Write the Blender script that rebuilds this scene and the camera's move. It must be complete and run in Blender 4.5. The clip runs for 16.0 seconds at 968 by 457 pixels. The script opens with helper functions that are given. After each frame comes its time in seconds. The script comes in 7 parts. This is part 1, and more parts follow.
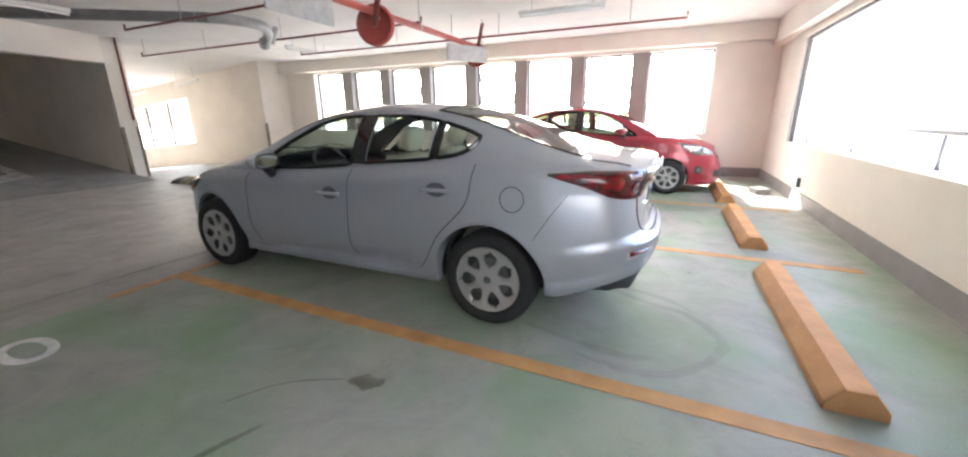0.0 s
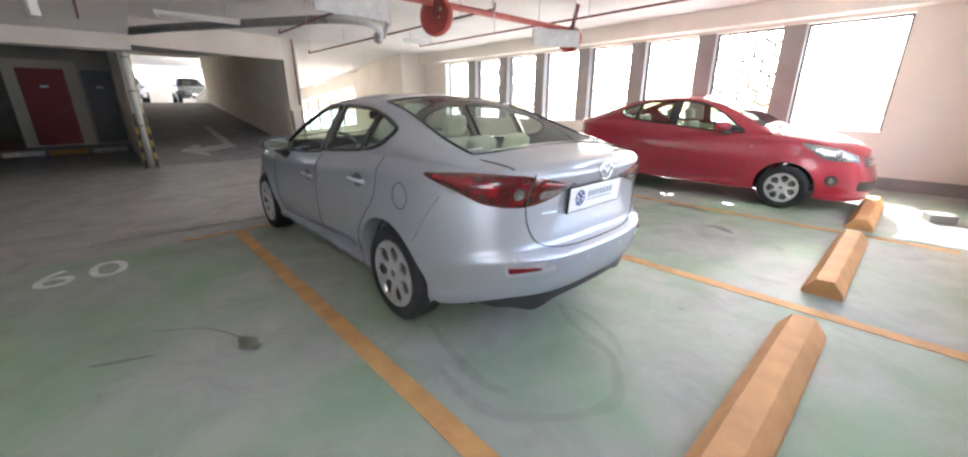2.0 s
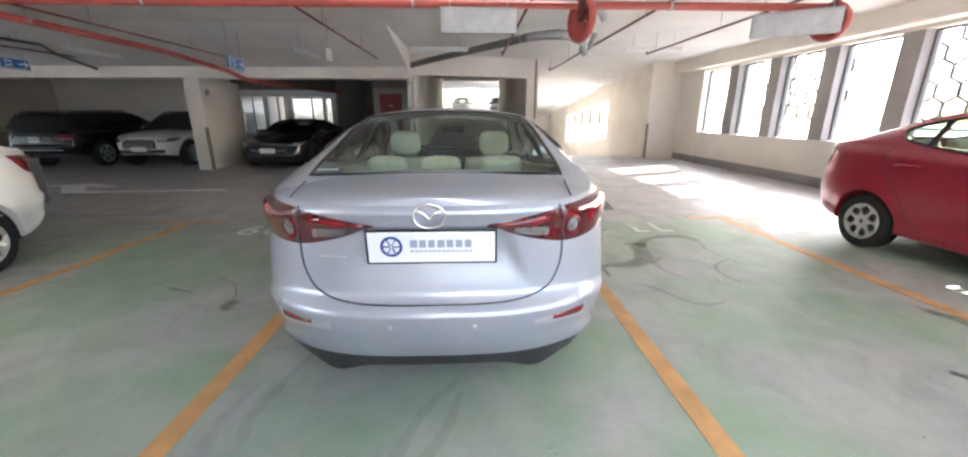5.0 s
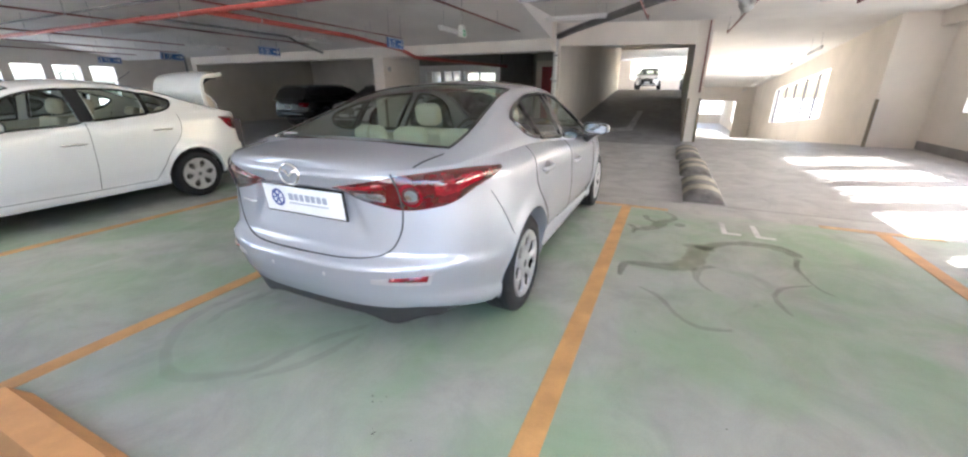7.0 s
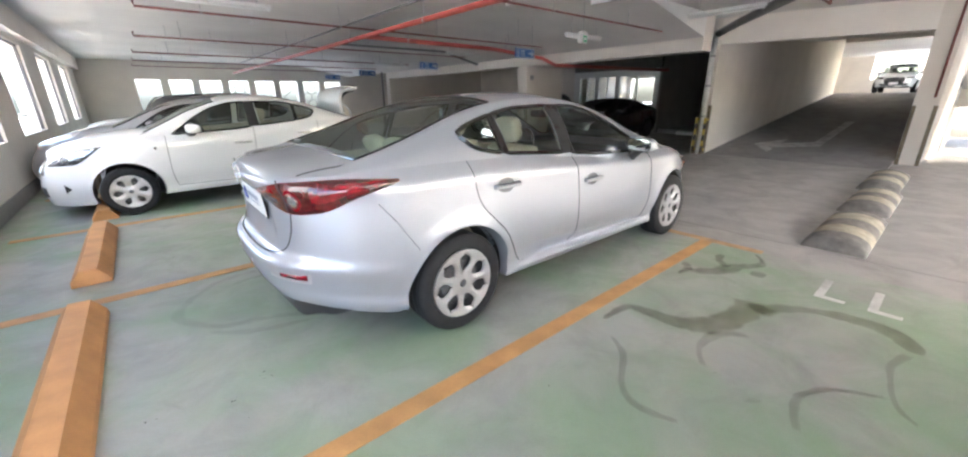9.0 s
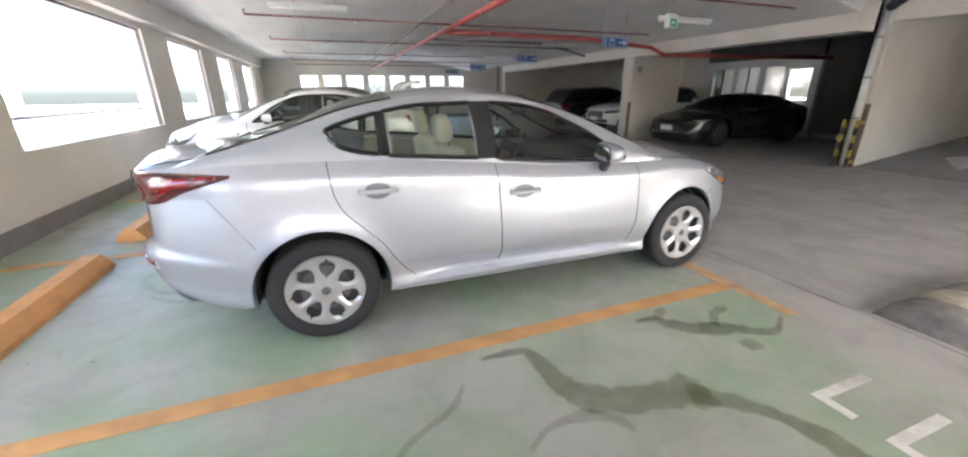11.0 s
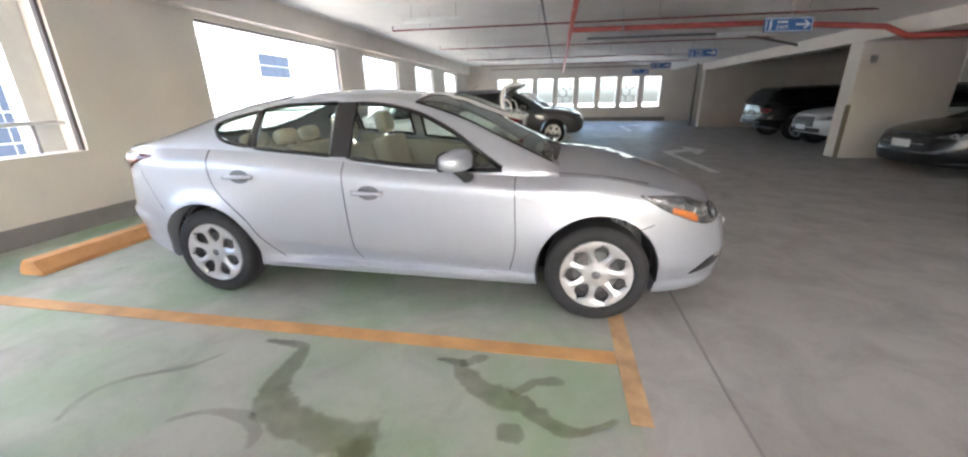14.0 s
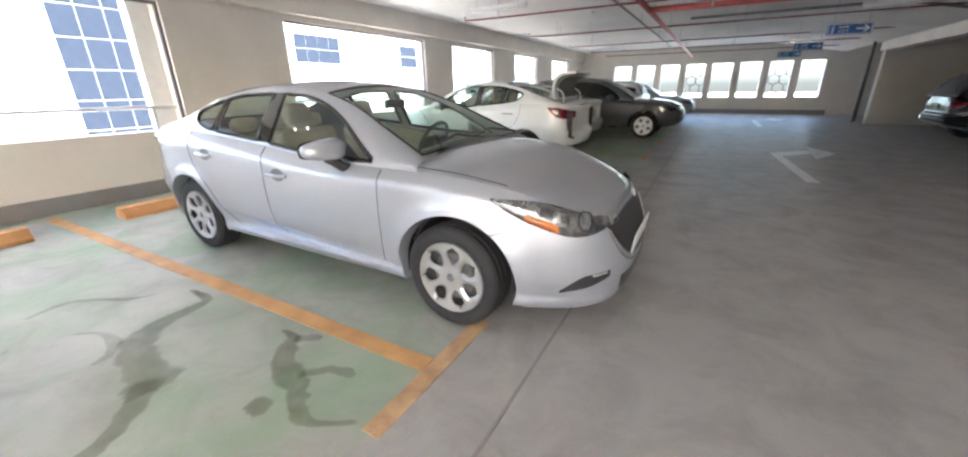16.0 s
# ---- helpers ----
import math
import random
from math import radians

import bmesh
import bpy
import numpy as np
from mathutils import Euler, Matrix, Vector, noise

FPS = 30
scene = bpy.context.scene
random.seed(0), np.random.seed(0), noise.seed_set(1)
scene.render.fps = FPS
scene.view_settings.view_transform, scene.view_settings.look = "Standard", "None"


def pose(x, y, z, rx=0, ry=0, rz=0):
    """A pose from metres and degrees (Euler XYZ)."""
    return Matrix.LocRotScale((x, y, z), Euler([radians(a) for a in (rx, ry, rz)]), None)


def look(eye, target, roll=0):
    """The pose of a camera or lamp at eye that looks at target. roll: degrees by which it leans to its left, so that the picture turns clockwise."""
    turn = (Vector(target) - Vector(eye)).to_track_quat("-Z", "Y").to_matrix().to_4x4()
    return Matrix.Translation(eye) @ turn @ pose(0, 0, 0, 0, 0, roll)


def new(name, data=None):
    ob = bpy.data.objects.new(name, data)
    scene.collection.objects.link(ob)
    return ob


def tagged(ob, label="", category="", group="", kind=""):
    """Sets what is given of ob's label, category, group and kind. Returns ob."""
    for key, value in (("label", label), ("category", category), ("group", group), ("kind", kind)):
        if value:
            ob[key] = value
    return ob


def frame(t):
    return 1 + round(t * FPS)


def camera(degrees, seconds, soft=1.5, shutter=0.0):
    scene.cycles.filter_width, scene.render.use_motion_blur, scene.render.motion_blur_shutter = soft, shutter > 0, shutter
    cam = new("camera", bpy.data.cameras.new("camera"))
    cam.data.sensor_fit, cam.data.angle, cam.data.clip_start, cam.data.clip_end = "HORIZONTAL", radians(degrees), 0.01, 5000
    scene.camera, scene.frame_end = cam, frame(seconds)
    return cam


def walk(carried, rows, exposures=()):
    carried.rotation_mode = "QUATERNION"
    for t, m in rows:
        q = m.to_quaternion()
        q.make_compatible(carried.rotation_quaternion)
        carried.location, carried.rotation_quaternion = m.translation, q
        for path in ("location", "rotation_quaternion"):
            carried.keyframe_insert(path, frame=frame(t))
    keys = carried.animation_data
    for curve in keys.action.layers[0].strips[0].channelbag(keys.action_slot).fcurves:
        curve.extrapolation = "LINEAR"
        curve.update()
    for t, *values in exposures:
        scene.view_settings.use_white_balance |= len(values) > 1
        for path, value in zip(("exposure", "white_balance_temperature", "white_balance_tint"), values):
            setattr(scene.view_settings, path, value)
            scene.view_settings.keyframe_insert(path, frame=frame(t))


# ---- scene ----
cam = camera(101.8, 16.0, soft=2.2)
PATH = [
    (0, (0.085, 0.462, 1.336), (-0.718, 2.209, 0.784), -0.5),
    (0.5, (0.443, 0.624, 1.358), (-0.555, 2.263, 0.793), -0.4),
    (1, (0.72, 0.871, 1.34), (-0.395, 2.416, 0.734), -0.3),
    (1.5, (0.991, 1.138, 1.346), (-0.279, 2.596, 0.835), -0.1),
    (2, (1.226, 1.446, 1.367), (-0.17, 2.741, 0.758), -0.0),
    (2.5, (1.334, 1.822, 1.359), (-0.173, 2.969, 0.717), -0.1),
    (3, (1.434, 2.191, 1.369), (-0.191, 3.166, 0.731), 0.0),
    (3.5, (1.528, 2.547, 1.391), (-0.207, 3.318, 0.761), 0.0),
    (3.7, (1.561, 2.691, 1.387), (-0.216, 3.388, 0.79), 0.1),
    (5.8, (1.568, 4.235, 1.375), (-0.287, 3.892, 0.713), 0.1),
    (6, (1.569, 4.387, 1.396), (-0.257, 3.951, 0.707), 0.2),
    (6.5, (1.502, 4.71, 1.378), (-0.3, 4.068, 0.793), 0.3),
    (7, (1.346, 5.066, 1.375), (-0.368, 4.281, 0.709), 0.0),
    (7.5, (1.197, 5.412, 1.399), (-0.405, 4.471, 0.661), -0.2),
    (8, (1.018, 5.684, 1.386), (-0.498, 4.599, 0.663), -0.1),
    (8.5, (0.771, 5.908, 1.404), (-0.597, 4.643, 0.677), -0.5),
    (9, (0.44, 6.107, 1.406), (-0.785, 4.658, 0.772), -0.7),
    (9.2, (0.32, 6.177, 1.44), (-0.858, 4.688, 0.812), -0.4),
    (11.3, (-1.255, 6.623, 1.403), (-1.822, 4.812, 0.773), -0.6),
    (11.5, (-1.409, 6.647, 1.403), (-1.909, 4.802, 0.812), -0.7),
    (12, (-1.816, 6.739, 1.417), (-2.112, 4.851, 0.827), -0.8),
    (12.5, (-2.188, 6.752, 1.395), (-2.319, 4.843, 0.814), -0.7),
    (13, (-2.571, 6.747, 1.388), (-2.516, 4.825, 0.839), -0.8),
    (13.5, (-2.941, 6.742, 1.392), (-2.723, 4.857, 0.761), -0.8),
    (14, (-3.304, 6.632, 1.366), (-2.961, 4.766, 0.733), -0.9),
    (14.5, (-3.686, 6.518, 1.358), (-3.196, 4.681, 0.737), -1.0),
    (15, (-4.056, 6.396, 1.366), (-3.384, 4.626, 0.72), -0.9),
    (15.5, (-4.422, 6.21, 1.358), (-3.633, 4.488, 0.715), -0.8),
    (16, (-4.776, 6.047, 1.362), (-3.849, 4.408, 0.688), -0.9),
]
walk(cam, [(t, look(eye, target, roll)) for t, eye, target, roll in PATH], [(0, 3.60, 5900, 9.5), (16, 3.60, 5900, 9.5)])

# ---- world, sun, exposure ----
SUN_DIR = Vector((-0.41, 0.91, 0.0)).normalized() * math.cos(radians(34.5)) + Vector((0, 0, math.sin(radians(34.5))))
world = bpy.data.worlds.new("sky")
scene.world = world
world.use_nodes = True
wn = world.node_tree
sky = wn.nodes.new("ShaderNodeTexSky")
sky.sky_type = "NISHITA"
sky.sun_disc = False
sky.sun_elevation = radians(34.5)
sky.sun_rotation = math.atan2(SUN_DIR.x, SUN_DIR.y)
sky.dust_density = 4.0
wn.links.new(sky.outputs[0], wn.nodes["Background"].inputs[0])
wn.nodes["Background"].inputs[1].default_value = 0.15
sun_data = bpy.data.lights.new("sun", "SUN")
sun_data.energy, sun_data.angle, sun_data.color = 1.9, radians(0.6), (1.0, 0.965, 0.92)
sun = new("sun", sun_data)
sun.matrix_world = look(SUN_DIR * 60, (0, 0, 0))


# ---- materials ----
def material(name):
    m = bpy.data.materials.new(name)
    m.use_nodes = True
    return m, m.node_tree, m.node_tree.nodes["Principled BSDF"]


def rgba(c):
    return (c[0], c[1], c[2], 1.0)


def surface(name, colour, rough=0.6, metal=0.0, vary=0.12, scale=6.0, fine=60.0, bump=0.1, coat=0.0, dirt=None, detail=6.0):
    """A painted, cast or moulded surface: mottled at two scales, with fine relief."""
    m, nt, p = material(name)
    n, l = nt.nodes, nt.links
    co = n.new("ShaderNodeTexCoord")
    big, small = n.new("ShaderNodeTexNoise"), n.new("ShaderNodeTexNoise")
    big.inputs["Scale"].default_value, big.inputs["Detail"].default_value = scale, detail
    small.inputs["Scale"].default_value, small.inputs["Detail"].default_value = fine, 4.0
    for t in (big, small):
        l.new(co.outputs["Object"], t.inputs["Vector"])
    ramp = n.new("ShaderNodeMapRange")
    ramp.inputs["From Min"].default_value, ramp.inputs["From Max"].default_value = 0.3, 0.7
    l.new(big.outputs["Fac"], ramp.inputs["Value"])
    mix = n.new("ShaderNodeMix")
    mix.data_type = "RGBA"
    d = dirt or tuple(max(0.0, c * (1 - 2 * vary)) for c in colour)
    mix.inputs["A"].default_value, mix.inputs["B"].default_value = rgba(d), rgba(tuple(min(1.0, c * (1 + vary * 0.4)) for c in colour))
    l.new(ramp.outputs[0], mix.inputs["Factor"])
    mix2 = n.new("ShaderNodeMix")
    mix2.data_type, mix2.blend_type = "RGBA", "OVERLAY"
    mix2.inputs["Factor"].default_value = vary
    l.new(mix.outputs["Result"], mix2.inputs["A"])
    l.new(small.outputs["Fac"], mix2.inputs["B"])
    l.new(mix2.outputs["Result"], p.inputs["Base Color"])
    rr = n.new("ShaderNodeMapRange")
    rr.inputs["To Min"].default_value, rr.inputs["To Max"].default_value = rough * 0.85, min(1.0, rough * 1.15)
    l.new(small.outputs["Fac"], rr.inputs["Value"])
    l.new(rr.outputs[0], p.inputs["Roughness"])
    p.inputs["Metallic"].default_value = metal
    p.inputs["Coat Weight"].default_value = coat
    p.inputs["Coat Roughness"].default_value = 0.05
    if bump:
        b = n.new("ShaderNodeBump")
        b.inputs["Strength"].default_value, b.inputs["Distance"].default_value = bump, 0.004
        l.new(small.outputs["Fac"], b.inputs["Height"])
        l.new(b.outputs[0], p.inputs["Normal"])
    return m


def glass(name, tint=(0.9, 0.95, 0.93), rough=0.0, opaque=0.0):
    """Thin window glass: clear with a mirror-like gloss."""
    m, nt, p = material(name)
    n, l = nt.nodes, nt.links
    out = n["Material Output"]
    tr, gl, mx, fr = n.new("ShaderNodeBsdfTransparent"), n.new("ShaderNodeBsdfGlossy"), n.new("ShaderNodeMixShader"), n.new("ShaderNodeLayerWeight")
    tr.inputs["Color"].default_value = rgba(tint)
    gl.inputs["Roughness"].default_value = 0.02 + rough
    fr.inputs["Blend"].default_value = 0.5
    pw, sc = n.new("ShaderNodeMath"), n.new("ShaderNodeMapRange")
    pw.operation = "POWER"
    pw.inputs[1].default_value = 4.0
    sc.inputs["To Min"].default_value, sc.inputs["To Max"].default_value = 0.05, 0.65
    l.new(fr.outputs["Facing"], pw.inputs[0])
    l.new(pw.outputs[0], sc.inputs["Value"])
    l.new(sc.outputs[0], mx.inputs[0])
    l.new(tr.outputs[0], mx.inputs[1])
    l.new(gl.outputs[0], mx.inputs[2])
    l.new(mx.outputs[0], out.inputs["Surface"])
    return m


def car_paint(name, colour, metal=0.5, rough=0.32, flake=0.05, coat=1.0):
    m, nt, p = material(name)
    n, l = nt.nodes, nt.links
    co, no = n.new("ShaderNodeTexCoord"), n.new("ShaderNodeTexNoise")
    no.inputs["Scale"].default_value = 900.0
    l.new(co.outputs["Object"], no.inputs["Vector"])
    dust = n.new("ShaderNodeTexNoise")
    dust.inputs["Scale"].default_value, dust.inputs["Detail"].default_value = 3.0, 8.0
    l.new(co.outputs["Object"], dust.inputs["Vector"])
    mix = n.new("ShaderNodeMix")
    mix.data_type = "RGBA"
    mix.inputs["A"].default_value = rgba(tuple(c * (1 - flake) for c in colour))
    mix.inputs["B"].default_value = rgba(tuple(min(1, c * (1 + flake)) for c in colour))
    l.new(no.outputs["Fac"], mix.inputs["Factor"])
    l.new(mix.outputs["Result"], p.inputs["Base Color"])
    p.inputs["Metallic"].default_value = metal
    r = n.new("ShaderNodeMapRange")
    r.inputs["To Min"].default_value, r.inputs["To Max"].default_value = rough - 0.06, rough + 0.1
    l.new(dust.outputs["Fac"], r.inputs["Value"])
    l.new(r.outputs[0], p.inputs["Roughness"])
    p.inputs["Coat Weight"].default_value = coat
    p.inputs["Coat Roughness"].default_value = 0.06
    return m


M = {}
M["wall"] = surface("cream_wall_paint", (0.76, 0.705, 0.63), 0.75, vary=0.05, scale=1.2, fine=90, bump=0.08)
M["ceiling"] = surface("ceiling_paint", (0.79, 0.77, 0.735), 0.85, vary=0.06, scale=0.8, fine=60, bump=0.1)
M["skirt"] = surface("grey_skirting_paint", (0.27, 0.26, 0.25), 0.6, vary=0.10, scale=3, fine=80, bump=0.1)
M["frame"] = surface("dark_window_frame", (0.10, 0.09, 0.09), 0.5, vary=0.05, bump=0.0)
M["steel"] = surface("galvanised_steel", (0.45, 0.45, 0.45), 0.45, metal=0.6, vary=0.1, scale=8, fine=50, bump=0.05)
M["red_pipe"] = surface("red_pipe_paint", (0.40, 0.075, 0.058), 0.5, vary=0.12, scale=6, bump=0.05)
M["dark_pipe"] = surface("brown_red_pipe", (0.20, 0.055, 0.045), 0.55, vary=0.15, scale=6, bump=0.05)
M["grey_pipe"] = surface("grey_pipe_paint", (0.16, 0.155, 0.15), 0.55, vary=0.12, scale=6, bump=0.05)
M["white_paint"] = surface("worn_white_marking", (0.80, 0.80, 0.78), 0.7, vary=0.16, scale=9, fine=120, bump=0.1)
M["worn_white"] = surface("scuffed_white_marking", (0.72, 0.715, 0.69), 0.75, vary=0.25, scale=5, fine=90, bump=0.1)
M["yellow"] = surface("orange_yellow_marking", (0.58, 0.32, 0.12), 0.6, vary=0.14, scale=5, fine=120, bump=0.1)
M["yellow_faded"] = surface("faded_orange_marking", (0.56, 0.36, 0.19), 0.65, vary=0.2, scale=7, fine=120, bump=0.1)
M["stop"] = surface("orange_rubber_stop", (0.64, 0.33, 0.13), 0.65, vary=0.10, scale=6, fine=90, bump=0.15)
M["hump_black"] = surface("dusty_black_rubber", (0.20, 0.19, 0.175), 0.75, vary=0.2, scale=12, fine=120, bump=0.3)
M["hump_yellow"] = surface("dusty_yellow_rubber", (0.45, 0.41, 0.31), 0.75, vary=0.2, scale=12, fine=120, bump=0.3)
M["guard_black"] = surface("guard_black", (0.05, 0.045, 0.04), 0.6, vary=0.1)
M["guard_brown"] = surface("worn_brown_rubber", (0.22, 0.18, 0.12), 0.65, vary=0.2, scale=8, bump=0.1)
M["guard_yellow"] = surface("guard_yellow", (0.55, 0.40, 0.08), 0.6, vary=0.1)
M["white_plastic"] = surface("white_plastic", (0.78, 0.78, 0.75), 0.4, vary=0.04, bump=0.0)
M["pier"] = surface("taupe_pier_paint", (0.30, 0.28, 0.27), 0.7, vary=0.08, scale=2, fine=60, bump=0.1)
M["lattice"] = surface("grey_lattice_paint", (0.07, 0.068, 0.066), 0.6, vary=0.08, bump=0.05)
M["tube"] = surface("fluorescent_tube_glass", (0.80, 0.80, 0.78), 0.3, vary=0.02, bump=0.0)
M["sign_blue"] = surface("blue_sign", (0.03, 0.12, 0.36), 0.4, vary=0.04, bump=0.0)
M["sign_green"] = surface("green_sign", (0.03, 0.38, 0.16), 0.4, vary=0.04, bump=0.0)
M["red_door"] = surface("red_door_paint", (0.30, 0.025, 0.03), 0.5, vary=0.08, bump=0.05)
M["grey_door"] = surface("grey_door_paint", (0.20, 0.21, 0.22), 0.5, vary=0.08, bump=0.05)
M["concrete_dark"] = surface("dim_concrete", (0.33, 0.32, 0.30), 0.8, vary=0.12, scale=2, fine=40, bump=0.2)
# dark brown that stands in for the shade high in the recess
M["recess_shade"] = surface("recess_shade_brown", (0.19, 0.17, 0.155), 0.8, vary=0.2, scale=2, fine=40, bump=0.2)
M["pane"] = glass("window_pane", (0.95, 0.97, 0.97))


def floor_material(name, base, dark, tint=None, tint_amount=0.0, gloss=0.4):
    """Worn floor coating: broad stains, scuffs and fine grit."""
    m, nt, p = material(name)
    n, l = nt.nodes, nt.links
    co = n.new("ShaderNodeTexCoord")
    def tex(scale, detail, rough=0.6, dist=0.0):
        t = n.new("ShaderNodeTexNoise")
        t.inputs["Scale"].default_value, t.inputs["Detail"].default_value = scale, detail
        t.inputs["Roughness"].default_value, t.inputs["Distortion"].default_value = rough, dist
        l.new(co.outputs["Object"], t.inputs["Vector"])
        return t
    def mixer(a, b, fac, blend="MIX"):
        x = n.new("ShaderNodeMix")
        x.data_type, x.blend_type = "RGBA", blend
        for key, v in (("A", a), ("B", b)):
            if isinstance(v, tuple):
                x.inputs[key].default_value = rgba(v)
            else:
                l.new(v, x.inputs[key])
        if isinstance(fac, float):
            x.inputs["Factor"].default_value = fac
        else:
            l.new(fac, x.inputs["Factor"])
        return x.outputs["Result"]
    def span(src, a, b, lo=0.0, hi=1.0):
        x = n.new("ShaderNodeMapRange")
        x.inputs["From Min"].default_value, x.inputs["From Max"].default_value = a, b
        x.inputs["To Min"].default_value, x.inputs["To Max"].default_value = lo, hi
        l.new(src, x.inputs["Value"])
        return x.outputs[0]
    broad, mid, grit, scuff = tex(0.95, 5, 0.55, 0.5), tex(2.6, 8, 0.65, 0.6), tex(140, 3), tex(1.1, 9, 0.75, 2.5)
    c = mixer(base, tuple(0.8 * v for v in base), span(mid.outputs["Fac"], 0.42, 0.68))
    if tint:
        c = mixer(c, tint, span(broad.outputs["Fac"], 0.42, 0.66, 0.0, tint_amount))
    c = mixer(c, dark, span(scuff.outputs["Fac"], 0.60, 0.72, 0.0, 0.45))
    c = mixer(c, grit.outputs["Fac"], 0.12, "OVERLAY")
    l.new(c, p.inputs["Base Color"])
    l.new(span(mid.outputs["Fac"], 0.3, 0.7, gloss * 0.8, gloss * 1.25), p.inputs["Roughness"])
    b = n.new("ShaderNodeBump")
    b.inputs["Strength"].default_value, b.inputs["Distance"].default_value = 0.12, 0.003
    l.new(grit.outputs["Fac"], b.inputs["Height"])
    l.new(b.outputs[0], p.inputs["Normal"])
    return m


M["floor_aisle"] = floor_material("aisle_floor_coating", (0.37, 0.355, 0.335), (0.235, 0.225, 0.215), gloss=0.5)
M["floor_bay"] = floor_material("bay_floor_coating", (0.355, 0.36, 0.32), (0.215, 0.225, 0.185), (0.21, 0.325, 0.185), 0.85, gloss=0.5)
M["floor_ramp"] = floor_material("ramp_floor_coating", (0.32, 0.31, 0.30), (0.20, 0.195, 0.19), gloss=0.75)


def stain_material(name, colour, strength):
    """A dried trail that fades out towards its edges and in blotches."""
    m = surface(name, colour, 0.5, vary=0.2, scale=14, fine=60, bump=0.03)
    n, l = m.node_tree.nodes, m.node_tree.links
    no, mr, at, mu = n.new("ShaderNodeTexNoise"), n.new("ShaderNodeMapRange"), n.new("ShaderNodeAttribute"), n.new("ShaderNodeMath")
    at.attribute_name = "fade"
    no.inputs["Scale"].default_value, no.inputs["Detail"].default_value = 11.0, 7.0
    mr.inputs["From Min"].default_value, mr.inputs["From Max"].default_value = 0.30, 0.62
    mr.inputs["To Min"].default_value, mr.inputs["To Max"].default_value = 0.6 * strength, strength
    mu.operation = "MULTIPLY"
    l.new(n["Texture Coordinate"].outputs["Object"], no.inputs["Vector"])
    l.new(no.outputs["Fac"], mr.inputs["Value"])
    l.new(mr.outputs[0], mu.inputs[0])
    l.new(at.outputs["Fac"], mu.inputs[1])
    l.new(mu.outputs[0], n["Principled BSDF"].inputs["Alpha"])
    return m


M["oil"] = stain_material("old_oil_stain", (0.17, 0.185, 0.075), 0.44)
M["faint_oil"] = stain_material("faint_oil_trail", (0.20, 0.21, 0.13), 0.28)
M["rubber_mark"] = stain_material("rubber_scuff", (0.15, 0.17, 0.14), 0.13)


# ---- mesh helpers ----
def part(name, bm, mat, parent=None, label="", smooth=False, sharp=40):
    me = bpy.data.meshes.new(name)
    if smooth:
        for f in bm.faces:
            f.smooth = True
        for e in bm.edges:
            if len(e.link_faces) == 2 and e.calc_face_angle(0.0) > radians(sharp):
                e.smooth = False
    bm.to_mesh(me)
    bm.free()
    for m in mat if isinstance(mat, (list, tuple)) else [mat]:
        me.materials.append(m)
    ob = new(name, me)
    if parent is not None:
        ob.parent = parent
    if label:
        tagged(ob, label)
    return ob


def thing(name, m, label, category, group="", kind=""):
    ob = new(name)
    ob.empty_display_size = 0.2
    ob.matrix_world = m
    return tagged(ob, label, category, group, kind)


def box(bm, x0, x1, y0, y1, z0, z1, bevel=0.0, m=None):
    r = bmesh.ops.create_cube(bm, size=1.0)
    vs = r["verts"]
    for v in vs:
        v.co = Vector(((x0 + x1) / 2 + v.co.x * (x1 - x0), (y0 + y1) / 2 + v.co.y * (y1 - y0), (z0 + z1) / 2 + v.co.z * (z1 - z0)))
        if m is not None:
            v.co = m @ v.co
    if bevel:
        es = list({e for v in vs for e in v.link_edges})
        bmesh.ops.bevel(bm, geom=es, offset=bevel, segments=2, affect="EDGES", profile=0.6)
    return bm


def boxed(x0, x1, y0, y1, z0, z1, bevel=0.0):
    return box(bmesh.new(), min(x0, x1), max(x0, x1), min(y0, y1), max(y0, y1), min(z0, z1), max(z0, z1), bevel)


def tube(bm, pts, r, n=10, closed=False, flat=1.0):
    """A round pipe along a line of points, mitred at the bends."""
    pts = [Vector(p) for p in pts]
    rings = []
    count = len(pts)
    up = None
    for i, p in enumerate(pts):
        a = pts[(i - 1) % count] if (i or closed) else pts[0]
        b = pts[(i + 1) % count] if (i < count - 1 or closed) else pts[-1]
        d = (b - a).normalized()
        if up is None:
            up = Vector((0, 0, 1)) if abs(d.z) < 0.9 else Vector((1, 0, 0))
        s = d.cross(up)
        if s.length < 1e-5:
            up = Vector((0, 1, 0))
            s = d.cross(up)
        s.normalize()
        up2 = s.cross(d).normalized()
        up = up2
        rings.append([bm.verts.new(p + (s * math.cos(2 * math.pi * k / n) + up2 * math.sin(2 * math.pi * k / n) * flat) * r) for k in range(n)])
    for i in range(count if closed else count - 1):
        A, B = rings[i], rings[(i + 1) % count]
        for k in range(n):
            bm.faces.new((A[k], A[(k + 1) % n], B[(k + 1) % n], B[k]))
    if not closed:
        bm.faces.new(rings[0][::-1])
        bm.faces.new(rings[-1])
    return bm


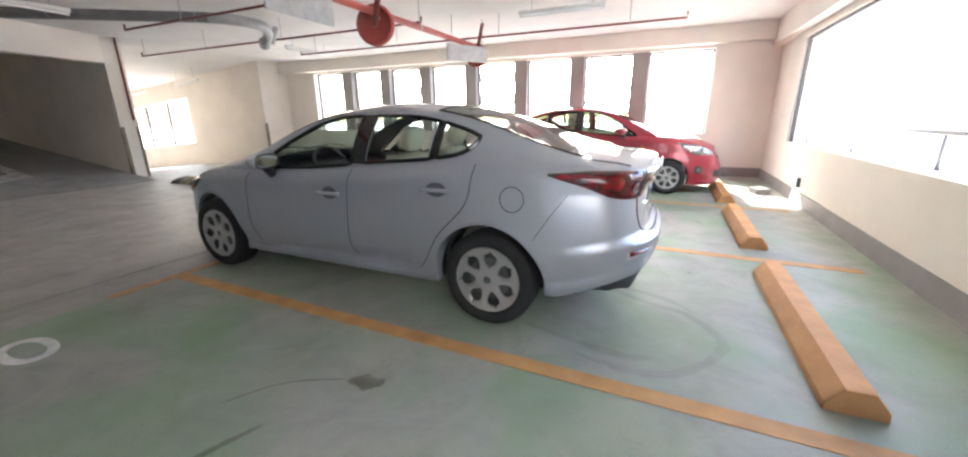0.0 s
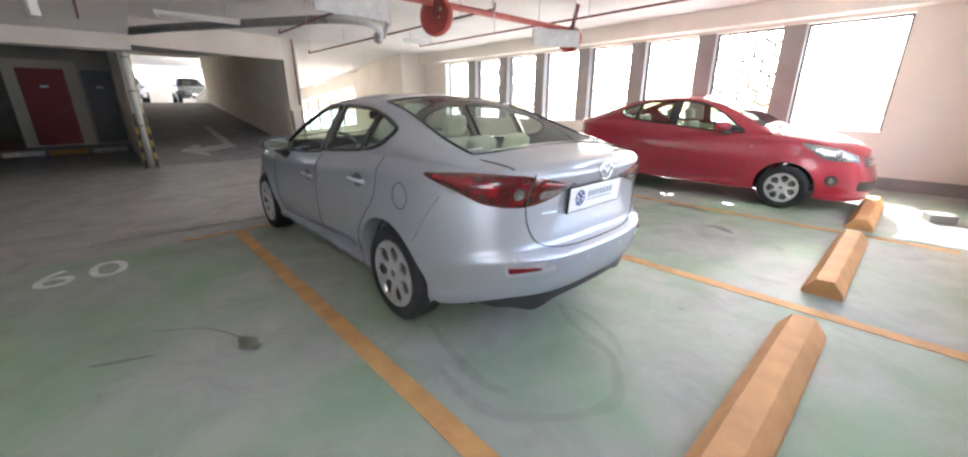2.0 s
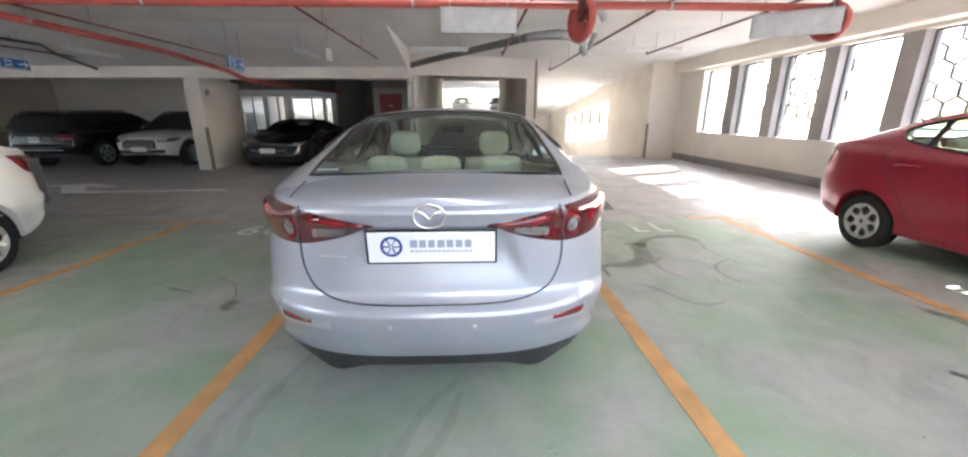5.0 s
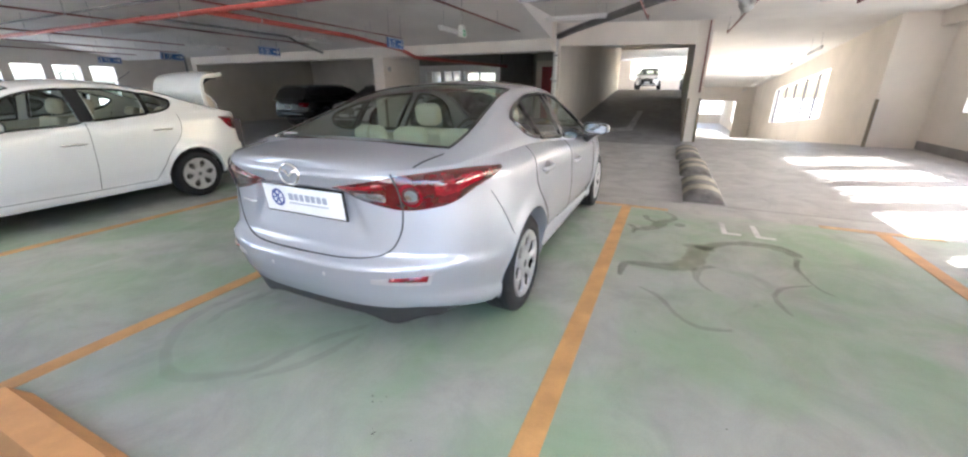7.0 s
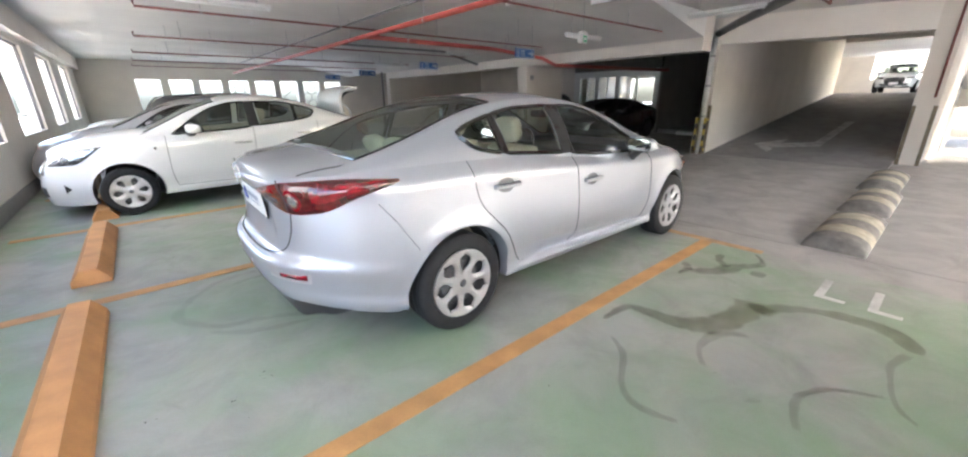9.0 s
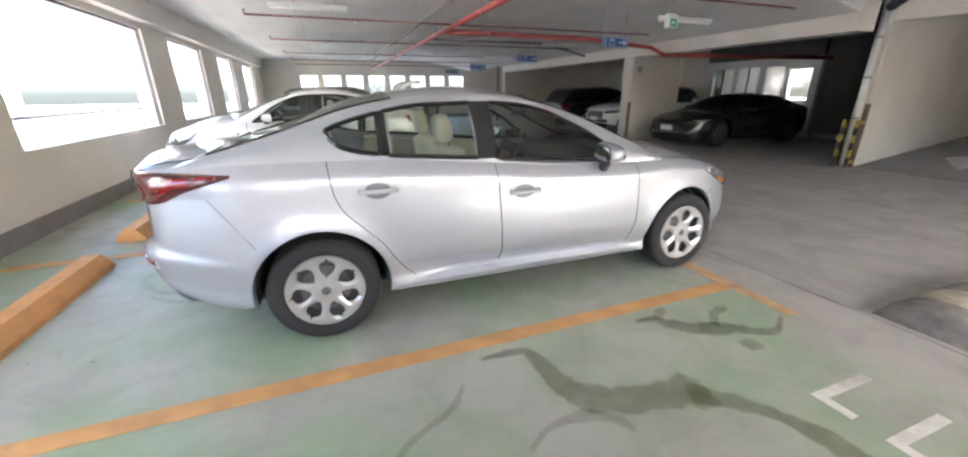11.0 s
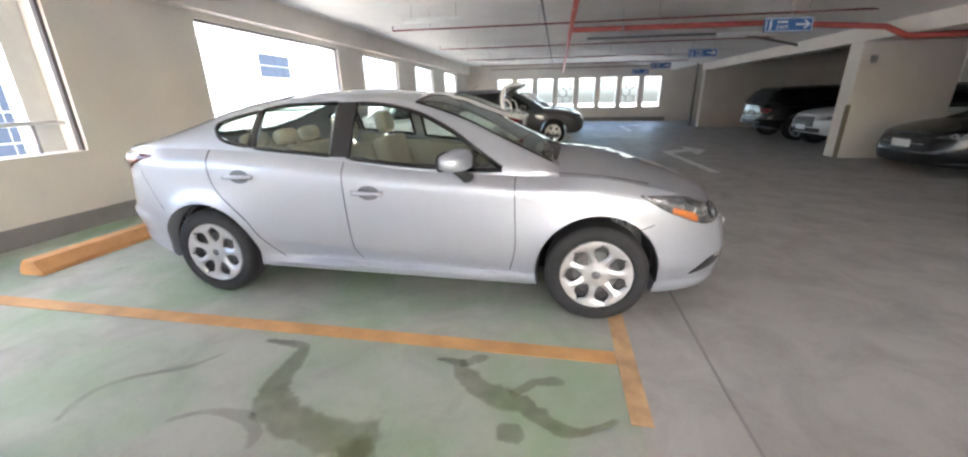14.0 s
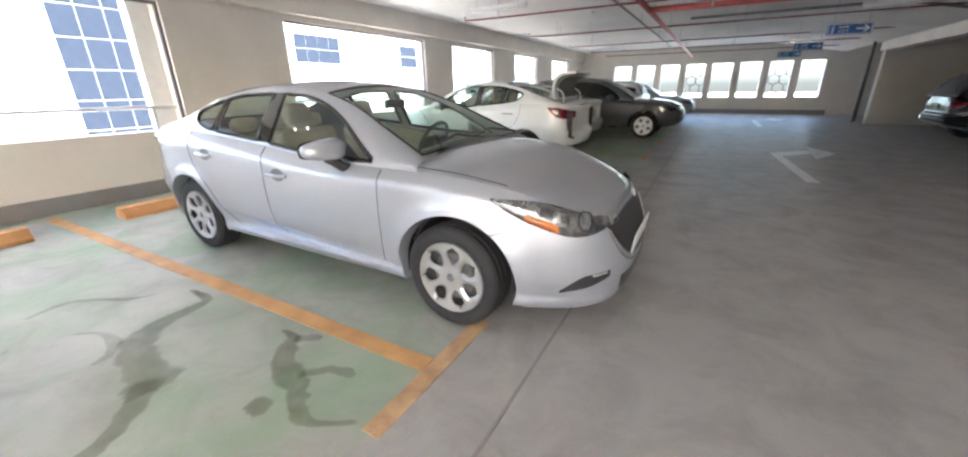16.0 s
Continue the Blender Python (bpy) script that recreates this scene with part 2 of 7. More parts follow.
def lathe(bm, prof, n=32, m=None, close=False):
    """Turns a profile of (axis, radius) about the y axis."""
    rings = []
    for a, r in prof:
        ring = []
        for k in range(n):
            t = 2 * math.pi * k / n
            co = Vector((r * math.cos(t), a, r * math.sin(t)))
            ring.append(bm.verts.new(m @ co if m is not None else co))
        rings.append(ring)
    for A, B in zip(rings, rings[1:]):
        for k in range(n):
            bm.faces.new((A[k], A[(k + 1) % n], B[(k + 1) % n], B[k]))
    if close:
        bm.faces.new(rings[-1])
        bm.faces.new(rings[0][::-1])
    return bm


def prism(bm, outline, z0, z1):
    lo = [bm.verts.new((x, y, z0)) for x, y in outline]
    hi = [bm.verts.new((x, y, z1)) for x, y in outline]
    n = len(outline)
    bm.faces.new(lo[::-1])
    bm.faces.new(hi)
    for i in range(n):
        bm.faces.new((lo[i], lo[(i + 1) % n], hi[(i + 1) % n], hi[i]))
    return bm


def curve_of(keys):
    """A smooth, never overshooting curve through (x, value) pairs."""
    xs, ys = np.array([k[0] for k in keys], float), np.array([k[1] for k in keys], float)
    h, d = np.diff(xs), np.diff(ys) / np.diff(xs)
    s = np.zeros(len(xs))
    s[0], s[-1] = d[0], d[-1]
    for i in range(1, len(xs) - 1):
        if d[i - 1] * d[i] > 0:
            w1, w2 = 2 * h[i] + h[i - 1], h[i] + 2 * h[i - 1]
            s[i] = (w1 + w2) / (w1 / d[i - 1] + w2 / d[i])

    def f(x):
        x = min(max(x, xs[0]), xs[-1])
        i = min(max(int(np.searchsorted(xs, x)) - 1, 0), len(h) - 1)
        t = (x - xs[i]) / h[i]
        return float((2 * t**3 - 3 * t**2 + 1) * ys[i] + (t**3 - 2 * t**2 + t) * h[i] * s[i] + (-2 * t**3 + 3 * t**2) * ys[i + 1] + (t**3 - t**2) * h[i] * s[i + 1])
    return f


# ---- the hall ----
# cream wall paint toned down: the dimness by the lobby is in the colour
M["shaded_wall"] = surface("shaded_cream_wall_paint", (0.5, 0.48, 0.45), 0.75, vary=0.08, scale=1.5, fine=60, bump=0.1)
XW, YB, YF, ZC = 1.95, 10.6, -17.2, 3.05     # wall beside the bays, wall with the row of windows, far wall, ceiling
XB = -3.72                                   # edge of the bay coating
XR, YL, YR, XQ = -10.2, 2.08, 5.40, -11.2     # foot of the upward ramp, its two walls and the set-back end of the second


def structure(name, bm, mat, label, category, smooth=False):
    return tagged(part(name, bm, mat, None, "", smooth), label, category, "", "structure")


structure("floor_bays", boxed(XB, XW + 0.3, YF, YB + 0.3, -0.25, 0.0), M["floor_bay"], "pale grey-green coated floor of the parking bays, stained", "floor")
structure("floor_aisle", boxed(XR, XB, YF, YB + 0.3, -0.25, 0.0), M["floor_aisle"], "dull grey coated floor of the driving aisle", "floor")
structure("floor_corner", boxed(-12.0, XR, YF, -12.6, -0.25, 0.0), M["floor_aisle"], "dull grey floor of the far corner", "floor")
structure("floor_recess", boxed(-17.5, XR, -12.6, 1.88, -0.25, 0.0), M["floor_aisle"], "dull grey floor of the shaded recess with parked cars", "floor")
structure("ceiling", boxed(-17.5, XW + 0.5, YF - 0.3, YB + 0.5, ZC, ZC + 0.3), M["ceiling"], "off-white painted concrete ceiling with hung pipes", "ceiling")


def wall_with_windows(name, along, face, depth, lo, hi, openings, sill, head, label):
    """A wall along x or y whose inner face is at face; openings are spans along it."""
    bm = bmesh.new()
    def put(a, b, z0, z1):
        if along == "y":
            box(bm, min(face, face + depth), max(face, face + depth), a, b, z0, z1)
        else:
            box(bm, a, b, min(face, face + depth), max(face, face + depth), z0, z1)
    at = lo
    for a, b in sorted(openings):
        if along == "x" and face > 0 and 0.05 < a - at < 0.5:
            put(at, a, 0, sill)
            put(at, a, head, ZC)
            structure("pier", boxed(at, a, face + 0.002, face + depth, sill, head), M["pier"], "narrow taupe pier between two tall openings", "pier")
        else:
            put(at, a, 0, ZC)
        put(a, b, 0, sill)
        put(a, b, head, ZC)
        at = b
    put(at, hi, 0, ZC)
    bmesh.ops.remove_doubles(bm, verts=bm.verts, dist=0.0005)
    return structure(name, bm, M["wall"], label, "wall")


WIN_E = [(2.95, 9.0), (-2.9, 1.1), (-6.7, -4.2), (-10.6, -8.4), (-14.8, -12.4)]
WIN_N = [(-0.65 - 1.43 * k + 0.165, -0.65 - 1.43 * (k - 1) - 0.165) for k in range(1, 7)] + [(-0.485, 0.80), (-10.62, -9.44)]
WIN_S = [(-8.72 + 1.145 * k, -8.72 + 1.145 * k + 0.86) for k in range(8)]
wall_with_windows("wall_east", "y", XW, 0.3, YF - 0.3, YB + 0.3, WIN_E, 0.86, 2.52, "cream painted wall with wide unglazed openings and a grey skirting")
wall_with_windows("wall_north", "x", YB, 0.3, -11.9, XW, WIN_N, 0.92, 2.66, "cream painted wall with a row of tall openings between piers")
wall_with_windows("wall_south", "x", YF, -0.3, -17.5, XW, WIN_S, 0.75, 2.3, "far cream wall with eight tall bright openings")
structure("beam_east", boxed(XW - 0.17, XW - 0.003, YF, YB, 2.62, ZC), M["wall"], "cream edge beam above the wide openings", "beam")
structure("beam_north", boxed(-11.9, XW - 0.18, YB - 0.3, YB - 0.003, 2.72, ZC), M["wall"], "cream edge beam above the row of tall openings", "beam")
structure("beam_recess", boxed(-9.7, -9.25, -12.6, YL, 2.31, ZC), M["wall"], "cream beam over the front of the shaded recess", "beam")
bm = bmesh.new()
prism(bm, [(-6.6, ZC - 0.001), (-9.249, 2.58), (-9.249, ZC - 0.001)], -YL, -YF)
for v in bm.verts:
    v.co = Vector((v.co.x, -v.co.z, v.co.y))
bmesh.ops.recalc_face_normals(bm, faces=bm.faces)
structure("ceiling_slope", bm, M["ceiling"], "ceiling falling towards the beam over the recess", "ceiling")
structure("beam_ramp", prism(bmesh.new(), [(XR - 0.25, YL), (XR, YL), (XQ, YR), (XQ - 0.25, YR)], 2.5, ZC), M["wall"], "cream beam over the mouth of the upward ramp", "beam")
structure("column", boxed(-11.1, -9.3, -3.62, -3.22, 0, 2.31, 0.01), M["wall"], "broad cream concrete pier between the recess bays", "column")
structure("wall_recess_side", boxed(-17.5, -9.4, -12.9, -12.6, 0, ZC), M["wall"], "pale side wall of the shaded recess", "wall")
structure("wall_recess_back", boxed(-15.6, -15.3, -12.6, -5.45, 0, ZC), M["wall"], "cream back wall of the shaded recess", "wall")
structure("wall_southwest", boxed(-12.3, -12.0, YF, -12.9, 0, ZC), M["wall"], "cream wall beside the far corner of the hall", "wall")

# skirting bands
structure("baseboard_east", boxed(XW - 0.012, XW - 0.002, YF, YB, 0, 0.2), M["skirt"], "grey painted skirting band on the cream wall", "baseboard")
structure("baseboard_north", boxed(-11.9, XW - 0.013, YB - 0.012, YB - 0.002, 0, 0.2), M["skirt"], "grey painted skirting band on the cream wall", "baseboard")
structure("baseboard_south", boxed(-9.1, XW - 0.013, YF + 0.002, YF + 0.012, 0, 0.2), M["skirt"], "grey painted skirting band on the far wall", "baseboard")

# upward ramp with its two walls and the level above
RISE, LR = 0.104, 13.2
xt = XR - LR


def floor_slab(name, a, b, z0, z1, y0, y1, label, category):
    """A slab 0.3 thick whose top runs from height z0 at x = a to z1 at x = b."""
    bm = bmesh.new()
    v = [bm.verts.new(p) for p in ((a, y0, z0), (a, y1, z0), (b, y1, z1), (b, y0, z1), (a, y0, z0 - 0.3), (a, y1, z0 - 0.3), (b, y1, z1 - 0.3), (b, y0, z1 - 0.3))]
    for f in ((0, 1, 2, 3), (7, 6, 5, 4), (0, 4, 5, 1), (1, 5, 6, 2), (2, 6, 7, 3), (3, 7, 4, 0)):
        bm.faces.new([v[i] for i in f])
    bmesh.ops.recalc_face_normals(bm, faces=bm.faces)
    structure(name, bm, M["floor_ramp"], label, category)


floor_slab("ramp_up", XR, xt, 0.0, RISE * LR, YL, YR, "dark grey ramp that climbs to the level above", "ramp")
floor_slab("floor_upper", xt, -31.0, RISE * LR, RISE * LR, YL - 4, YR + 0.35, "grey floor of the level above, at the ramp's crest", "floor")
floor_slab("floor_upper_far", -31.0, xt - 18.0, RISE * LR, RISE * LR, YL - 4, YR + 4, "grey floor of the level above, beneath parked cars", "floor")
structure("wall_ramp_left", boxed(xt, XR + 0.02, YL - 0.2, YL, 0, 4.4), M["wall"], "cream side wall of the upward ramp", "wall")
structure("wall_ramp_right", boxed(xt, XQ, YR, YR + 0.35, -2.1, 4.4), M["wall"], "cream dividing wall between the two ramps", "wall")
structure("ceiling_ramp", boxed(xt - 18.2, XR - 0.30, YL - 4.2, YR + 4.2, 3.95, 4.2), M["ceiling"], "ceiling above the upward ramp", "ceiling")
structure("beam_crest", boxed(xt - 0.35, xt, YL, YR, 3.42, 3.94), M["wall"], "cream beam over the crest of the upward ramp", "beam")
# unseen wall, full height to dim the upper end wall
structure("wall_upper_left_blocker", boxed(xt - 18, xt - 0.0, YL - 4.2, YL - 4.0, RISE * LR, 3.95), M["wall"], "unseen cream side wall added to dim the level above", "wall")
# height made up, low so that daylight reaches the upper level
structure("wall_upper_right", boxed(xt - 18, -31.0, YR + 4.0, YR + 4.2, RISE * LR, RISE * LR + 1.3), M["wall"], "cream parapet on the level above, kept low for daylight", "wall")
bm = boxed(xt - 18.2, xt - 18, YL - 4, YR + 4, RISE * LR, RISE * LR + 0.9)
box(bm, xt - 18.2, xt - 18, YL - 4, YL - 1.1, RISE * LR + 0.9, 3.95)
structure("wall_upper_end", bm, M["wall"], "end wall of the level above with a wide bright opening", "wall")

# downward ramp beside it
bm = bmesh.new()
XD, yd0, yd1 = -12.2, YR + 0.35, 9.6
DROP, LD = 0.092, 17.0
v = [bm.verts.new(p) for p in ((XR, yd0, 0), (XR, YB, 0), (XD, YB, 0), (XD, yd0, 0), (XD, yd1, 0), (XD - 20, yd1, -DROP * 20), (XD - 20, yd0, -DROP * 20), (XD - 34, yd1, -DROP * 20), (XD - 34, yd0, -DROP * 20))]
bm.faces.new([v[i] for i in (0, 1, 2, 4, 3)])
bm.faces.new([v[i] for i in (3, 4, 5, 6)])
bm.faces.new([v[i] for i in (6, 5, 7, 8)])
bmesh.ops.recalc_face_normals(bm, faces=bm.faces)
for f in bm.faces:
    if f.normal.z < 0:
        f.normal_flip()
g = bmesh.ops.extrude_face_region(bm, geom=list(bm.faces))
bmesh.ops.translate(bm, verts=[x for x in g["geom"] if isinstance(x, bmesh.types.BMVert)], vec=(0, 0, -0.25))
bmesh.ops.recalc_face_normals(bm, faces=bm.faces)
structure("floor_strip", boxed(XQ, XR, YR, yd0, -0.25, 0.0), M["floor_aisle"], "grey floor before the dividing wall", "floor")
structure("ramp_down", bm, M["floor_aisle"], "grey ramp that falls away to the level below", "ramp")


def sloped_wall(name, y0, y1, xa, xb, za, zb, ha, hb, spans, sill, head, mat, label):
    """A wall along x whose foot falls from za to zb, with openings that follow the slope."""
    bm = bmesh.new()
    def slab(a, b, low, high):
        vs = []
        for x in (a, b):
            t = (x - xa) / (xb - xa)
            base, tall = za + (zb - za) * t, ha + (hb - ha) * t
            for y in (y0, y1):
                vs += [bm.verts.new((x, y, base + tall * low)), bm.verts.new((x, y, base + tall * high))]
        for f in ((0, 1, 3, 2), (4, 6, 7, 5), (0, 4, 5, 1), (2, 3, 7, 6), (1, 5, 7, 3), (0, 2, 6, 4)):
            bm.faces.new([vs[i] for i in f])
    at = xa
    for a, b in spans:
        slab(at, a, 0, 1)
        slab(a, b, 0, sill)
        slab(a, b, head, 1)
        at = b
    slab(at, xb, 0, 1)
    bmesh.ops.remove_doubles(bm, verts=bm.verts, dist=0.0005)
    bmesh.ops.recalc_face_normals(bm, faces=bm.faces)
    return structure(name, bm, mat, label, "wall")


XE = XD - LD
sloped_wall("wall_ramp_outer", yd1, yd1 + 0.3, XD + 0.3, XE, 0.0, -DROP * LD, ZC, ZC,
            [(-15.9, -23.4)], 0.27, 0.79, M["wall"], "cream outer wall of the downward ramp with slanted openings")
for k in range(6):
    x = -15.93 - 1.488 * k
    t = (x - XD - 0.3) / (XE - XD - 0.3)
    structure("mullion", boxed(x - 0.03, x + 0.03, yd1 + 0.10, yd1 + 0.18, -DROP * LD * t + ZC * 0.27, -DROP * LD * t + ZC * 0.79), M["frame"], "thin dark mullion of the slanted opening", "mullion")
structure("wall_ramp_return", boxed(XD + 0.3, XD, yd1 + 0.3, YB, 0, ZC), M["wall"], "short cream return wall at the corner", "wall")
structure("wall_corner_north", boxed(XD, -11.9, YB, YB + 0.3, 0, ZC), M["wall"], "cream corner wall", "wall")
sloped_wall("ceiling_ramp_down", yd0, yd1 + 0.3, XR - 1.6, XE, ZC, -DROP * LD + ZC, 0.25, 0.25, [], 0, 1, M["ceiling"], "sloping ceiling of the downward ramp")
bm = boxed(XE - 0.02, XE + 0.25, yd0, yd1, 0.68, 1.62)
box(bm, XE - 0.02, XE + 0.25, 8.7, yd1, -1.6, 0.68)
structure("wall_ramp_end", bm, M["wall"], "cream cross wall at the ramp's foot with a bright opening", "wall")
# added ceiling that keeps sky and sun off the ramp's foot
structure("ceiling_lower_blocker", boxed(XD - 34, XE - 0.03, yd0 - 3.0, yd1 + 0.3, 0.80, 1.02), M["ceiling"], "ceiling added over the level below to cut sky light", "ceiling")
bm = boxed(XD - 34, XD - 33.7, yd0, yd1, -DROP * 20, -DROP * 20 + 0.9)
box(bm, XD - 34, XD - 33.7, yd0, yd1, 0.55, 0.80)
structure("wall_lower_end", bm, M["wall"], "cream end wall of the level below with a wide opening", "wall")
# added wall: shuts out daylight from the south of the lower level
structure("wall_lower_side_blocker", boxed(XD - 34, xt, yd0 - 0.35, yd0 - 0.005, -DROP * 20 - 0.25, 0.80), M["wall"], "cream side wall added to close the level below to light", "wall")
# added outer wall: lets only part of the sun into the lower level
bm = boxed(XD - 34, XE, yd1, yd1 + 0.3, -DROP * 20, -DROP * 20 + 0.75)
for a, b in ((XD - 34, XE - 8.6), (XE - 5.4, XE - 4.9), (XE - 1.7, XE)):
    box(bm, a, b, yd1, yd1 + 0.3, -DROP * 20 + 0.75, 0.80)
structure("wall_lower_outer_blocker", bm, M["wall"], "cream outer wall with two openings, added to limit sun below", "wall")

# lobby behind the recess: a glazed front, then a wall with two doors, on a low plinth
XG, XLB = -14.7, -15.75
bm = bmesh.new()
PANES = [(-5.15, -4.35), (-4.2, -3.4), (-3.25, -1.75)]
at = -5.45
for a, b in PANES:
    box(bm, XG - 0.15, XG, at, a, 0, 2.36)
    box(bm, XG - 0.15, XG, a, b, 0, 0.75)
    box(bm, XG - 0.15, XG, a, b, 2.12, 2.36)
    at = b
box(bm, XG - 0.15, XG, at, -1.55, 0, 2.36)
bmesh.ops.remove_doubles(bm, verts=bm.verts, dist=0.0005)
structure("wall_lobby_front", bm, M["white_plastic"], "pale framed lobby front with glazed screens", "wall")
# added panel: the dark void over the lobby front, put into colour
structure("lobby_void_panel", boxed(XG - 0.15, XG, -5.45, -1.55, 2.36, ZC), M["recess_shade"], "added dark panel for the unlit void above the lobby front", "bulkhead")
# added slab that darkens the recess ceiling by its colour
structure("ceiling_recess", boxed(XG + 0.005, -9.71, -3.2, YL - 0.21, 2.78, ZC - 0.004), M["recess_shade"], "added brown slab with the recess's shade put into its colour", "ceiling")
structure("wall_lobby_return", boxed(-19.0, XG - 0.15, -1.7, -1.55, 0, ZC), M["shaded_wall"], "return wall beside the lobby, coloured darker for shade", "wall")
structure("wall_lobby_doors", boxed(XLB - 0.2, XLB, -0.35, YL - 0.2, 0, ZC), M["shaded_wall"], "wall with a red and a grey door, coloured darker for shade", "wall")
structure("door_surround", boxed(XLB, XLB + 0.03, -0.33, 1.12, 0.16, 2.5), M["wall"], "pale panel round the red door", "wall panel")
# darker concrete here stands in for the gap's depth of shade
structure("wall_recess_end", boxed(-19.2, -19.0, -1.55, -0.35, 0, ZC), M["concrete_dark"], "end of the gap beside the lobby, its shade put into grey", "wall")
structure("wall_gap_side", boxed(-19.0, XLB - 0.2, -0.35, -0.2, 0, ZC), M["shaded_wall"], "side of the gap beside the lobby, coloured darker for shade", "wall")
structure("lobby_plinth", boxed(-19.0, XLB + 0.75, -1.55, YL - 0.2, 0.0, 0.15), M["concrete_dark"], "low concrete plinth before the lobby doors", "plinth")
bm = boxed(-19.2, -19.0, -5.45, -1.7, 0, 1.0)
box(bm, -19.2, -19.0, -5.45, -1.7, 2.2, ZC)
box(bm, -19.2, -19.0, -5.45, -5.2, 1.0, 2.2)
box(bm, -19.2, -19.0, -3.6, -3.4, 1.0, 2.2)
structure("wall_lobby_back", bm, M["wall"], "far lobby wall with a bright strip opening", "wall")
structure("wall_lobby_side", boxed(-19.2, -15.3, -5.6, -5.45, 0, ZC), M["wall"], "pale side wall of the lobby", "wall")
structure("floor_lobby", boxed(-19.2, -17.5, -5.6, YL - 0.2, -0.25, 0.0), M["floor_aisle"], "grey lobby floor", "floor")
structure("ceiling_lobby", boxed(-19.2, -17.5, -5.6, YL - 0.2, ZC, ZC + 0.3), M["ceiling"], "off-white lobby ceiling", "ceiling")

structure("window_reveal", boxed(XW + 0.31, XW + 0.50, 2.72, 3.20, 0.3, 2.9), M["white_plastic"], "white outer pier beside the wide opening", "pier")


# ---- floor markings ----
def stripe(x0, x1, y0, y1, name="bay_line", mat="yellow", label="worn orange-yellow painted bay line"):
    return tagged(part(name, boxed(x0, x1, y0, y1, 0.0005, 0.004), M[mat]), label, "floor marking", "bay lines", "structure")


for y in (-7.45, -5.0, -2.55, -0.14, 2.28, 4.72, 7.16):
    stripe(XB + 0.046, 1.75, y - 0.055, y + 0.055)
    stripe(XB - 0.055, XB + 0.042, y - 0.5, y + 0.47, "bay_line", "yellow_faded", "faded pale orange end mark of the bay line")


# ---- cars ----
M["tyre"] = surface("tyre_rubber", (0.020, 0.020, 0.021), 0.78, vary=0.2, scale=20, fine=150, bump=0.25)
M["hubcap"] = surface("silver_wheel_cover", (0.58, 0.58, 0.60), 0.30, metal=0.75, vary=0.05, scale=10, bump=0.0, coat=0.4)
M["steel_wheel"] = surface("dusty_steel_wheel", (0.15, 0.15, 0.155), 0.5, metal=0.4, vary=0.2, scale=30, bump=0.1)
M["black_plastic"] = surface("black_trim_plastic", (0.034, 0.034, 0.036), 0.5, vary=0.1, scale=20, fine=200, bump=0.08)
M["gloss_black"] = surface("gloss_black_trim", (0.012, 0.012, 0.013), 0.12, vary=0.02, bump=0.0, coat=0.6)
M["seam"] = surface("shadow_gap", (0.05, 0.05, 0.055), 0.8, vary=0.02, bump=0.0)
M["recess"] = surface("shaded_silver_recess", (0.16, 0.165, 0.185), 0.4, metal=0.5, vary=0.03, bump=0.0)
M["chrome"] = surface("chrome", (0.85, 0.85, 0.86), 0.08, metal=1.0, vary=0.01, bump=0.0)
M["cream_leather"] = surface("cream_leather", (0.62, 0.57, 0.46), 0.55, vary=0.05, scale=9, fine=150, bump=0.15)
M["dark_trim"] = surface("dark_cabin_trim", (0.05, 0.05, 0.055), 0.65, vary=0.08, scale=9, fine=150, bump=0.1)
M["beige_trim"] = surface("beige_cabin_trim", (0.42, 0.38, 0.31), 0.7, vary=0.06, scale=9, fine=150, bump=0.1)
M["plate_white"] = surface("white_plate", (0.80, 0.80, 0.80), 0.35, vary=0.02, bump=0.0)
M["plate_blue"] = surface("navy_print", (0.03, 0.05, 0.22), 0.4, vary=0.02, bump=0.0)
M["plate_grey"] = surface("grey_print", (0.32, 0.34, 0.42), 0.4, vary=0.02, bump=0.0)
M["amber"] = surface("amber_lens", (0.50, 0.15, 0.03), 0.15, vary=0.05, bump=0.0, coat=0.8)
M["red_lens"] = surface("red_lamp_lens", (0.24, 0.004, 0.013), 0.10, vary=0.35, scale=18, fine=90, bump=0.0, coat=1.0)
M["dark_red_lens"] = surface("deep_red_lamp_lens", (0.10, 0.003, 0.007), 0.12, vary=0.2, scale=18, bump=0.0, coat=1.0)
M["clear_lens"] = surface("clear_lamp_lens", (0.42, 0.43, 0.45), 0.16, metal=0.7, vary=0.3, scale=30, fine=120, bump=0.2, coat=1.0)
M["lamp_dark"] = surface("lamp_housing", (0.06, 0.06, 0.065), 0.25, metal=0.3, vary=0.2, scale=30, bump=0.1, coat=1.0)
M["lamp_grey"] = surface("smoky_lamp_lens", (0.20, 0.20, 0.21), 0.16, metal=0.5, vary=0.3, scale=30, bump=0.1, coat=1.0)
M["tint_green"] = glass("green_tinted_car_glass", (0.70, 0.82, 0.74))
M["tint_dark"] = glass("dark_tinted_car_glass", (0.16, 0.17, 0.18))
M["tint_mid"] = glass("grey_tinted_car_glass", (0.74, 0.79, 0.76))
M["black_glass"] = surface("black_privacy_glass", (0.014, 0.014, 0.016), 0.06, vary=0.02, bump=0.0)
M["silver"] = car_paint("silver_metallic_paint", (0.43, 0.45, 0.505), 0.56, 0.40)
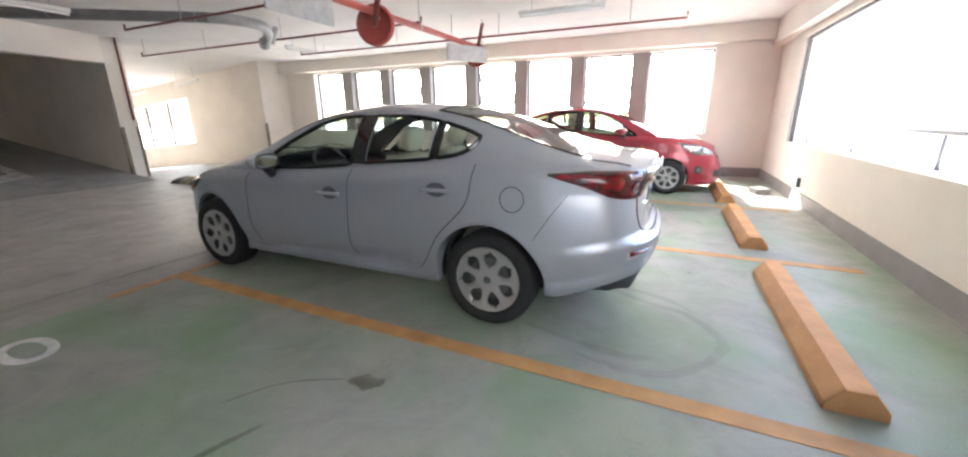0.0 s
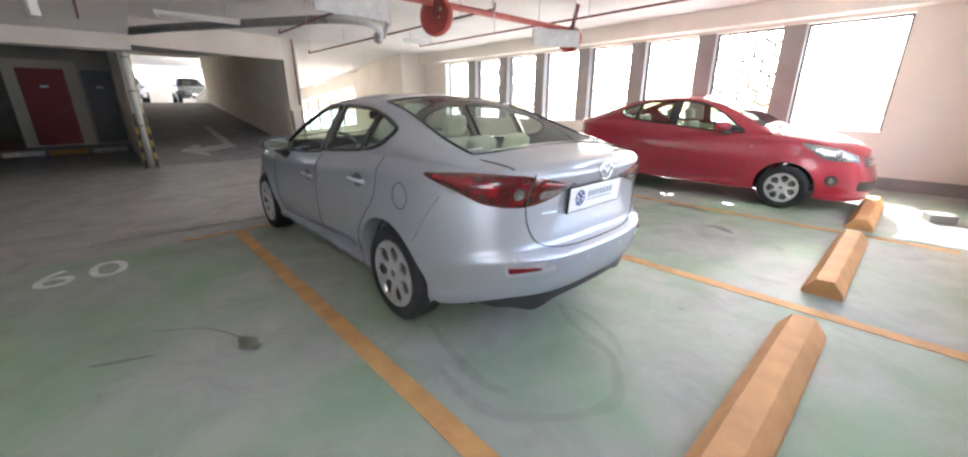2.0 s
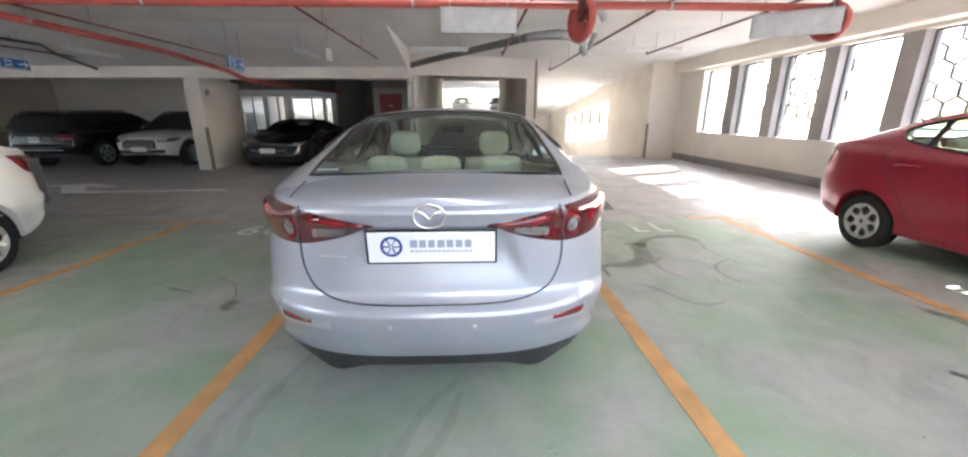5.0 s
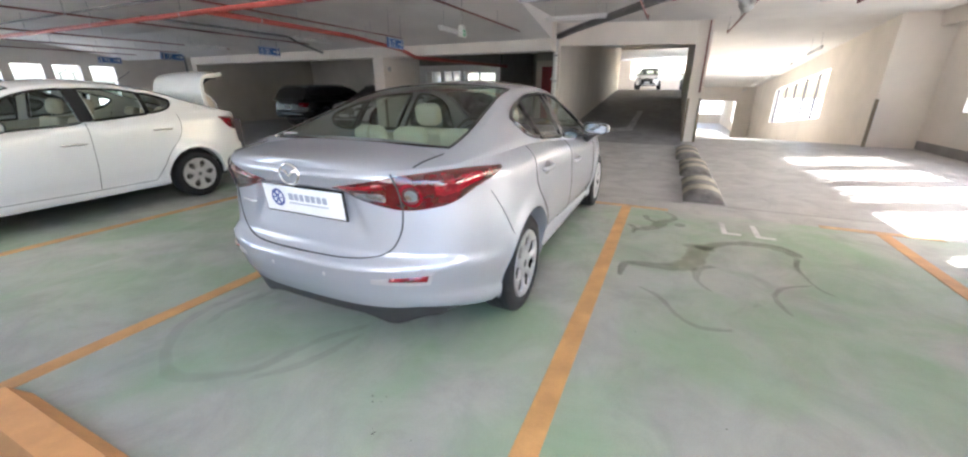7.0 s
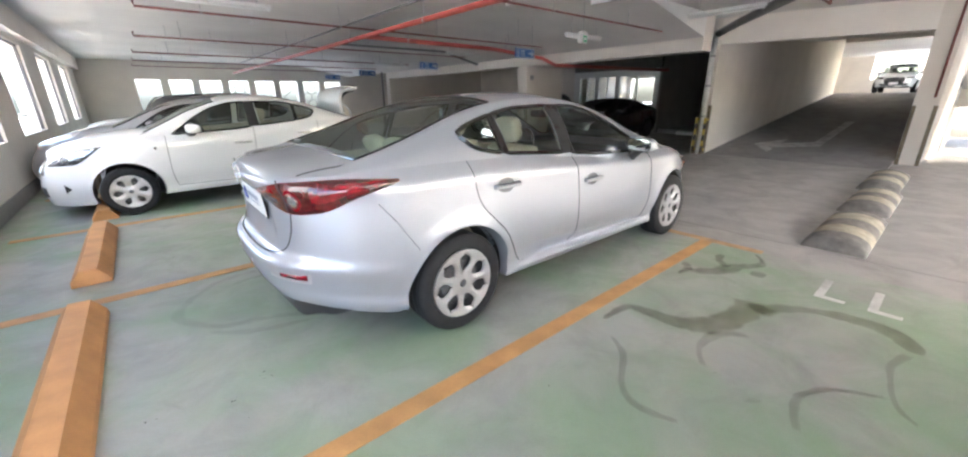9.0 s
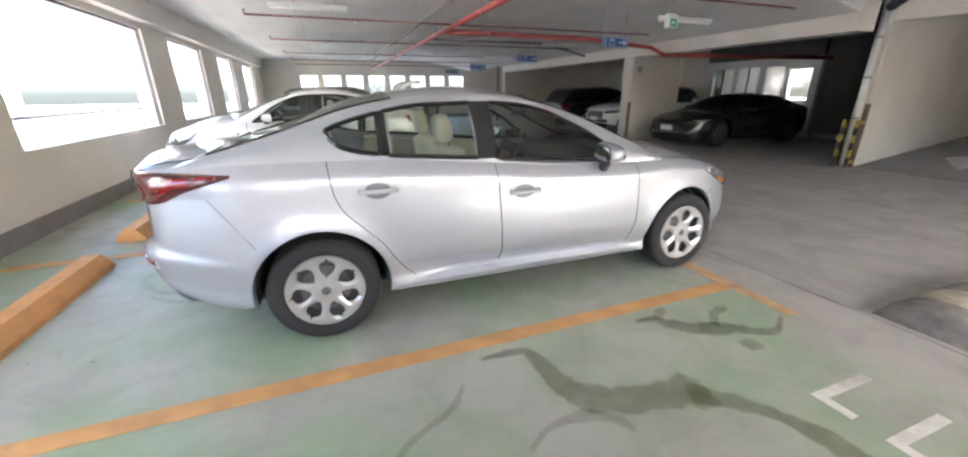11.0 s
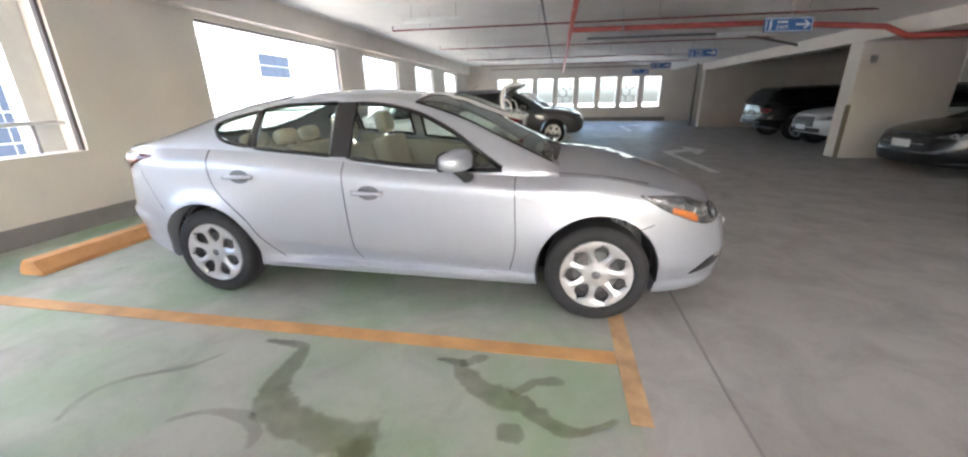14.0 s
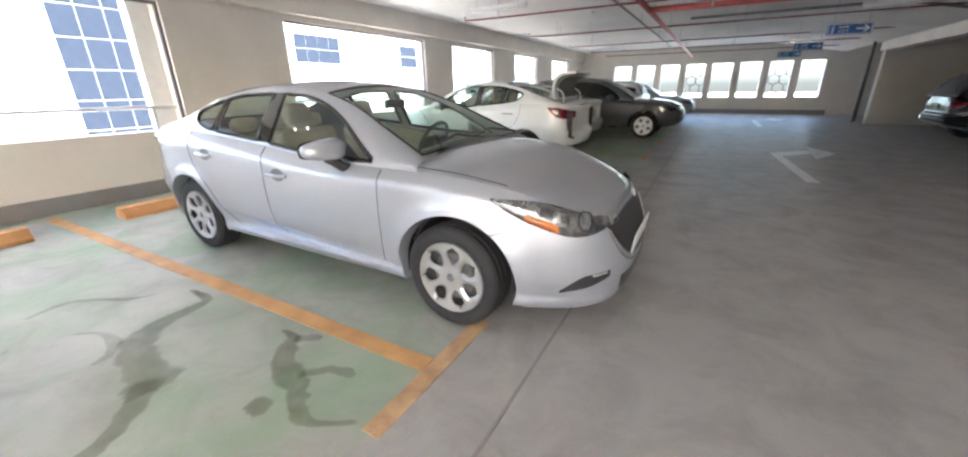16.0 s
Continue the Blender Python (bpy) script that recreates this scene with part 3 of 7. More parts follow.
M["red_paint"] = car_paint("red_car_paint", (0.31, 0.013, 0.036), 0.15, 0.34)
M["white_car"] = car_paint("white_car_paint", (0.80, 0.80, 0.80), 0.0, 0.34, 0.01)
M["black_car"] = car_paint("black_car_paint", (0.010, 0.010, 0.012), 0.0, 0.22, coat=0.4)
M["dark_car"] = car_paint("dark_grey_car_paint", (0.075, 0.077, 0.085), 0.3, 0.3)
M["pale_car"] = car_paint("pale_silver_car_paint", (0.42, 0.42, 0.43), 0.5, 0.34)


class Shell:
    """The outer skin of a car: a closed ring of panels from the sills up to the waist, a cabin above it and two lids.
    Local frame: x ahead from the rear axle, y to the left, z up from the ground."""

    def __init__(self, **k):
        self.k = k
        self.xr, self.xf, self.w = k["xr"], k["xf"], k["w"]
        self.xc, self.lh = (self.xr + self.xf) / 2, (self.xf - self.xr) / 2
        self.bot, self.top = curve_of(k["bottom"]), curve_of(k["waist"])
        self.side, self.rear, self.front = curve_of(k["side"]), curve_of(k["rear"]), curve_of(k["front"])
        self.hood, self.deck = curve_of(k["hood"]), curve_of(k["deck"])
        self.roof, self.rail = curve_of(k["roof"]), curve_of(k["rail"])
        self.hubs = ((0.0, k["r"]), (k["wb"], k["r"]))
        xk = k.get("xk") if k.get("xk") is not None else self.xc
        pts = []
        for i in range(1000):
            a = 0.5 * math.pi * i / 1000
            n = k["nf"]
            pts.append((self.xc + (self.xf - self.xc) * math.cos(a) ** (2 / n), self.w * math.sin(a) ** (2 / n)))
        pts += [(self.xc + (xk - self.xc) * i / 200, self.w) for i in range(200)]
        for i in range(1001):
            a = 0.5 * math.pi * i / 1000
            n = k["nr"]
            pts.append((xk + (self.xr - xk) * math.sin(a) ** (2 / n), self.w * max(math.cos(a), 0.0) ** (2 / n)))
        H = len(pts)
        pts += [(x, -y) for x, y in pts[-2:0:-1]]
        self.plan = np.array(pts + pts[:1])
        step = np.hypot(*np.diff(self.plan, axis=0).T)
        self.arc = np.concatenate([[0], np.cumsum(step)])
        self.length = self.arc[-1]
        half = self.plan[:H]
        self.half_arc = self.arc[:H]
        self.half = half

    def base(self, a):
        a = a % self.length
        return float(np.interp(a, self.arc, self.plan[:, 0])), float(np.interp(a, self.arc, self.plan[:, 1]))

    def arc_at_x(self, x):
        """Arc on the left side where the plan outline is at x."""
        return float(np.interp(-x, -self.half[:, 0], self.half_arc))

    def arc_at_y(self, y, end):
        """Arc on the left half of the front or the rear where the outline is at y."""
        if end == "front":
            i = int(np.argmax(self.half[:, 1]))
            return float(np.interp(y, self.half[:i, 1], self.half_arc[:i]))
        i = int(np.argmax(self.half[:, 1]))
        return float(np.interp(-y, -self.half[i:, 1], self.half_arc[i:]))

    def point(self, a, v):
        x0, y0 = self.base(a)
        t = (x0 - self.xc) / self.lh
        e = abs(t) ** 8
        inset = self.front(v) if t > 0 else self.rear(v)
        x = self.xc + (x0 - self.xc) * (1 - inset / self.lh * e)
        zb, zt = self.bot(x0), self.top(x0)
        z = zb + (zt - zb) * v
        y = y0 * self.side(v)
        if "crease" in self.k:
            # pressed-in lower door panel under a rising crease, and the plate recess of the boot lid
            za, zb2, deep = self.k["crease"]
            span = min(1.0, max(0.0, (x - self.k["ra"] - 0.05) / 0.40), max(0.0, (self.k["wb"] - self.k["ra"] - x) / 0.12))
            zc = za + (zb2 - za) * (x - self.k["ra"]) / (self.k["wb"] - 2 * self.k["ra"])
            if z < zc and span > 0:
                y -= math.copysign(deep * span * min(1.0, (zc - z) / 0.12) * min(1.0, max(0.0, (z - 0.27) / 0.014)), y0)
            if t < 0:
                # the bumper's upper edge runs round the corner to the wheel arch
                y -= math.copysign(0.022 * self.rear(v) / 0.088 * min(1.0, max(0.0, (-x0 - 0.36) / 0.22)) * min(1.0, max(0.0, (z - 0.52) / 0.05)) * min(1.0, max(0.0, (1.0 - v) / 0.15)), y0) * (1 - e)
                q = min(1.0, max(0.0, (0.43 - 0.32 * (z - 0.66) - abs(y)) / 0.035)) * min(1.0, max(0.0, (z - 0.66) / 0.17)) * min(1.0, max(0.0, (0.95 - z) / 0.02))
                x += 0.022 * q * q * (3 - 2 * q) * e
        if t < 0:
            y *= 1 - self.k.get("tuck", 0.07) * min(1.0, max(0.0, (v - 0.45) / 0.35)) * abs(t) ** 6
        for hx, hz in self.hubs:
            d = math.hypot(x - hx, z - hz)
            y += math.copysign(self.k.get("flare", 0.018) * math.exp(-((d - self.k["ra"]) / 0.07) ** 2), y0) * min(1.0, abs(y0) / self.w * 1.2)
        return Vector((x, y, z))

    def at(self, a, z, out=0.0):
        """A point of the ring at arc a and height z, moved outward."""
        x0, _ = self.base(a)
        v = (z - self.bot(x0)) / (self.top(x0) - self.bot(x0))
        v = min(max(v, 0.0), 1.0)
        p = self.point(a, v)
        if out:
            q, r = self.point(a + 0.01, v), self.point(a, min(v + 0.02, 1.0) if v < 0.97 else v - 0.02)
            n = (q - p).cross(r - p)
            if v >= 0.97:
                n.negate()
            n.normalize()
            if n.x * (p.x - self.xc) + n.y * p.y * 3 < 0:
                n.negate()
            p = p + n * out
        return p

    def waist_y(self, x):
        if not hasattr(self, "_wy"):
            pts = [self.point(a, 1.0) for a in np.linspace(0, self.length / 2, 400)]
            self._wy = sorted((p.x, p.y, p.z) for p in pts)
        xs = [p[0] for p in self._wy]
        return float(np.interp(x, xs, [p[1] for p in self._wy])), float(np.interp(x, xs, [p[2] for p in self._wy]))

    def cabin(self, x, s):
        """s from 0 (waist) over 1 (roof rail) to 2 (middle of the roof), on the left side."""
        yb, zb = self.waist_y(x)
        zt, yr = self.roof(x), self.rail(x)
        zr = zb + (zt - zb) * 0.88
        if s <= 1:
            y = yb + (yr - yb) * s + self.k.get("bulge", 0.03) * math.sin(math.pi * s)
            z = zb + (zr - zb) * s
        else:
            q = 2 - s
            y = yr * q
            z = zr + (zt - zr) * (1 - q ** 2.4)
        return Vector((x, y, z))

    def cabin_at(self, x, z, out=0.0):
        yb, zb = self.waist_y(x)
        zr = zb + (self.roof(x) - zb) * 0.88
        s = (z - zb) / max(zr - zb, 1e-4)
        s = min(max(s, -0.03), 1.0)
        p = self.cabin(x, s)
        return p + Vector((0, out, 0.25 * out))


def grid_faces(bm, rows, keep=None, wrap=False):
    vs = [[bm.verts.new(p) for p in r] for r in rows]
    made = []
    for i in range(len(vs) - 1):
        n = len(vs[i])
        for j in range(n if wrap else n - 1):
            q = (vs[i][j], vs[i][(j + 1) % n], vs[i + 1][(j + 1) % n], vs[i + 1][j])
            c = sum((x.co for x in q), Vector()) / 4
            if keep is None or keep(c):
                made.append(bm.faces.new(q))
    loose = [v for v in bm.verts if not v.link_faces]
    bmesh.ops.delete(bm, geom=loose, context="VERTS")
    return made


def mirrored(bm):
    g = bmesh.ops.duplicate(bm, geom=list(bm.verts) + list(bm.edges) + list(bm.faces))
    new_faces = [f for f in g["geom"] if isinstance(f, bmesh.types.BMFace)]
    for v in g["geom"]:
        if isinstance(v, bmesh.types.BMVert):
            v.co.y = -v.co.y
    bmesh.ops.reverse_faces(bm, faces=new_faces)
    return bm


def flip_y(bm):
    for v in bm.verts:
        v.co.y = -v.co.y
    bmesh.ops.reverse_faces(bm, faces=list(bm.faces))
    return bm


def ring_patch(sh, a0, a1, low, high, out=0.006, n=28, m=5, swell=0.0, side=1):
    """A raised panel on the ring between two arcs; low and high give heights by fraction along it."""
    bm = bmesh.new()
    rows = []
    for i in range(n + 1):
        t = i / n
        a = a0 + (a1 - a0) * t
        lo, hi = low(t), high(t)
        row = []
        for j in range(m + 1):
            q = j / m
            edge = min(1.0, 4 * q * (1 - q) * 1.6) * min(1.0, 8 * t * (1 - t) * 1.2)
            row.append(sh.at(a, lo + (hi - lo) * q, out * (0.35 + 0.65 * edge) + swell * edge))
        rows.append(row)
    grid_faces(bm, rows)
    back = []
    edge_loop = [e for e in bm.edges if len(e.link_faces) == 1]
    g = bmesh.ops.extrude_edge_only(bm, edges=edge_loop)
    for v in g["geom"]:
        if isinstance(v, bmesh.types.BMVert):
            c = Vector((sh.xc, 0, v.co.z))
            d = (c - v.co)
            d.x *= 0.25 if abs(v.co.y) > 0.6 * sh.w else 1.0
            v.co += d.normalized() * 0.02
    bmesh.ops.recalc_face_normals(bm, faces=bm.faces)
    if side < 0:
        flip_y(bm)
    return bm


def surface_line(sh, pts, r=0.0035, side=1, flat=0.7, n=5, out=0.0005):
    """A thin dark gap along points given as (arc, z) on the ring."""
    P = []
    for (a0, z0), (a1, z1) in zip(pts, pts[1:]):
        k = max(2, int(max(abs(a1 - a0), abs(z1 - z0)) / 0.03))
        P += [sh.at(a0 + (a1 - a0) * i / k, z0 + (z1 - z0) * i / k, out) for i in range(k)]
    P.append(sh.at(*pts[-1], out))
    if side < 0:
        P = [Vector((p.x, -p.y, p.z)) for p in P]
    return tube(bmesh.new(), P, r, n)


def smooth_points(pts, k=8):
    """Catmull-Rom through a short list of points."""
    P = [np.array(p, float) for p in pts]
    out = []
    for i in range(len(P) - 1):
        p0, p1, p2, p3 = P[max(i - 1, 0)], P[i], P[i + 1], P[min(i + 2, len(P) - 1)]
        for j in range(k):
            t = j / k
            out.append(0.5 * ((2 * p1) + (-p0 + p2) * t + (2 * p0 - 5 * p1 + 4 * p2 - p3) * t * t + (-p0 + 3 * p1 - 3 * p2 + p3) * t**3))
    out.append(P[-1])
    return out


def wheel(parent, x, y, r, side, cover="hubcap", spokes=7, width=0.205, rim=0.70, slots=0.76):
    """A tyre with a spoked cover; side is +1 on the left."""
    w = part("wheel", bmesh.new(), M["black_plastic"], parent)
    bm = bmesh.new()
    lathe(bm, [(-0.09, r * 0.45), (0.06, r * 0.45), (0.06, r * rim * 0.97), (-0.09, r * rim)], 24, close=True)
    bm.to_mesh(w.data)
    bm.free()
    w.location = (x, y, r)
    w.rotation_euler = (0, 0, 0 if side > 0 else math.pi)
    h = width / 2
    bm = bmesh.new()
    prof = [(-h * 0.9, r * rim), (-h, r * 0.80), (-h * 0.96, r * 0.93), (-h * 0.8, r * 0.985)]
    for g in (-0.5, 0.0, 0.5):
        prof += [(h * g - 0.010, r), (h * g - 0.004, r * 0.978), (h * g + 0.004, r * 0.978), (h * g + 0.010, r)]
    prof += [(h * 0.8, r * 0.985), (h * 0.96, r * 0.93), (h * 1.02, r * 0.84), (h, r * 0.79), (h * 1.0, r * 0.74), (h * 0.9, r * rim)]
    lathe(bm, prof, 48)
    t = part("tyre", bm, M["tyre"], w, smooth=True)
    R = r * rim
    rows = []
    K = ((0.06, 0.0, 0.92), (0.17, 0.0, 0.92), (0.25, 0.0, 0.88), (0.36, 0.0, 0.88), (0.40, 0.08, 0.89), (0.45, 0.21, 0.92), (0.53, 0.31, 0.95),
         (0.62, 0.345, 0.97), (0.70, 0.335, 0.98), (0.77, 0.27, 0.985), (0.815, 0.16, 0.99), (0.84, 0.04, 0.99), (0.93, 0.0, 1.0), (0.985, 0.0, 0.99), (1.01, 0.0, 0.80))
    sector = math.pi / spokes
    for q, slot, out in K:
        row = []
        half = sector - min(1.12 * slot * slots, sector * 0.78)
        for k in range(spokes):
            mid = 2 * sector * (k + 0.25) + 0.16 * math.sin(q * 2.6)
            for f, drop in ((-1.0, 0.018), (-0.9, 0.007), (-0.45, 0.004), (-0.1, -0.003), (0.45, 0.001), (0.9, 0.004), (1.0, 0.016)):
                ang = mid + f * half
                row.append(Vector((q * R * math.cos(ang), h * out - (drop if slot else 0.0), q * R * math.sin(ang))))
        rows.append(row)
    bm = bmesh.new()
    vs = [[bm.verts.new(p) for p in row] for row in rows]
    for i in range(len(vs) - 1):
        n = len(vs[i])
        for j in range(n):
            if j % 7 == 6 and (K[i][1] > 0.01 or K[i + 1][1] > 0.01):
                continue
            bm.faces.new((vs[i][j], vs[i][(j + 1) % n], vs[i + 1][(j + 1) % n], vs[i + 1][j]))
    bmesh.ops.recalc_face_normals(bm, faces=bm.faces)
    part("wheel_cover", bm, M[cover], w, "", True, 34)
    bm = bmesh.new()
    lathe(bm, [(h * 0.90, R * 0.125), (h * 0.935, R * 0.11), (h * 0.94, 0.003)], 20)
    part("centre_cap", bm, M["recess"], w, "", True)
    bm = bmesh.new()
    lathe(bm, [(h * 0.45, R * 0.95), (h * 0.58, R * 0.86), (h * 0.52, R * 0.62), (h * 0.66, R * 0.40), (h * 0.66, R * 0.10)], 28)
    part("steel_wheel", bm, M["steel_wheel"], w, "", True)
    return w


def headrest_seat(car, name, x, y, zs, w, tall, lean, rest, mat):
    """One seat: its back, with cushion and headrest under it."""
    m = pose(x + 0.02, y, zs, 0, -math.degrees(lean), 0)
    back = part(name, box(bmesh.new(), -0.10, 0.05, -w / 2, w / 2, 0.0, tall, 0.05, m), M[mat], car, "", True, 60)
    part("seat_cushion", box(bmesh.new(), x, x + 0.48, y - w / 2, y + w / 2, zs - 0.14, zs + 0.04, 0.04), M[mat], back, "", True, 60)
    bm = bmesh.new()
    rw, rh = rest
    rows = []
    for i in range(11):
        a = -math.pi / 2 + math.pi * i / 10
        row = []
        for j in range(20):
            b = 2 * math.pi * j / 20
            c, s_ = math.cos(a), math.sin(a)
            cx, cy = math.copysign(abs(math.cos(b)) ** 0.6, math.cos(b)), math.copysign(abs(math.sin(b)) ** 0.6, math.sin(b))
            row.append(m @ Vector((-0.03 + 0.06 * cx * abs(c) ** 0.5, rw / 2 * cy * abs(c) ** 0.45, tall + 0.03 + rh / 2 + rh / 2 * math.copysign(abs(s_) ** 0.7, s_))))
        rows.append(row)
    grid_faces(bm, rows, wrap=True)
    bmesh.ops.remove_doubles(bm, verts=bm.verts, dist=0.0005)
    bmesh.ops.recalc_face_normals(bm, faces=bm.faces)
    hr = part("headrest", bm, M[mat], back, "", True, 60)
    for d in (-0.06, 0.06):
        part("headrest_bar", tube(bmesh.new(), [m @ Vector((-0.02, d, tall - 0.03)), m @ Vector((-0.02, d, tall + 0.06))], 0.007, 6), M["chrome"], back)
    return back


def build_car(name, m, label, sp, paint, glass_side, glass_front, seat="dark_trim", group="parked cars"):
    """A car from its shell numbers sp; returns (thing, shell)."""
    car = thing(name, m, label, "car", group)
    sh = Shell(**sp)
    ra, wb, r = sp["ra"], sp["wb"], sp["r"]
    N, R = sp.get("mesh", (330, 36))
    arcs = [sh.length * i / N for i in range(N)]

    def in_arch(c, pad=0.0):
        return abs(c.y) > 0.45 * sh.w and any(math.hypot(c.x - hx, c.z - hz) < ra + pad for hx, hz in sh.hubs)

    doors = sp.get("doors", [])

    def door_of(c):
        for i, (fa, fb, zlo) in enumerate(doors):
            if abs(c.y) > 0.6 * sh.w and fb(c.z) < c.x < fa(c.z) and c.z > zlo:
                return (i, 1 if c.y > 0 else -1)
        return None

    rows = [[sh.point(a, v) for a in arcs] for v in np.linspace(0, 1, R)]
    # push the ring's points off the wheel arches so that the edge is round
    for row in rows:
        for p in row:
            if abs(p.y) > 0.45 * sh.w:
                for hx, hz in sh.hubs:
                    d = math.hypot(p.x - hx, p.z - hz)
                    if ra - 0.03 < d < ra + 0.012 and d > 0:
                        p.x, p.z = hx + (p.x - hx) * ra / d, hz + (p.z - hz) * ra / d
    panels = [None] + [(i, s) for i in range(len(doors)) for s in (1, -1)]
    body = None
    door_parts = {}
    for pn in panels:
        bm = bmesh.new()
        grid_faces(bm, rows, lambda c: not in_arch(c, -0.004) and door_of(c) == pn, wrap=True)
        bmesh.ops.recalc_face_normals(bm, faces=bm.faces)
        if not bm.faces:
            bm.free()
            continue
        f = max(bm.faces, key=lambda q: abs(q.calc_center_median().y))
        if f.normal.y * f.calc_center_median().y < 0:
            bmesh.ops.reverse_faces(bm, faces=list(bm.faces))
        for e in bm.edges:
            if len(e.link_faces) == 1:
                for v in e.verts:
                    if abs(v.co.y) > 0.45 * sh.w:
                        for hx, hz in sh.hubs:
                            d = math.hypot(v.co.x - hx, v.co.z - hz)
                            if 0.0 < abs(d - ra) < 0.05:
                                v.co.x, v.co.z = hx + (v.co.x - hx) * ra / d, hz + (v.co.z - hz) * ra / d
        if pn is None:
            # arch returns
            for s in (1, -1):
                for hx, hz in sh.hubs:
                    rr = []
                    for k in range(41):
                        a = math.pi * (-0.12 + 1.24 * k / 40)
                        x, z = hx + ra * math.cos(a), hz + ra * math.sin(a)
                        if z < sh.bot(x) - 0.01:
                            continue
                        p = sh.at(sh.arc_at_x(x), z)
                        rr.append([Vector((x, s * (p.y + 0.003), z)), Vector((hx + (x - hx) * 0.985, s * (p.y - 0.02), hz + (z - hz) * 0.985)), Vector((hx + (x - hx) * 0.97, s * (p.y - 0.17), hz + (z - hz) * 0.97))])
                    grid_faces(bm, rr)
            body = part("body", bm, M[paint], car, "", True, 50)
        else:
            door_parts[pn] = part("door", bm, M[paint], car, "", True, 50)
    # cabin frame, roof and glass openings
    x0, x1 = sp["cabin"]
    xs = list(np.linspace(x0, x1, 110))
    sv = list(np.linspace(0, 1, 22)) + list(np.linspace(1, 2, 16))[1:]
    windows = sp["windows"]

    def in_window(c):
        for xa, xb, lo, hi in windows:
            if xa + 0.012 < c.x < xb - 0.012 and lo(c.x) + 0.008 < c.z < hi(c.x) - 0.008:
                return True
        return False

    def in_screen(c):
        q = abs(c.y) / sh.rail(c.x)
        yb, zb = sh.waist_y(c.x)
        for xa, xb, f in sp["screens"]:
            if xa + 0.01 < c.x < xb - 0.01 and q < f - 0.015:
                return True
        return False

    bm = bmesh.new()
    grid_faces(bm, [[sh.cabin(x, s) for s in sv] for x in xs], lambda c: not in_window(c) and not in_screen(c))
    mirrored(bm)
    bmesh.ops.remove_doubles(bm, verts=bm.verts, dist=0.0008)
    bmesh.ops.recalc_face_normals(bm, faces=bm.faces)
    topf = max(bm.faces, key=lambda q: q.calc_center_median().z)
    if topf.normal.z < 0:
        bmesh.ops.reverse_faces(bm, faces=list(bm.faces))
    part("roof", bm, M[paint], car, "", True, 50)
    for s in (1, -1):
        for wi, (xa, xb, lo, hi) in enumerate(windows):
            n = 26
            bm = bmesh.new()
            grid_faces(bm, [[sh.cabin_at(xa + (xb - xa) * i / n, lo(xa + (xb - xa) * i / n) + (hi(xa + (xb - xa) * i / n) - lo(xa + (xb - xa) * i / n)) * j / 6, 0.003) for j in range(7)] for i in range(n + 1)])
            if s < 0:
                flip_y(bm)
            host = door_parts.get((sp["window_door"][wi], s), car)
            g = part("side_window", bm, M[glass_side], host, "", True)
            g.visible_shadow = False
            loop = [sh.cabin_at(xa + (xb - xa) * i / n, lo(xa + (xb - xa) * i / n), 0.005) for i in range(n + 1)] + [sh.cabin_at(xb - (xb - xa) * i / n, hi(xb - (xb - xa) * i / n), 0.005) for i in range(n + 1)]
            clean = [loop[0]]
            for p in loop[1:]:
                if (p - clean[-1]).length > 0.012:
                    clean.append(p)
            bm = tube(bmesh.new(), [Vector((p.x, s * p.y, p.z)) for p in clean], 0.015, 6, closed=True)
            part("window_seal", bm, M["gloss_black"], host)
    for s in (1, -1):
        for (xa, xb, lo, hi), (xc, xd, lo2, hi2) in zip(windows, windows[1:]):
            rr = []
            for i in range(5):
                x = xb - 0.008 + (xc - xb + 0.016) * i / 4
                z0, z1 = max(lo(x), lo2(x)) - 0.006, min(hi(x), hi2(x)) + 0.006
                rr.append([sh.cabin_at(x, z0 + (z1 - z0) * j / 6, 0.006) for j in range(7)])
            bm = bmesh.new()
            grid_faces(bm, rr)
            if s < 0:
                flip_y(bm)
            part("pillar_trim", bm, M["gloss_black"], car, "", True)
    for k, (xa, xb, f) in enumerate(sp["screens"]):
        rowsg = []
        for i in range(21):
            x = xa + (xb - xa) * i / 20
            rr = []
            for j in range(25):
                q = -f + 2 * f * j / 24
                p = sh.cabin(x, 2 - abs(q))
                rr.append(Vector((p.x, math.copysign(p.y, q), p.z + 0.004)))
            rowsg.append(rr)
        bm = bmesh.new()
        grid_faces(bm, rowsg)
        g = part("rear_window" if k == 0 else "windscreen", bm, M[glass_front], car, "", True)
        g.visible_shadow = False
        loop = rowsg[0] + [q[-1] for q in rowsg[1:]] + rowsg[-1][::-1][1:] + [q[0] for q in rowsg[::-1][1:-1]]
        part("window_seal", tube(bmesh.new(), loop, 0.008, 6, closed=True), M["gloss_black"], car)
    # lids
    for nm, fn, a, b in (("bonnet", sh.hood, sp["hood_from"], sh.xf), ("boot_lid", sh.deck, sh.xr, sp["deck_to"])):
        if a is None or b is None:
            continue
        pts_x = sorted(p[0] for p in sh._wy) if hasattr(sh, "_wy") else (sh.waist_y(0), sorted(p[0] for p in sh._wy))[1]
        lo_x, hi_x = (max(a, pts_x[0]), min(b, pts_x[-1]))
        bm = bmesh.new()
        rr = []
        K = 40
        for i in range(K + 1):
            t = i / K
            t = 1 - (1 - t) ** 2 if nm == "bonnet" else t ** 2
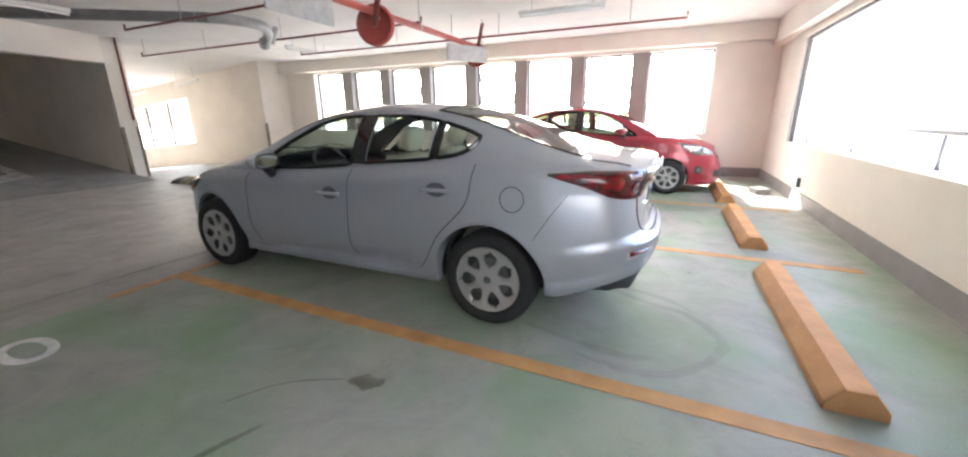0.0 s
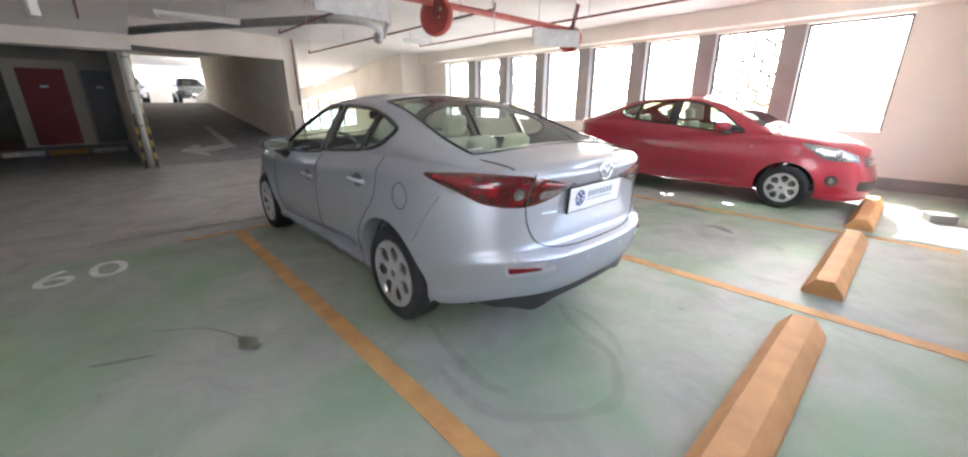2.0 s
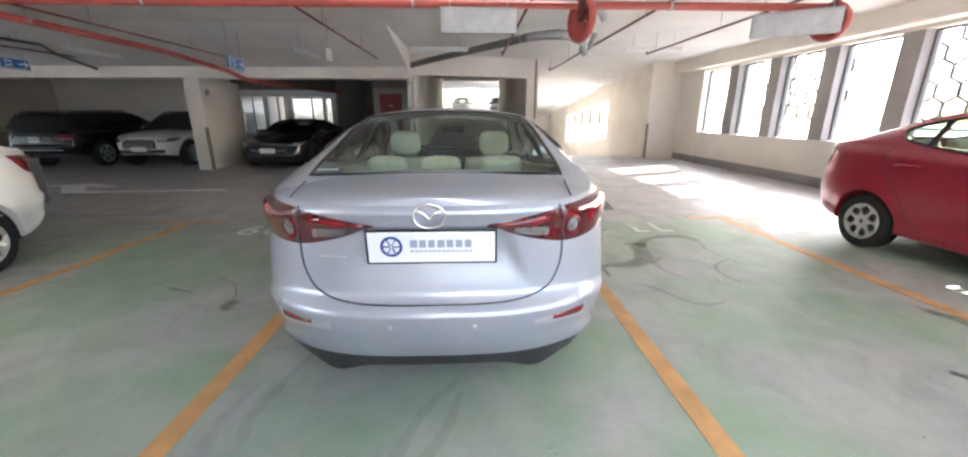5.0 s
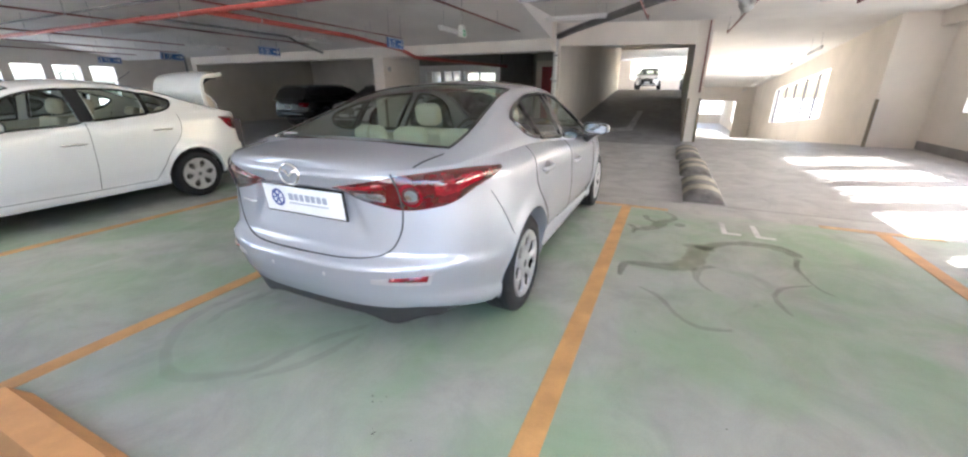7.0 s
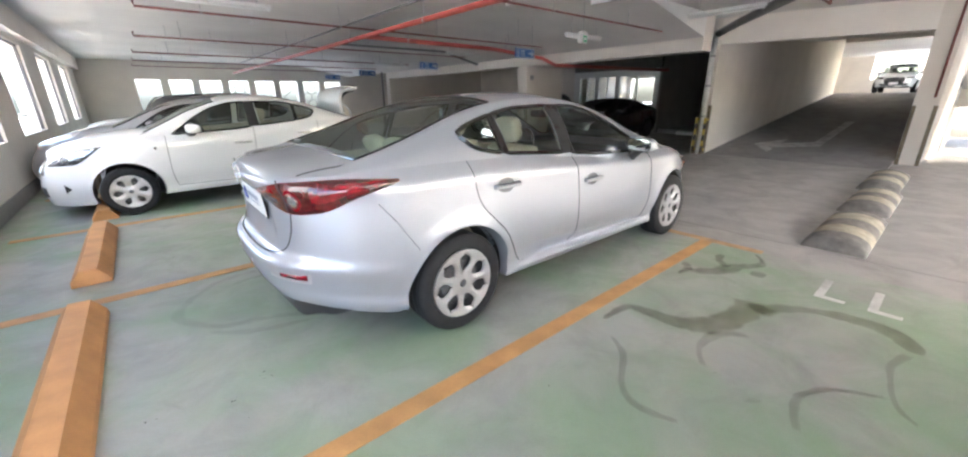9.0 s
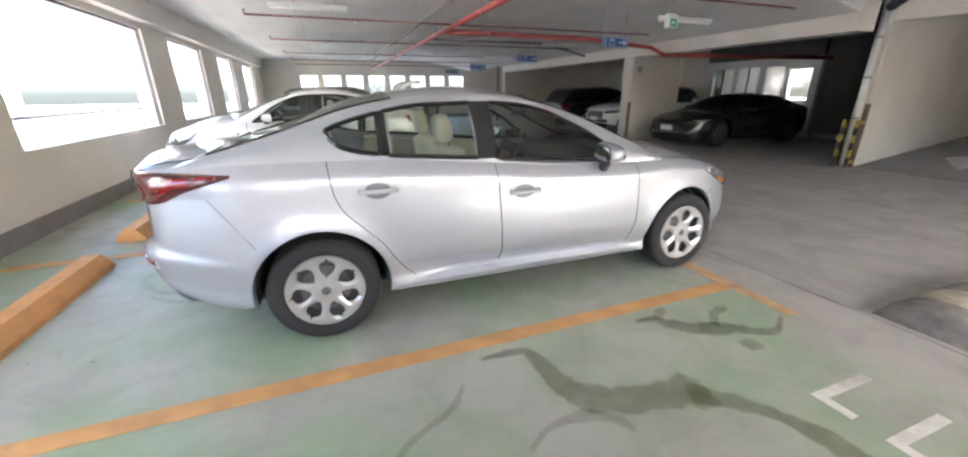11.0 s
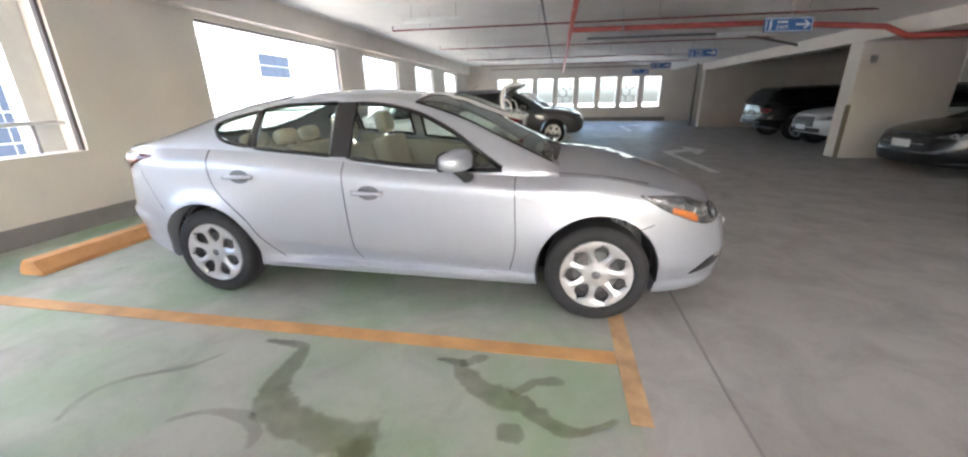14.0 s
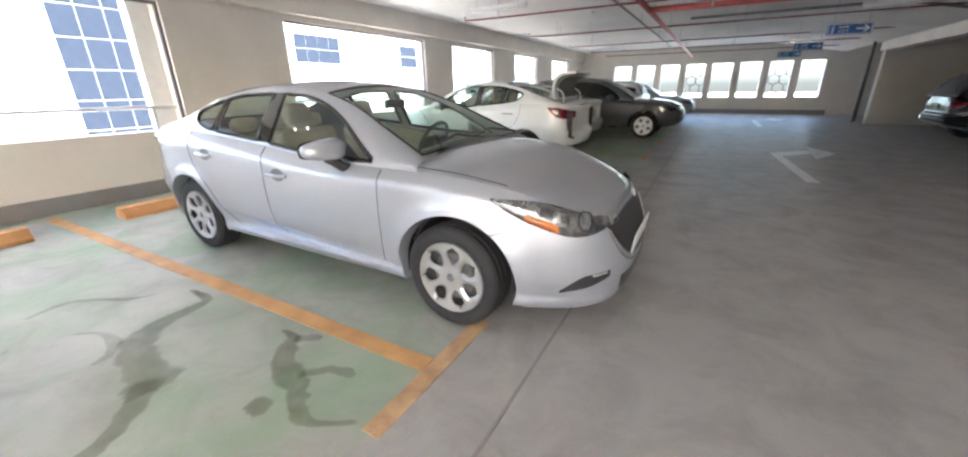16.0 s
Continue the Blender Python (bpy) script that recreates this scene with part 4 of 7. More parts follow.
            x = lo_x + (hi_x - lo_x) * t
            y, z = sh.waist_y(x)
            zc = max(fn(x), z)
            row = []
            for j in range(25):
                q = -1 + 2 * j / 24
                q = math.copysign(abs(q) ** 0.8, q)
                row.append(Vector((x, y * q, z + (zc - z) * (1 - abs(q) ** 2.6))))
            rr.append(row)
        grid_faces(bm, rr)
        bmesh.ops.recalc_face_normals(bm, faces=bm.faces)
        if max(bm.faces, key=lambda q: q.calc_area()).normal.z < 0:
            bmesh.ops.reverse_faces(bm, faces=list(bm.faces))
        part(nm, bm, M[paint], car, "", True, 50)
    # underbody, wheel housings, cabin floor
    bm = boxed(sh.xr + 0.45, sh.xf - 0.65, -sh.w * 0.74, sh.w * 0.74, sp["floor"] - 0.01, sp["floor"] + 0.02)
    part("underbody", bm, M["black_plastic"], car)
    for hx, hz in sh.hubs:
        for s in (1, -1):
            rr = []
            for k in range(25):
                a = math.pi * (-0.05 + 1.1 * k / 24)
                rr.append([Vector((hx + ra * 0.975 * math.cos(a), s * y, hz + ra * 0.975 * math.sin(a))) for y in (sh.w * 0.35, sh.w * 0.90)])
            bm = bmesh.new()
            grid_faces(bm, rr)
            part("wheel_housing", bm, M["black_plastic"], car)
    track = sp["track"]
    for hx in (0.0, wb):
        for s in (1, -1):
            wheel(car, hx, s * track, r, s, sp.get("cover", "hubcap"), sp.get("spokes", 7), sp.get("tyre", 0.205), sp.get("rim", 0.70), sp.get("slots", 0.76))
    # seats and dashboard
    zs = sp["seat_z"]
    for y in (0.36, -0.36):
        headrest_seat(car, "front_seat", sp["seat_x"], y, zs, 0.48, 0.46, 0.2, (0.24, 0.19), seat)
    for y in (0.36, -0.36, 0.02):
        headrest_seat(car, "rear_seat", sp["seat_x"] - 0.72, y, zs, 0.44 if abs(y) > 0.1 else 0.26, 0.42, 0.36, (0.25, 0.125), seat)
    if sp.get("deck_to") is not None or "shelf" in sp:
        xa, xb = sp["screens"][0][0] + 0.03, sp["seat_x"] - 0.92
        part("parcel_shelf", boxed(xa, xb, -0.60, 0.60, sh.waist_y(xb)[1] - 0.075, sh.waist_y(xb)[1] - 0.055), M[sp.get("lining", "dark_trim")], car)
    bm = bmesh.new()
    dx = sp["dash_x"]
    dz = sh.waist_y(dx)[1]
    box(bm, dx - 0.22, dx + 0.42, -sh.w * 0.82, sh.w * 0.82, dz - 0.22, dz - 0.015, 0.05)
    part("dashboard", bm, M["dark_trim"], car, "", True, 60)
    bm = bmesh.new()
    wy = sp.get("wheel_y", 0.37)
    mt = pose(dx - 0.38, wy, dz + 0.0, 0, -62, 0)
    tube(bm, [mt @ Vector((0.185 * math.cos(t), 0.185 * math.sin(t), 0)) for t in np.linspace(0, 2 * math.pi, 33)[:-1]], 0.015, 8, closed=True)
    box(bm, -0.05, 0.05, -0.17, 0.17, -0.02, 0.02, 0.01, mt)
    tube(bm, [mt @ Vector((0, 0, 0)), mt @ Vector((0, 0, -0.25))], 0.03, 8)
    part("steering_wheel", bm, M["dark_trim"], car, "", True)
    for s in (1, -1):
        bm = bmesh.new()
        rr = []
        for i in range(25):
            x = ra + 0.03 + (sp["dash_x"] - ra - 0.03) * i / 24
            y, z = sh.waist_y(x)
            rr.append([Vector((x, s * (y - 0.015), z - 0.01)), Vector((x, s * (y - 0.07), z - 0.02)), Vector((x, s * (y - 0.09), sp["floor"] + 0.1))])
        grid_faces(bm, rr)
        part("door_lining", bm, M[sp.get("lining", "dark_trim")], car)
    bm = bmesh.new()
    x = sp["screens"][1][0] + 0.12
    z = sh.roof(x) - 0.10
    box(bm, x - 0.01, x + 0.02, -0.11, 0.11, z - 0.03, z + 0.035, 0.012)
    tube(bm, [(x + 0.02, 0, z), (x + 0.06, 0, z + 0.08)], 0.008, 6)
    part("rear_view_mirror", bm, M["dark_trim"], car)
    # door mirrors
    if "mirror" in sp:
        mx, mz = sp["mirror"]
        for s in (1, -1):
            yb, zb = sh.waist_y(mx)
            c = Vector((mx, s * (yb + 0.135), mz))
            bm = bmesh.new()
            rows = []
            for i in range(17):
                u = math.pi * i / 16
                row = []
                for j in range(24):
                    v = 2 * math.pi * j / 24
                    x = math.cos(u)
                    k = math.sin(u) ** 0.5
                    y, z = math.copysign(abs(math.cos(v)) ** 0.62, math.cos(v)) * k, math.copysign(abs(math.sin(v)) ** 0.62, math.sin(v)) * k
                    x = 0.085 * x if x > 0 else 0.055 * max(x, -0.82) / 0.82
                    zz = z * (0.064 if z > 0 else 0.060) * (1 - 0.22 * y * s)
                    row.append(c + Vector((x - 0.02 * y * s, 0.130 * y, zz)))
                rows.append(row)
            grid_faces(bm, rows, wrap=True)
            bmesh.ops.remove_doubles(bm, verts=bm.verts, dist=0.0005)
            bmesh.ops.recalc_face_normals(bm, faces=bm.faces)
            mir = part("door_mirror", bm, M[paint], car, "", True, 60)
            bm = bmesh.new()
            ring = [c + Vector((-0.0565 - 0.02 * math.cos(v) * s, 0.114 * math.copysign(abs(math.cos(v)) ** 0.62, math.cos(v)), (0.052 if math.sin(v) > 0 else 0.049) * math.copysign(abs(math.sin(v)) ** 0.62, math.sin(v)))) for v in np.linspace(0, 2 * math.pi, 33)[:-1]]
            vs = [bm.verts.new(p) for p in ring]
            bm.faces.new(vs)
            part("mirror_glass", bm, M["chrome"], mir)
            part("mirror_rim", tube(bmesh.new(), ring, 0.006, 6, closed=True), M["black_plastic"], mir)
            bm = bmesh.new()
            tube(bm, [(mx + 0.06, s * (yb + 0.0), zb - 0.03), (mx + 0.045, s * (yb + 0.035), zb - 0.02), (mx + 0.02, s * (yb + 0.09), mz - 0.065), (mx + 0.005, s * (yb + 0.12), mz - 0.045)], 0.034, 10)
            part("mirror_stalk", bm, M["black_plastic"], mir, "", True)
            tri = [(mx + 0.20, zb + 0.005), (mx + 0.02, zb + 0.005), (mx + 0.02, zb + 0.12)]
            bm = bmesh.new()
            bm.faces.new([bm.verts.new((p.x, s * p.y, p.z)) for p in (sh.cabin_at(x, z, 0.008) for x, z in tri)])
            part("mirror_base", bm, M["black_plastic"], mir)
    # door handles and seams
    for di, hx, hz in sp.get("handles", []):
        for s in (1, -1):
            a = sh.arc_at_x(hx)
            bm = bmesh.new()
            P = [sh.at(a + d, hz, 0.010 + 0.022 * math.sin(math.pi * (d + 0.105) / 0.21) ** 0.6) for d in np.linspace(-0.105, 0.105, 11)]
            tube(bm, [Vector((p.x, s * p.y, p.z)) for p in P], 0.018, 8, flat=0.8)
            host = door_parts.get((di, s), car)
            h = part("door_handle", bm, M[sp.get("handle_paint", paint)], host, "", True)
            bm = bmesh.new()
            ring = [sh.at(a + 0.074 * math.cos(t) + 0.0, hz + 0.046 * math.sin(t), 0.0015) for t in np.linspace(0, 2 * math.pi, 25)[:-1]]
            mid = bm.verts.new(sum(ring, Vector()) / 24)
            vs = [bm.verts.new(p) for p in ring]
            for k in range(24):
                bm.faces.new((mid, vs[k], vs[(k + 1) % 24]))
            if s < 0:
                flip_y(bm)
            # flat disc; on silver its darker tone paints the shade in the dish
            part("handle_recess", bm, M["recess"] if paint == "silver" else M[paint], host, "", True)
    for s in (1, -1):
        for pts in sp.get("seams", []):
            P = [(sh.arc_at_x(x), z) for x, z in smooth_points(pts)]
            part("panel_gap", surface_line(sh, P, 0.0032, s), M["seam"], car)
    return car, sh, door_parts


SEDAN = dict(
    xr=-0.985, xf=3.61, xk=-0.15, w=0.897, nr=3.0, nf=3.6, wb=2.70, r=0.316, ra=0.378, track=0.777, floor=0.24,
    bottom=[(-0.985, 0.362), (-0.87, 0.370), (-0.74, 0.348), (-0.60, 0.305), (-0.43, 0.262), (0.3, 0.225), (2.4, 0.20), (3.2, 0.155), (3.61, 0.165)],
    waist=[(-0.985, 1.035), (-0.7, 1.05), (-0.3, 1.06), (0.1, 1.056), (0.4, 1.042), (1.0, 0.992), (1.56, 0.935), (2.06, 0.915), (2.6, 0.905), (3.0, 0.845), (3.3, 0.76), (3.61, 0.655)],
    side=[(0, 0.920), (0.04, 0.940), (0.08, 0.945), (0.12, 0.940), (0.2, 0.955), (0.3, 0.982), (0.4, 0.995), (0.55, 1.0), (0.75, 0.993), (0.87, 0.985), (0.905, 0.976), (0.955, 0.945), (1, 0.905)],
    rear=[(0, 0.06), (0.12, 0.02), (0.25, 0.0), (0.325, 0.0), (0.35, 0.012), (0.405, 0.068), (0.44, 0.080), (0.60, 0.088), (0.8, 0.088), (0.9, 0.062), (0.965, 0.045), (1, 0.07)],
    front=[(0, 0.045), (0.2, 0.01), (0.4, 0.0), (0.65, 0.03), (0.85, 0.07), (1, 0.13)],
    hood=[(2.2, 1.02), (2.79, 0.97), (3.14, 0.875), (3.41, 0.775), (3.61, 0.655)],
    deck=[(-0.985, 1.045), (-0.88, 1.074), (-0.6, 1.10), (-0.42, 1.122)],
    roof=[(-0.66, 1.052), (-0.56, 1.085), (-0.42, 1.125), (-0.2, 1.195), (0.02, 1.275), (0.24, 1.35), (0.49, 1.405), (0.74, 1.437), (1.0, 1.447), (1.33, 1.42), (1.58, 1.36), (1.85, 1.26), (2.12, 1.125), (2.45, 0.965)],
    rail=[(-0.66, 0.60), (-0.56, 0.655), (-0.4, 0.665), (0, 0.63), (0.5, 0.575), (1.0, 0.56), (1.6, 0.58), (2.1, 0.66), (2.45, 0.73)],
    cabin=(-0.66, 2.45), screens=[(-0.50, 0.50, 0.93), (1.50, 2.40, 0.94)], hood_from=2.28, deck_to=-0.44,
    windows=[(0.11, 0.40, [(0.10, 1.19), (0.17, 1.125), (0.28, 1.09), (0.42, 1.068)], [(0.10, 1.205), (0.18, 1.238), (0.42, 1.300)]),
             (0.43, 0.99, [(0.40, 1.068), (1.02, 1.016)], [(0.40, 1.296), (0.65, 1.332), (1.02, 1.343)]),
             (1.105, 2.10, [(1.1, 1.005), (1.56, 0.962), (2.12, 0.942)], [(1.08, 1.343), (1.3, 1.328), (1.5, 1.285), (1.76, 1.172), (1.97, 1.04), (2.11, 0.952)])],
    window_door=[1, 1, 0],
    door_cuts=dict(front=2.19, mid=[(0.3, 1.12), (1.1, 1.07)], rear=[(0.31, 0.54), (0.43, 0.43), (0.55, 0.365), (0.64, 0.29), (0.76, 0.17), (0.88, 0.112), (1.07, 0.09)], low=0.30),
    handles=[(1, 0.345, 0.885), (0, 1.26, 0.80)], mirror=(1.85, 1.015), seat_x=0.99, seat_z=0.60, dash_x=2.10, flare=0.020, lining="beige_trim")


def scaled(kx, ky, kz, **changes):
    """Another car from the same kind of numbers: longer, wider or taller."""
    s = dict(SEDAN)
    for key in ("bottom", "waist", "hood", "deck", "roof"):
        s[key] = [(a * kx, b * kz) for a, b in s[key]]
    s["rail"] = [(a * kx, b * ky) for a, b in s["rail"]]
    for key in ("xr", "xf", "xk", "wb", "hood_from", "deck_to", "seat_x", "dash_x"):
        s[key] = s[key] * kx
    for key in ("w", "track"):
        s[key] = s[key] * ky
    s["seat_z"] *= kz
    s["cabin"] = tuple(a * kx for a in s["cabin"])
    s["screens"] = [(a * kx, b * kx, f) for a, b, f in s["screens"]]
    s["windows"] = [(a * kx, b * kx, [(x * kx, z * kz) for x, z in lo], [(x * kx, z * kz) for x, z in hi]) for a, b, lo, hi in s["windows"]]
    d = s["door_cuts"]
    s["door_cuts"] = dict(front=d["front"] * kx, mid=[(z * kz, x * kx) for z, x in d["mid"]], rear=[(z * kz, x * kx) for z, x in d["rear"]], low=d["low"] * kz)
    s["handles"] = [(i, x * kx, z * kz) for i, x, z in s["handles"]]
    s["mirror"] = (s["mirror"][0] * kx, s["mirror"][1] * kz)
    s.update(changes)
    return s


def ready(s):
    """Turns the number pairs of windows and doors into curves and adds the panel gaps."""
    s = dict(s)
    s["windows"] = [(a, b, curve_of(lo), curve_of(hi)) for a, b, lo, hi in s["windows"]]
    d = s["door_cuts"]
    mid, rear = curve_of(d["mid"]), curve_of(d["rear"])
    fx, low = d["front"], d["low"]
    s["doors"] = [(lambda z: fx, mid, low), (mid, rear, low)]
    top = curve_of(s["waist"])
    s["seams"] = [[(rear(z), z) for z in np.linspace(low, top(rear(1.0)) - 0.005, 9)], [(mid(z), z) for z in np.linspace(low, top(mid(1.0)) - 0.005, 4)],
                  [(fx - 0.03, low), (fx, low + 0.12), (fx + 0.01, 0.6 * top(fx)), (fx, top(fx) - 0.01)], [(rear(low), low), (0.5 * (rear(low) + fx), low - 0.005), (fx - 0.03, low)]]
    return s


def tail_lamp(car, sh, sp, side, tip_x, inner_y, tip_z, corner, mid, inner, lens="red_lens", lows=None, highs=None):
    """A wrap-round lamp from a point on the flank to a point beside the plate."""
    a0, a1 = sh.arc_at_x(tip_x), sh.arc_at_y(inner_y, "rear")
    lo = curve_of([(0, tip_z - 0.006), (0.3, corner[0]), (0.62, mid[0]), (1, inner[0])])
    hi = curve_of([(0, tip_z + 0.004), (0.3, corner[1]), (0.62, mid[1]), (1, inner[1])])
    if lows:
        lo, hi = curve_of(lows), curve_of(highs)
    lamp = part("tail_lamp", ring_patch(sh, a0, a1, lo, hi, 0.008, 36, 6, 0.004, side), M[lens], car, "glossy red wrap-round tail lamp", True, 60)
    return lamp, a0, a1, lo, hi


def lamp_insert(lamp, sh, a0, a1, t0, t1, q0, q1, lo, hi, mat, side, name, out=0.016):
    f0 = lambda t: lo(t0 + (t1 - t0) * t) + (hi(t0 + (t1 - t0) * t) - lo(t0 + (t1 - t0) * t)) * q0
    f1 = lambda t: lo(t0 + (t1 - t0) * t) + (hi(t0 + (t1 - t0) * t) - lo(t0 + (t1 - t0) * t)) * q1
    return part(name, ring_patch(sh, a0 + (a1 - a0) * t0, a0 + (a1 - a0) * t1, f0, f1, out, 12, 3, 0.003, side), M[mat], lamp, "", True, 60)


def disc_on(sh, a, z, r, out, side, ring=False, tube_r=0.004, squash=1.0):
    """A disc, or a ring, lying on the skin."""
    P = [sh.at(a + r * math.cos(t), z + r * squash * math.sin(t), out) for t in np.linspace(0, 2 * math.pi, 29)[:-1]]
    bm = bmesh.new()
    if ring:
        tube(bm, [Vector((p.x, side * p.y, p.z)) for p in P], tube_r, 6, closed=True)
        return bm
    c = sh.at(a, z, out + 0.006)
    mid = bm.verts.new((c.x, side * c.y, c.z))
    vs = [bm.verts.new((p.x, side * p.y, p.z)) for p in P]
    for k in range(28):
        bm.faces.new((mid, vs[k], vs[(k + 1) % 28]))
    bmesh.ops.recalc_face_normals(bm, faces=bm.faces)
    return bm


def plate(parent, m, w, h, name="number_plate", label="white number plate with dark bars of print"):
    p = part(name, box(bmesh.new(), -0.006, 0.006, -w / 2, w / 2, -h / 2, h / 2, 0.003), M["plate_white"], parent, label)
    p.matrix_local = m
    return p


CAR_Y = 3.47
car, sh, doors = build_car("silver_sedan", pose(-0.88, CAR_Y, 0, 0, 0, 180), "silver metallic four-door saloon parked tail to the wall, cream seats", ready(dict(SEDAN, crease=(0.445, 0.31, 0.075), mesh=(460, 56))), "silver", "tint_mid", "tint_green", "cream_leather", "parked cars")
for s in (1, -1):
    lamp, a0, a1, lo, hi = tail_lamp(car, sh, SEDAN, s, -0.37, 0.25, 0.99, (0.9, 1.0), (0.9, 1.0), (0.94, 0.95), "dark_red_lens", [(0, 1.004), (0.22, 0.945), (0.42, 0.878), (0.62, 0.860), (0.8, 0.886), (1, 0.946)], [(0, 1.016), (0.3, 1.034), (0.6, 1.018), (0.8, 0.988), (1, 0.955)])
    c = a0 + (a1 - a0) * 0.585
    zc = 0.932
    lamp_insert(lamp, sh, a0, a1, 0.05, 0.50, 0.16, 0.90, lo, hi, "red_lens", s, "lamp_strip", 0.013)
    lamp_insert(lamp, sh, a0, a1, 0.69, 0.96, 0.60, 0.92, lo, hi, "red_lens", s, "lamp_strip", 0.013)
    part("lamp_bezel", disc_on(sh, c, zc, 0.054, 0.012, s), M["red_lens"], lamp, "", True)
    part("round_lens", disc_on(sh, c, zc, 0.030, 0.0165, s), M["clear_lens"], lamp, "", True)
    part("lamp_ring", disc_on(sh, c, zc, 0.037, 0.0160, s, True, 0.005), M["dark_red_lens"], lamp, "", True)
    lamp_insert(lamp, sh, a0, a1, 0.70, 0.89, 0.10, 0.64, lo, hi, "clear_lens", s, "reversing_lens", 0.014)
    # rear reflector in its slot
    r0, r1 = sh.arc_at_y(0.69, "rear"), sh.arc_at_y(0.53, "rear")
    part("bumper_slot", ring_patch(sh, r0 - 0.02, r1 + 0.09, lambda t: 0.505 + 0.012 * t, lambda t: 0.562 - 0.02 * t, 0.003, 16, 3, 0, s), M["hubcap"], car, "", True)
    part("rear_reflector", ring_patch(sh, r0, r1, lambda t: 0.525 + 0.008 * t, lambda t: 0.560 - 0.008 * t, 0.009, 12, 3, 0.002, s), M["red_lens"], car, "red bumper reflector", True)
    # head lamp
    h0, h1 = sh.arc_at_y(0.42, "front"), sh.arc_at_x(2.93)
    lo2, hi2 = curve_of([(0, 0.63), (0.35, 0.606), (0.7, 0.678), (1, 0.795)]), curve_of([(0, 0.675), (0.35, 0.735), (0.7, 0.79), (1, 0.805)])
    hl = part("head_lamp", ring_patch(sh, h0, h1, lo2, hi2, 0.008, 32, 6, 0.004, s), M["lamp_grey"], car, "clear swept-back head lamp", True, 60)
    lamp_insert(hl, sh, h0, h1, 0.62, 0.97, 0.25, 0.95, lo2, hi2, "clear_lens", s, "lamp_reflector", 0.0145)
    lamp_insert(hl, sh, h0, h1, 0.50, 0.76, 0.05, 0.45, lo2, hi2, "amber", s, "turn_lens", 0.0165)
    hc = h0 + (h1 - h0) * 0.30
    part("lamp_bowl", disc_on(sh, hc, 0.682, 0.045, 0.017, s), M["clear_lens"], hl, "", True)
    part("lamp_ring", disc_on(sh, hc, 0.682, 0.047, 0.017, s, True, 0.005), M["lamp_dark"], hl)
    lamp_insert(hl, sh, h0, h1, 0.42, 0.56, 0.2, 0.9, lo2, hi2, "clear_lens", s, "lamp_reflector", 0.0145)
    part("lamp_wing", ring_patch(sh, sh.arc_at_y(0.28, "front"), sh.arc_at_y(0.415, "front"), lambda t: 0.622, lambda t: 0.655 + 0.012 * t, 0.007, 10, 3, 0.002, s), M["chrome"], car, "", True)
    # fog recess
    f0, f1 = sh.arc_at_y(0.50, "front"), sh.arc_at_y(0.70, "front")
    fr = part("fog_recess", ring_patch(sh, f0, f1, curve_of([(0, 0.355), (0.5, 0.30), (1, 0.27)]), curve_of([(0, 0.395), (0.5, 0.38), (1, 0.285)]), 0.004, 20, 4, 0, s), M["black_plastic"], car, "", True)
    part("fog_trim", ring_patch(sh, f0 + 0.02, f0 + 0.12, lambda t: 0.375 - 0.01 * t, lambda t: 0.392 - 0.01 * t, 0.010, 10, 2, 0, s), M["chrome"], fr, "", True)
    # gaps of the bumpers, bonnet and boot
    part("panel_gap", surface_line(sh, [(sh.arc_at_x(-0.50), 0.905), (sh.arc_at_x(-0.42), 0.80), (sh.arc_at_x(-0.31), 0.63)], 0.0018, s), M["seam"], car)
    part("panel_gap", surface_line(sh, [(sh.arc_at_x(3.02), 0.63), (sh.arc_at_x(2.92), 0.60)], 0.003, s), M["seam"], car)
    U = smooth_points([(0.0, 0.615), (0.34, 0.622), (0.49, 0.66), (0.565, 0.76), (0.595, 0.872)])
    part("boot_gap", surface_line(sh, [(sh.arc_at_y(max(y, 0.0), "rear"), z) for y, z in U], 0.0045, s), M["seam"], car)
    P = []
    for y, x in smooth_points([(0.625, -0.47), (0.618, -0.56), (0.605, -0.66), (0.598, -0.74), (0.595, -0.79)]):
        yb, zb = sh.waist_y(x)
        zc2 = max(sh.deck(x), zb)
        P.append(Vector((x, s * y, zb + (zc2 - zb) * (1 - min(1, abs(y) / yb) ** 2.6) + 0.005)))
    part("boot_gap", tube(bmesh.new(), P, 0.0035, 5), M["seam"], car)
    part("boot_gap", surface_line(sh, [(sh.arc_at_y(0.595, "rear"), z) for z in (0.868, 0.90, 0.94, 0.98, 1.02)], 0.004, s, 0.7, 5, 0.014), M["seam"], car)
    P = []
    for x, f in smooth_points([(2.33, 0.92), (2.48, 0.945), (2.68, 0.955), (2.86, 0.955), (2.98, 0.95)]):
        yb, zb = sh.waist_y(x)
        zc2 = max(sh.hood(x), zb)
        P.append(Vector((x, s * yb * f, zb + (zc2 - zb) * (1 - f ** 2.6) + 0.001)))
    part("bonnet_gap", tube(bmesh.new(), P, 0.0035, 5), M["seam"], car)
    # parking sensors
    for y, z in ((0.18, 0.535), (0.66, 0.60)):
        part("parking_sensor", disc_on(sh, sh.arc_at_y(y, "rear"), z, 0.011, 0.002, s), M["hubcap"], car, "", True)
    # sill strip
    part("sill_strip", ring_patch(sh, sh.arc_at_x(2.28), sh.arc_at_x(0.46), lambda t: 0.285, lambda t: 0.305, 0.006, 30, 2, 0, s), M["silver"], car, "", True)
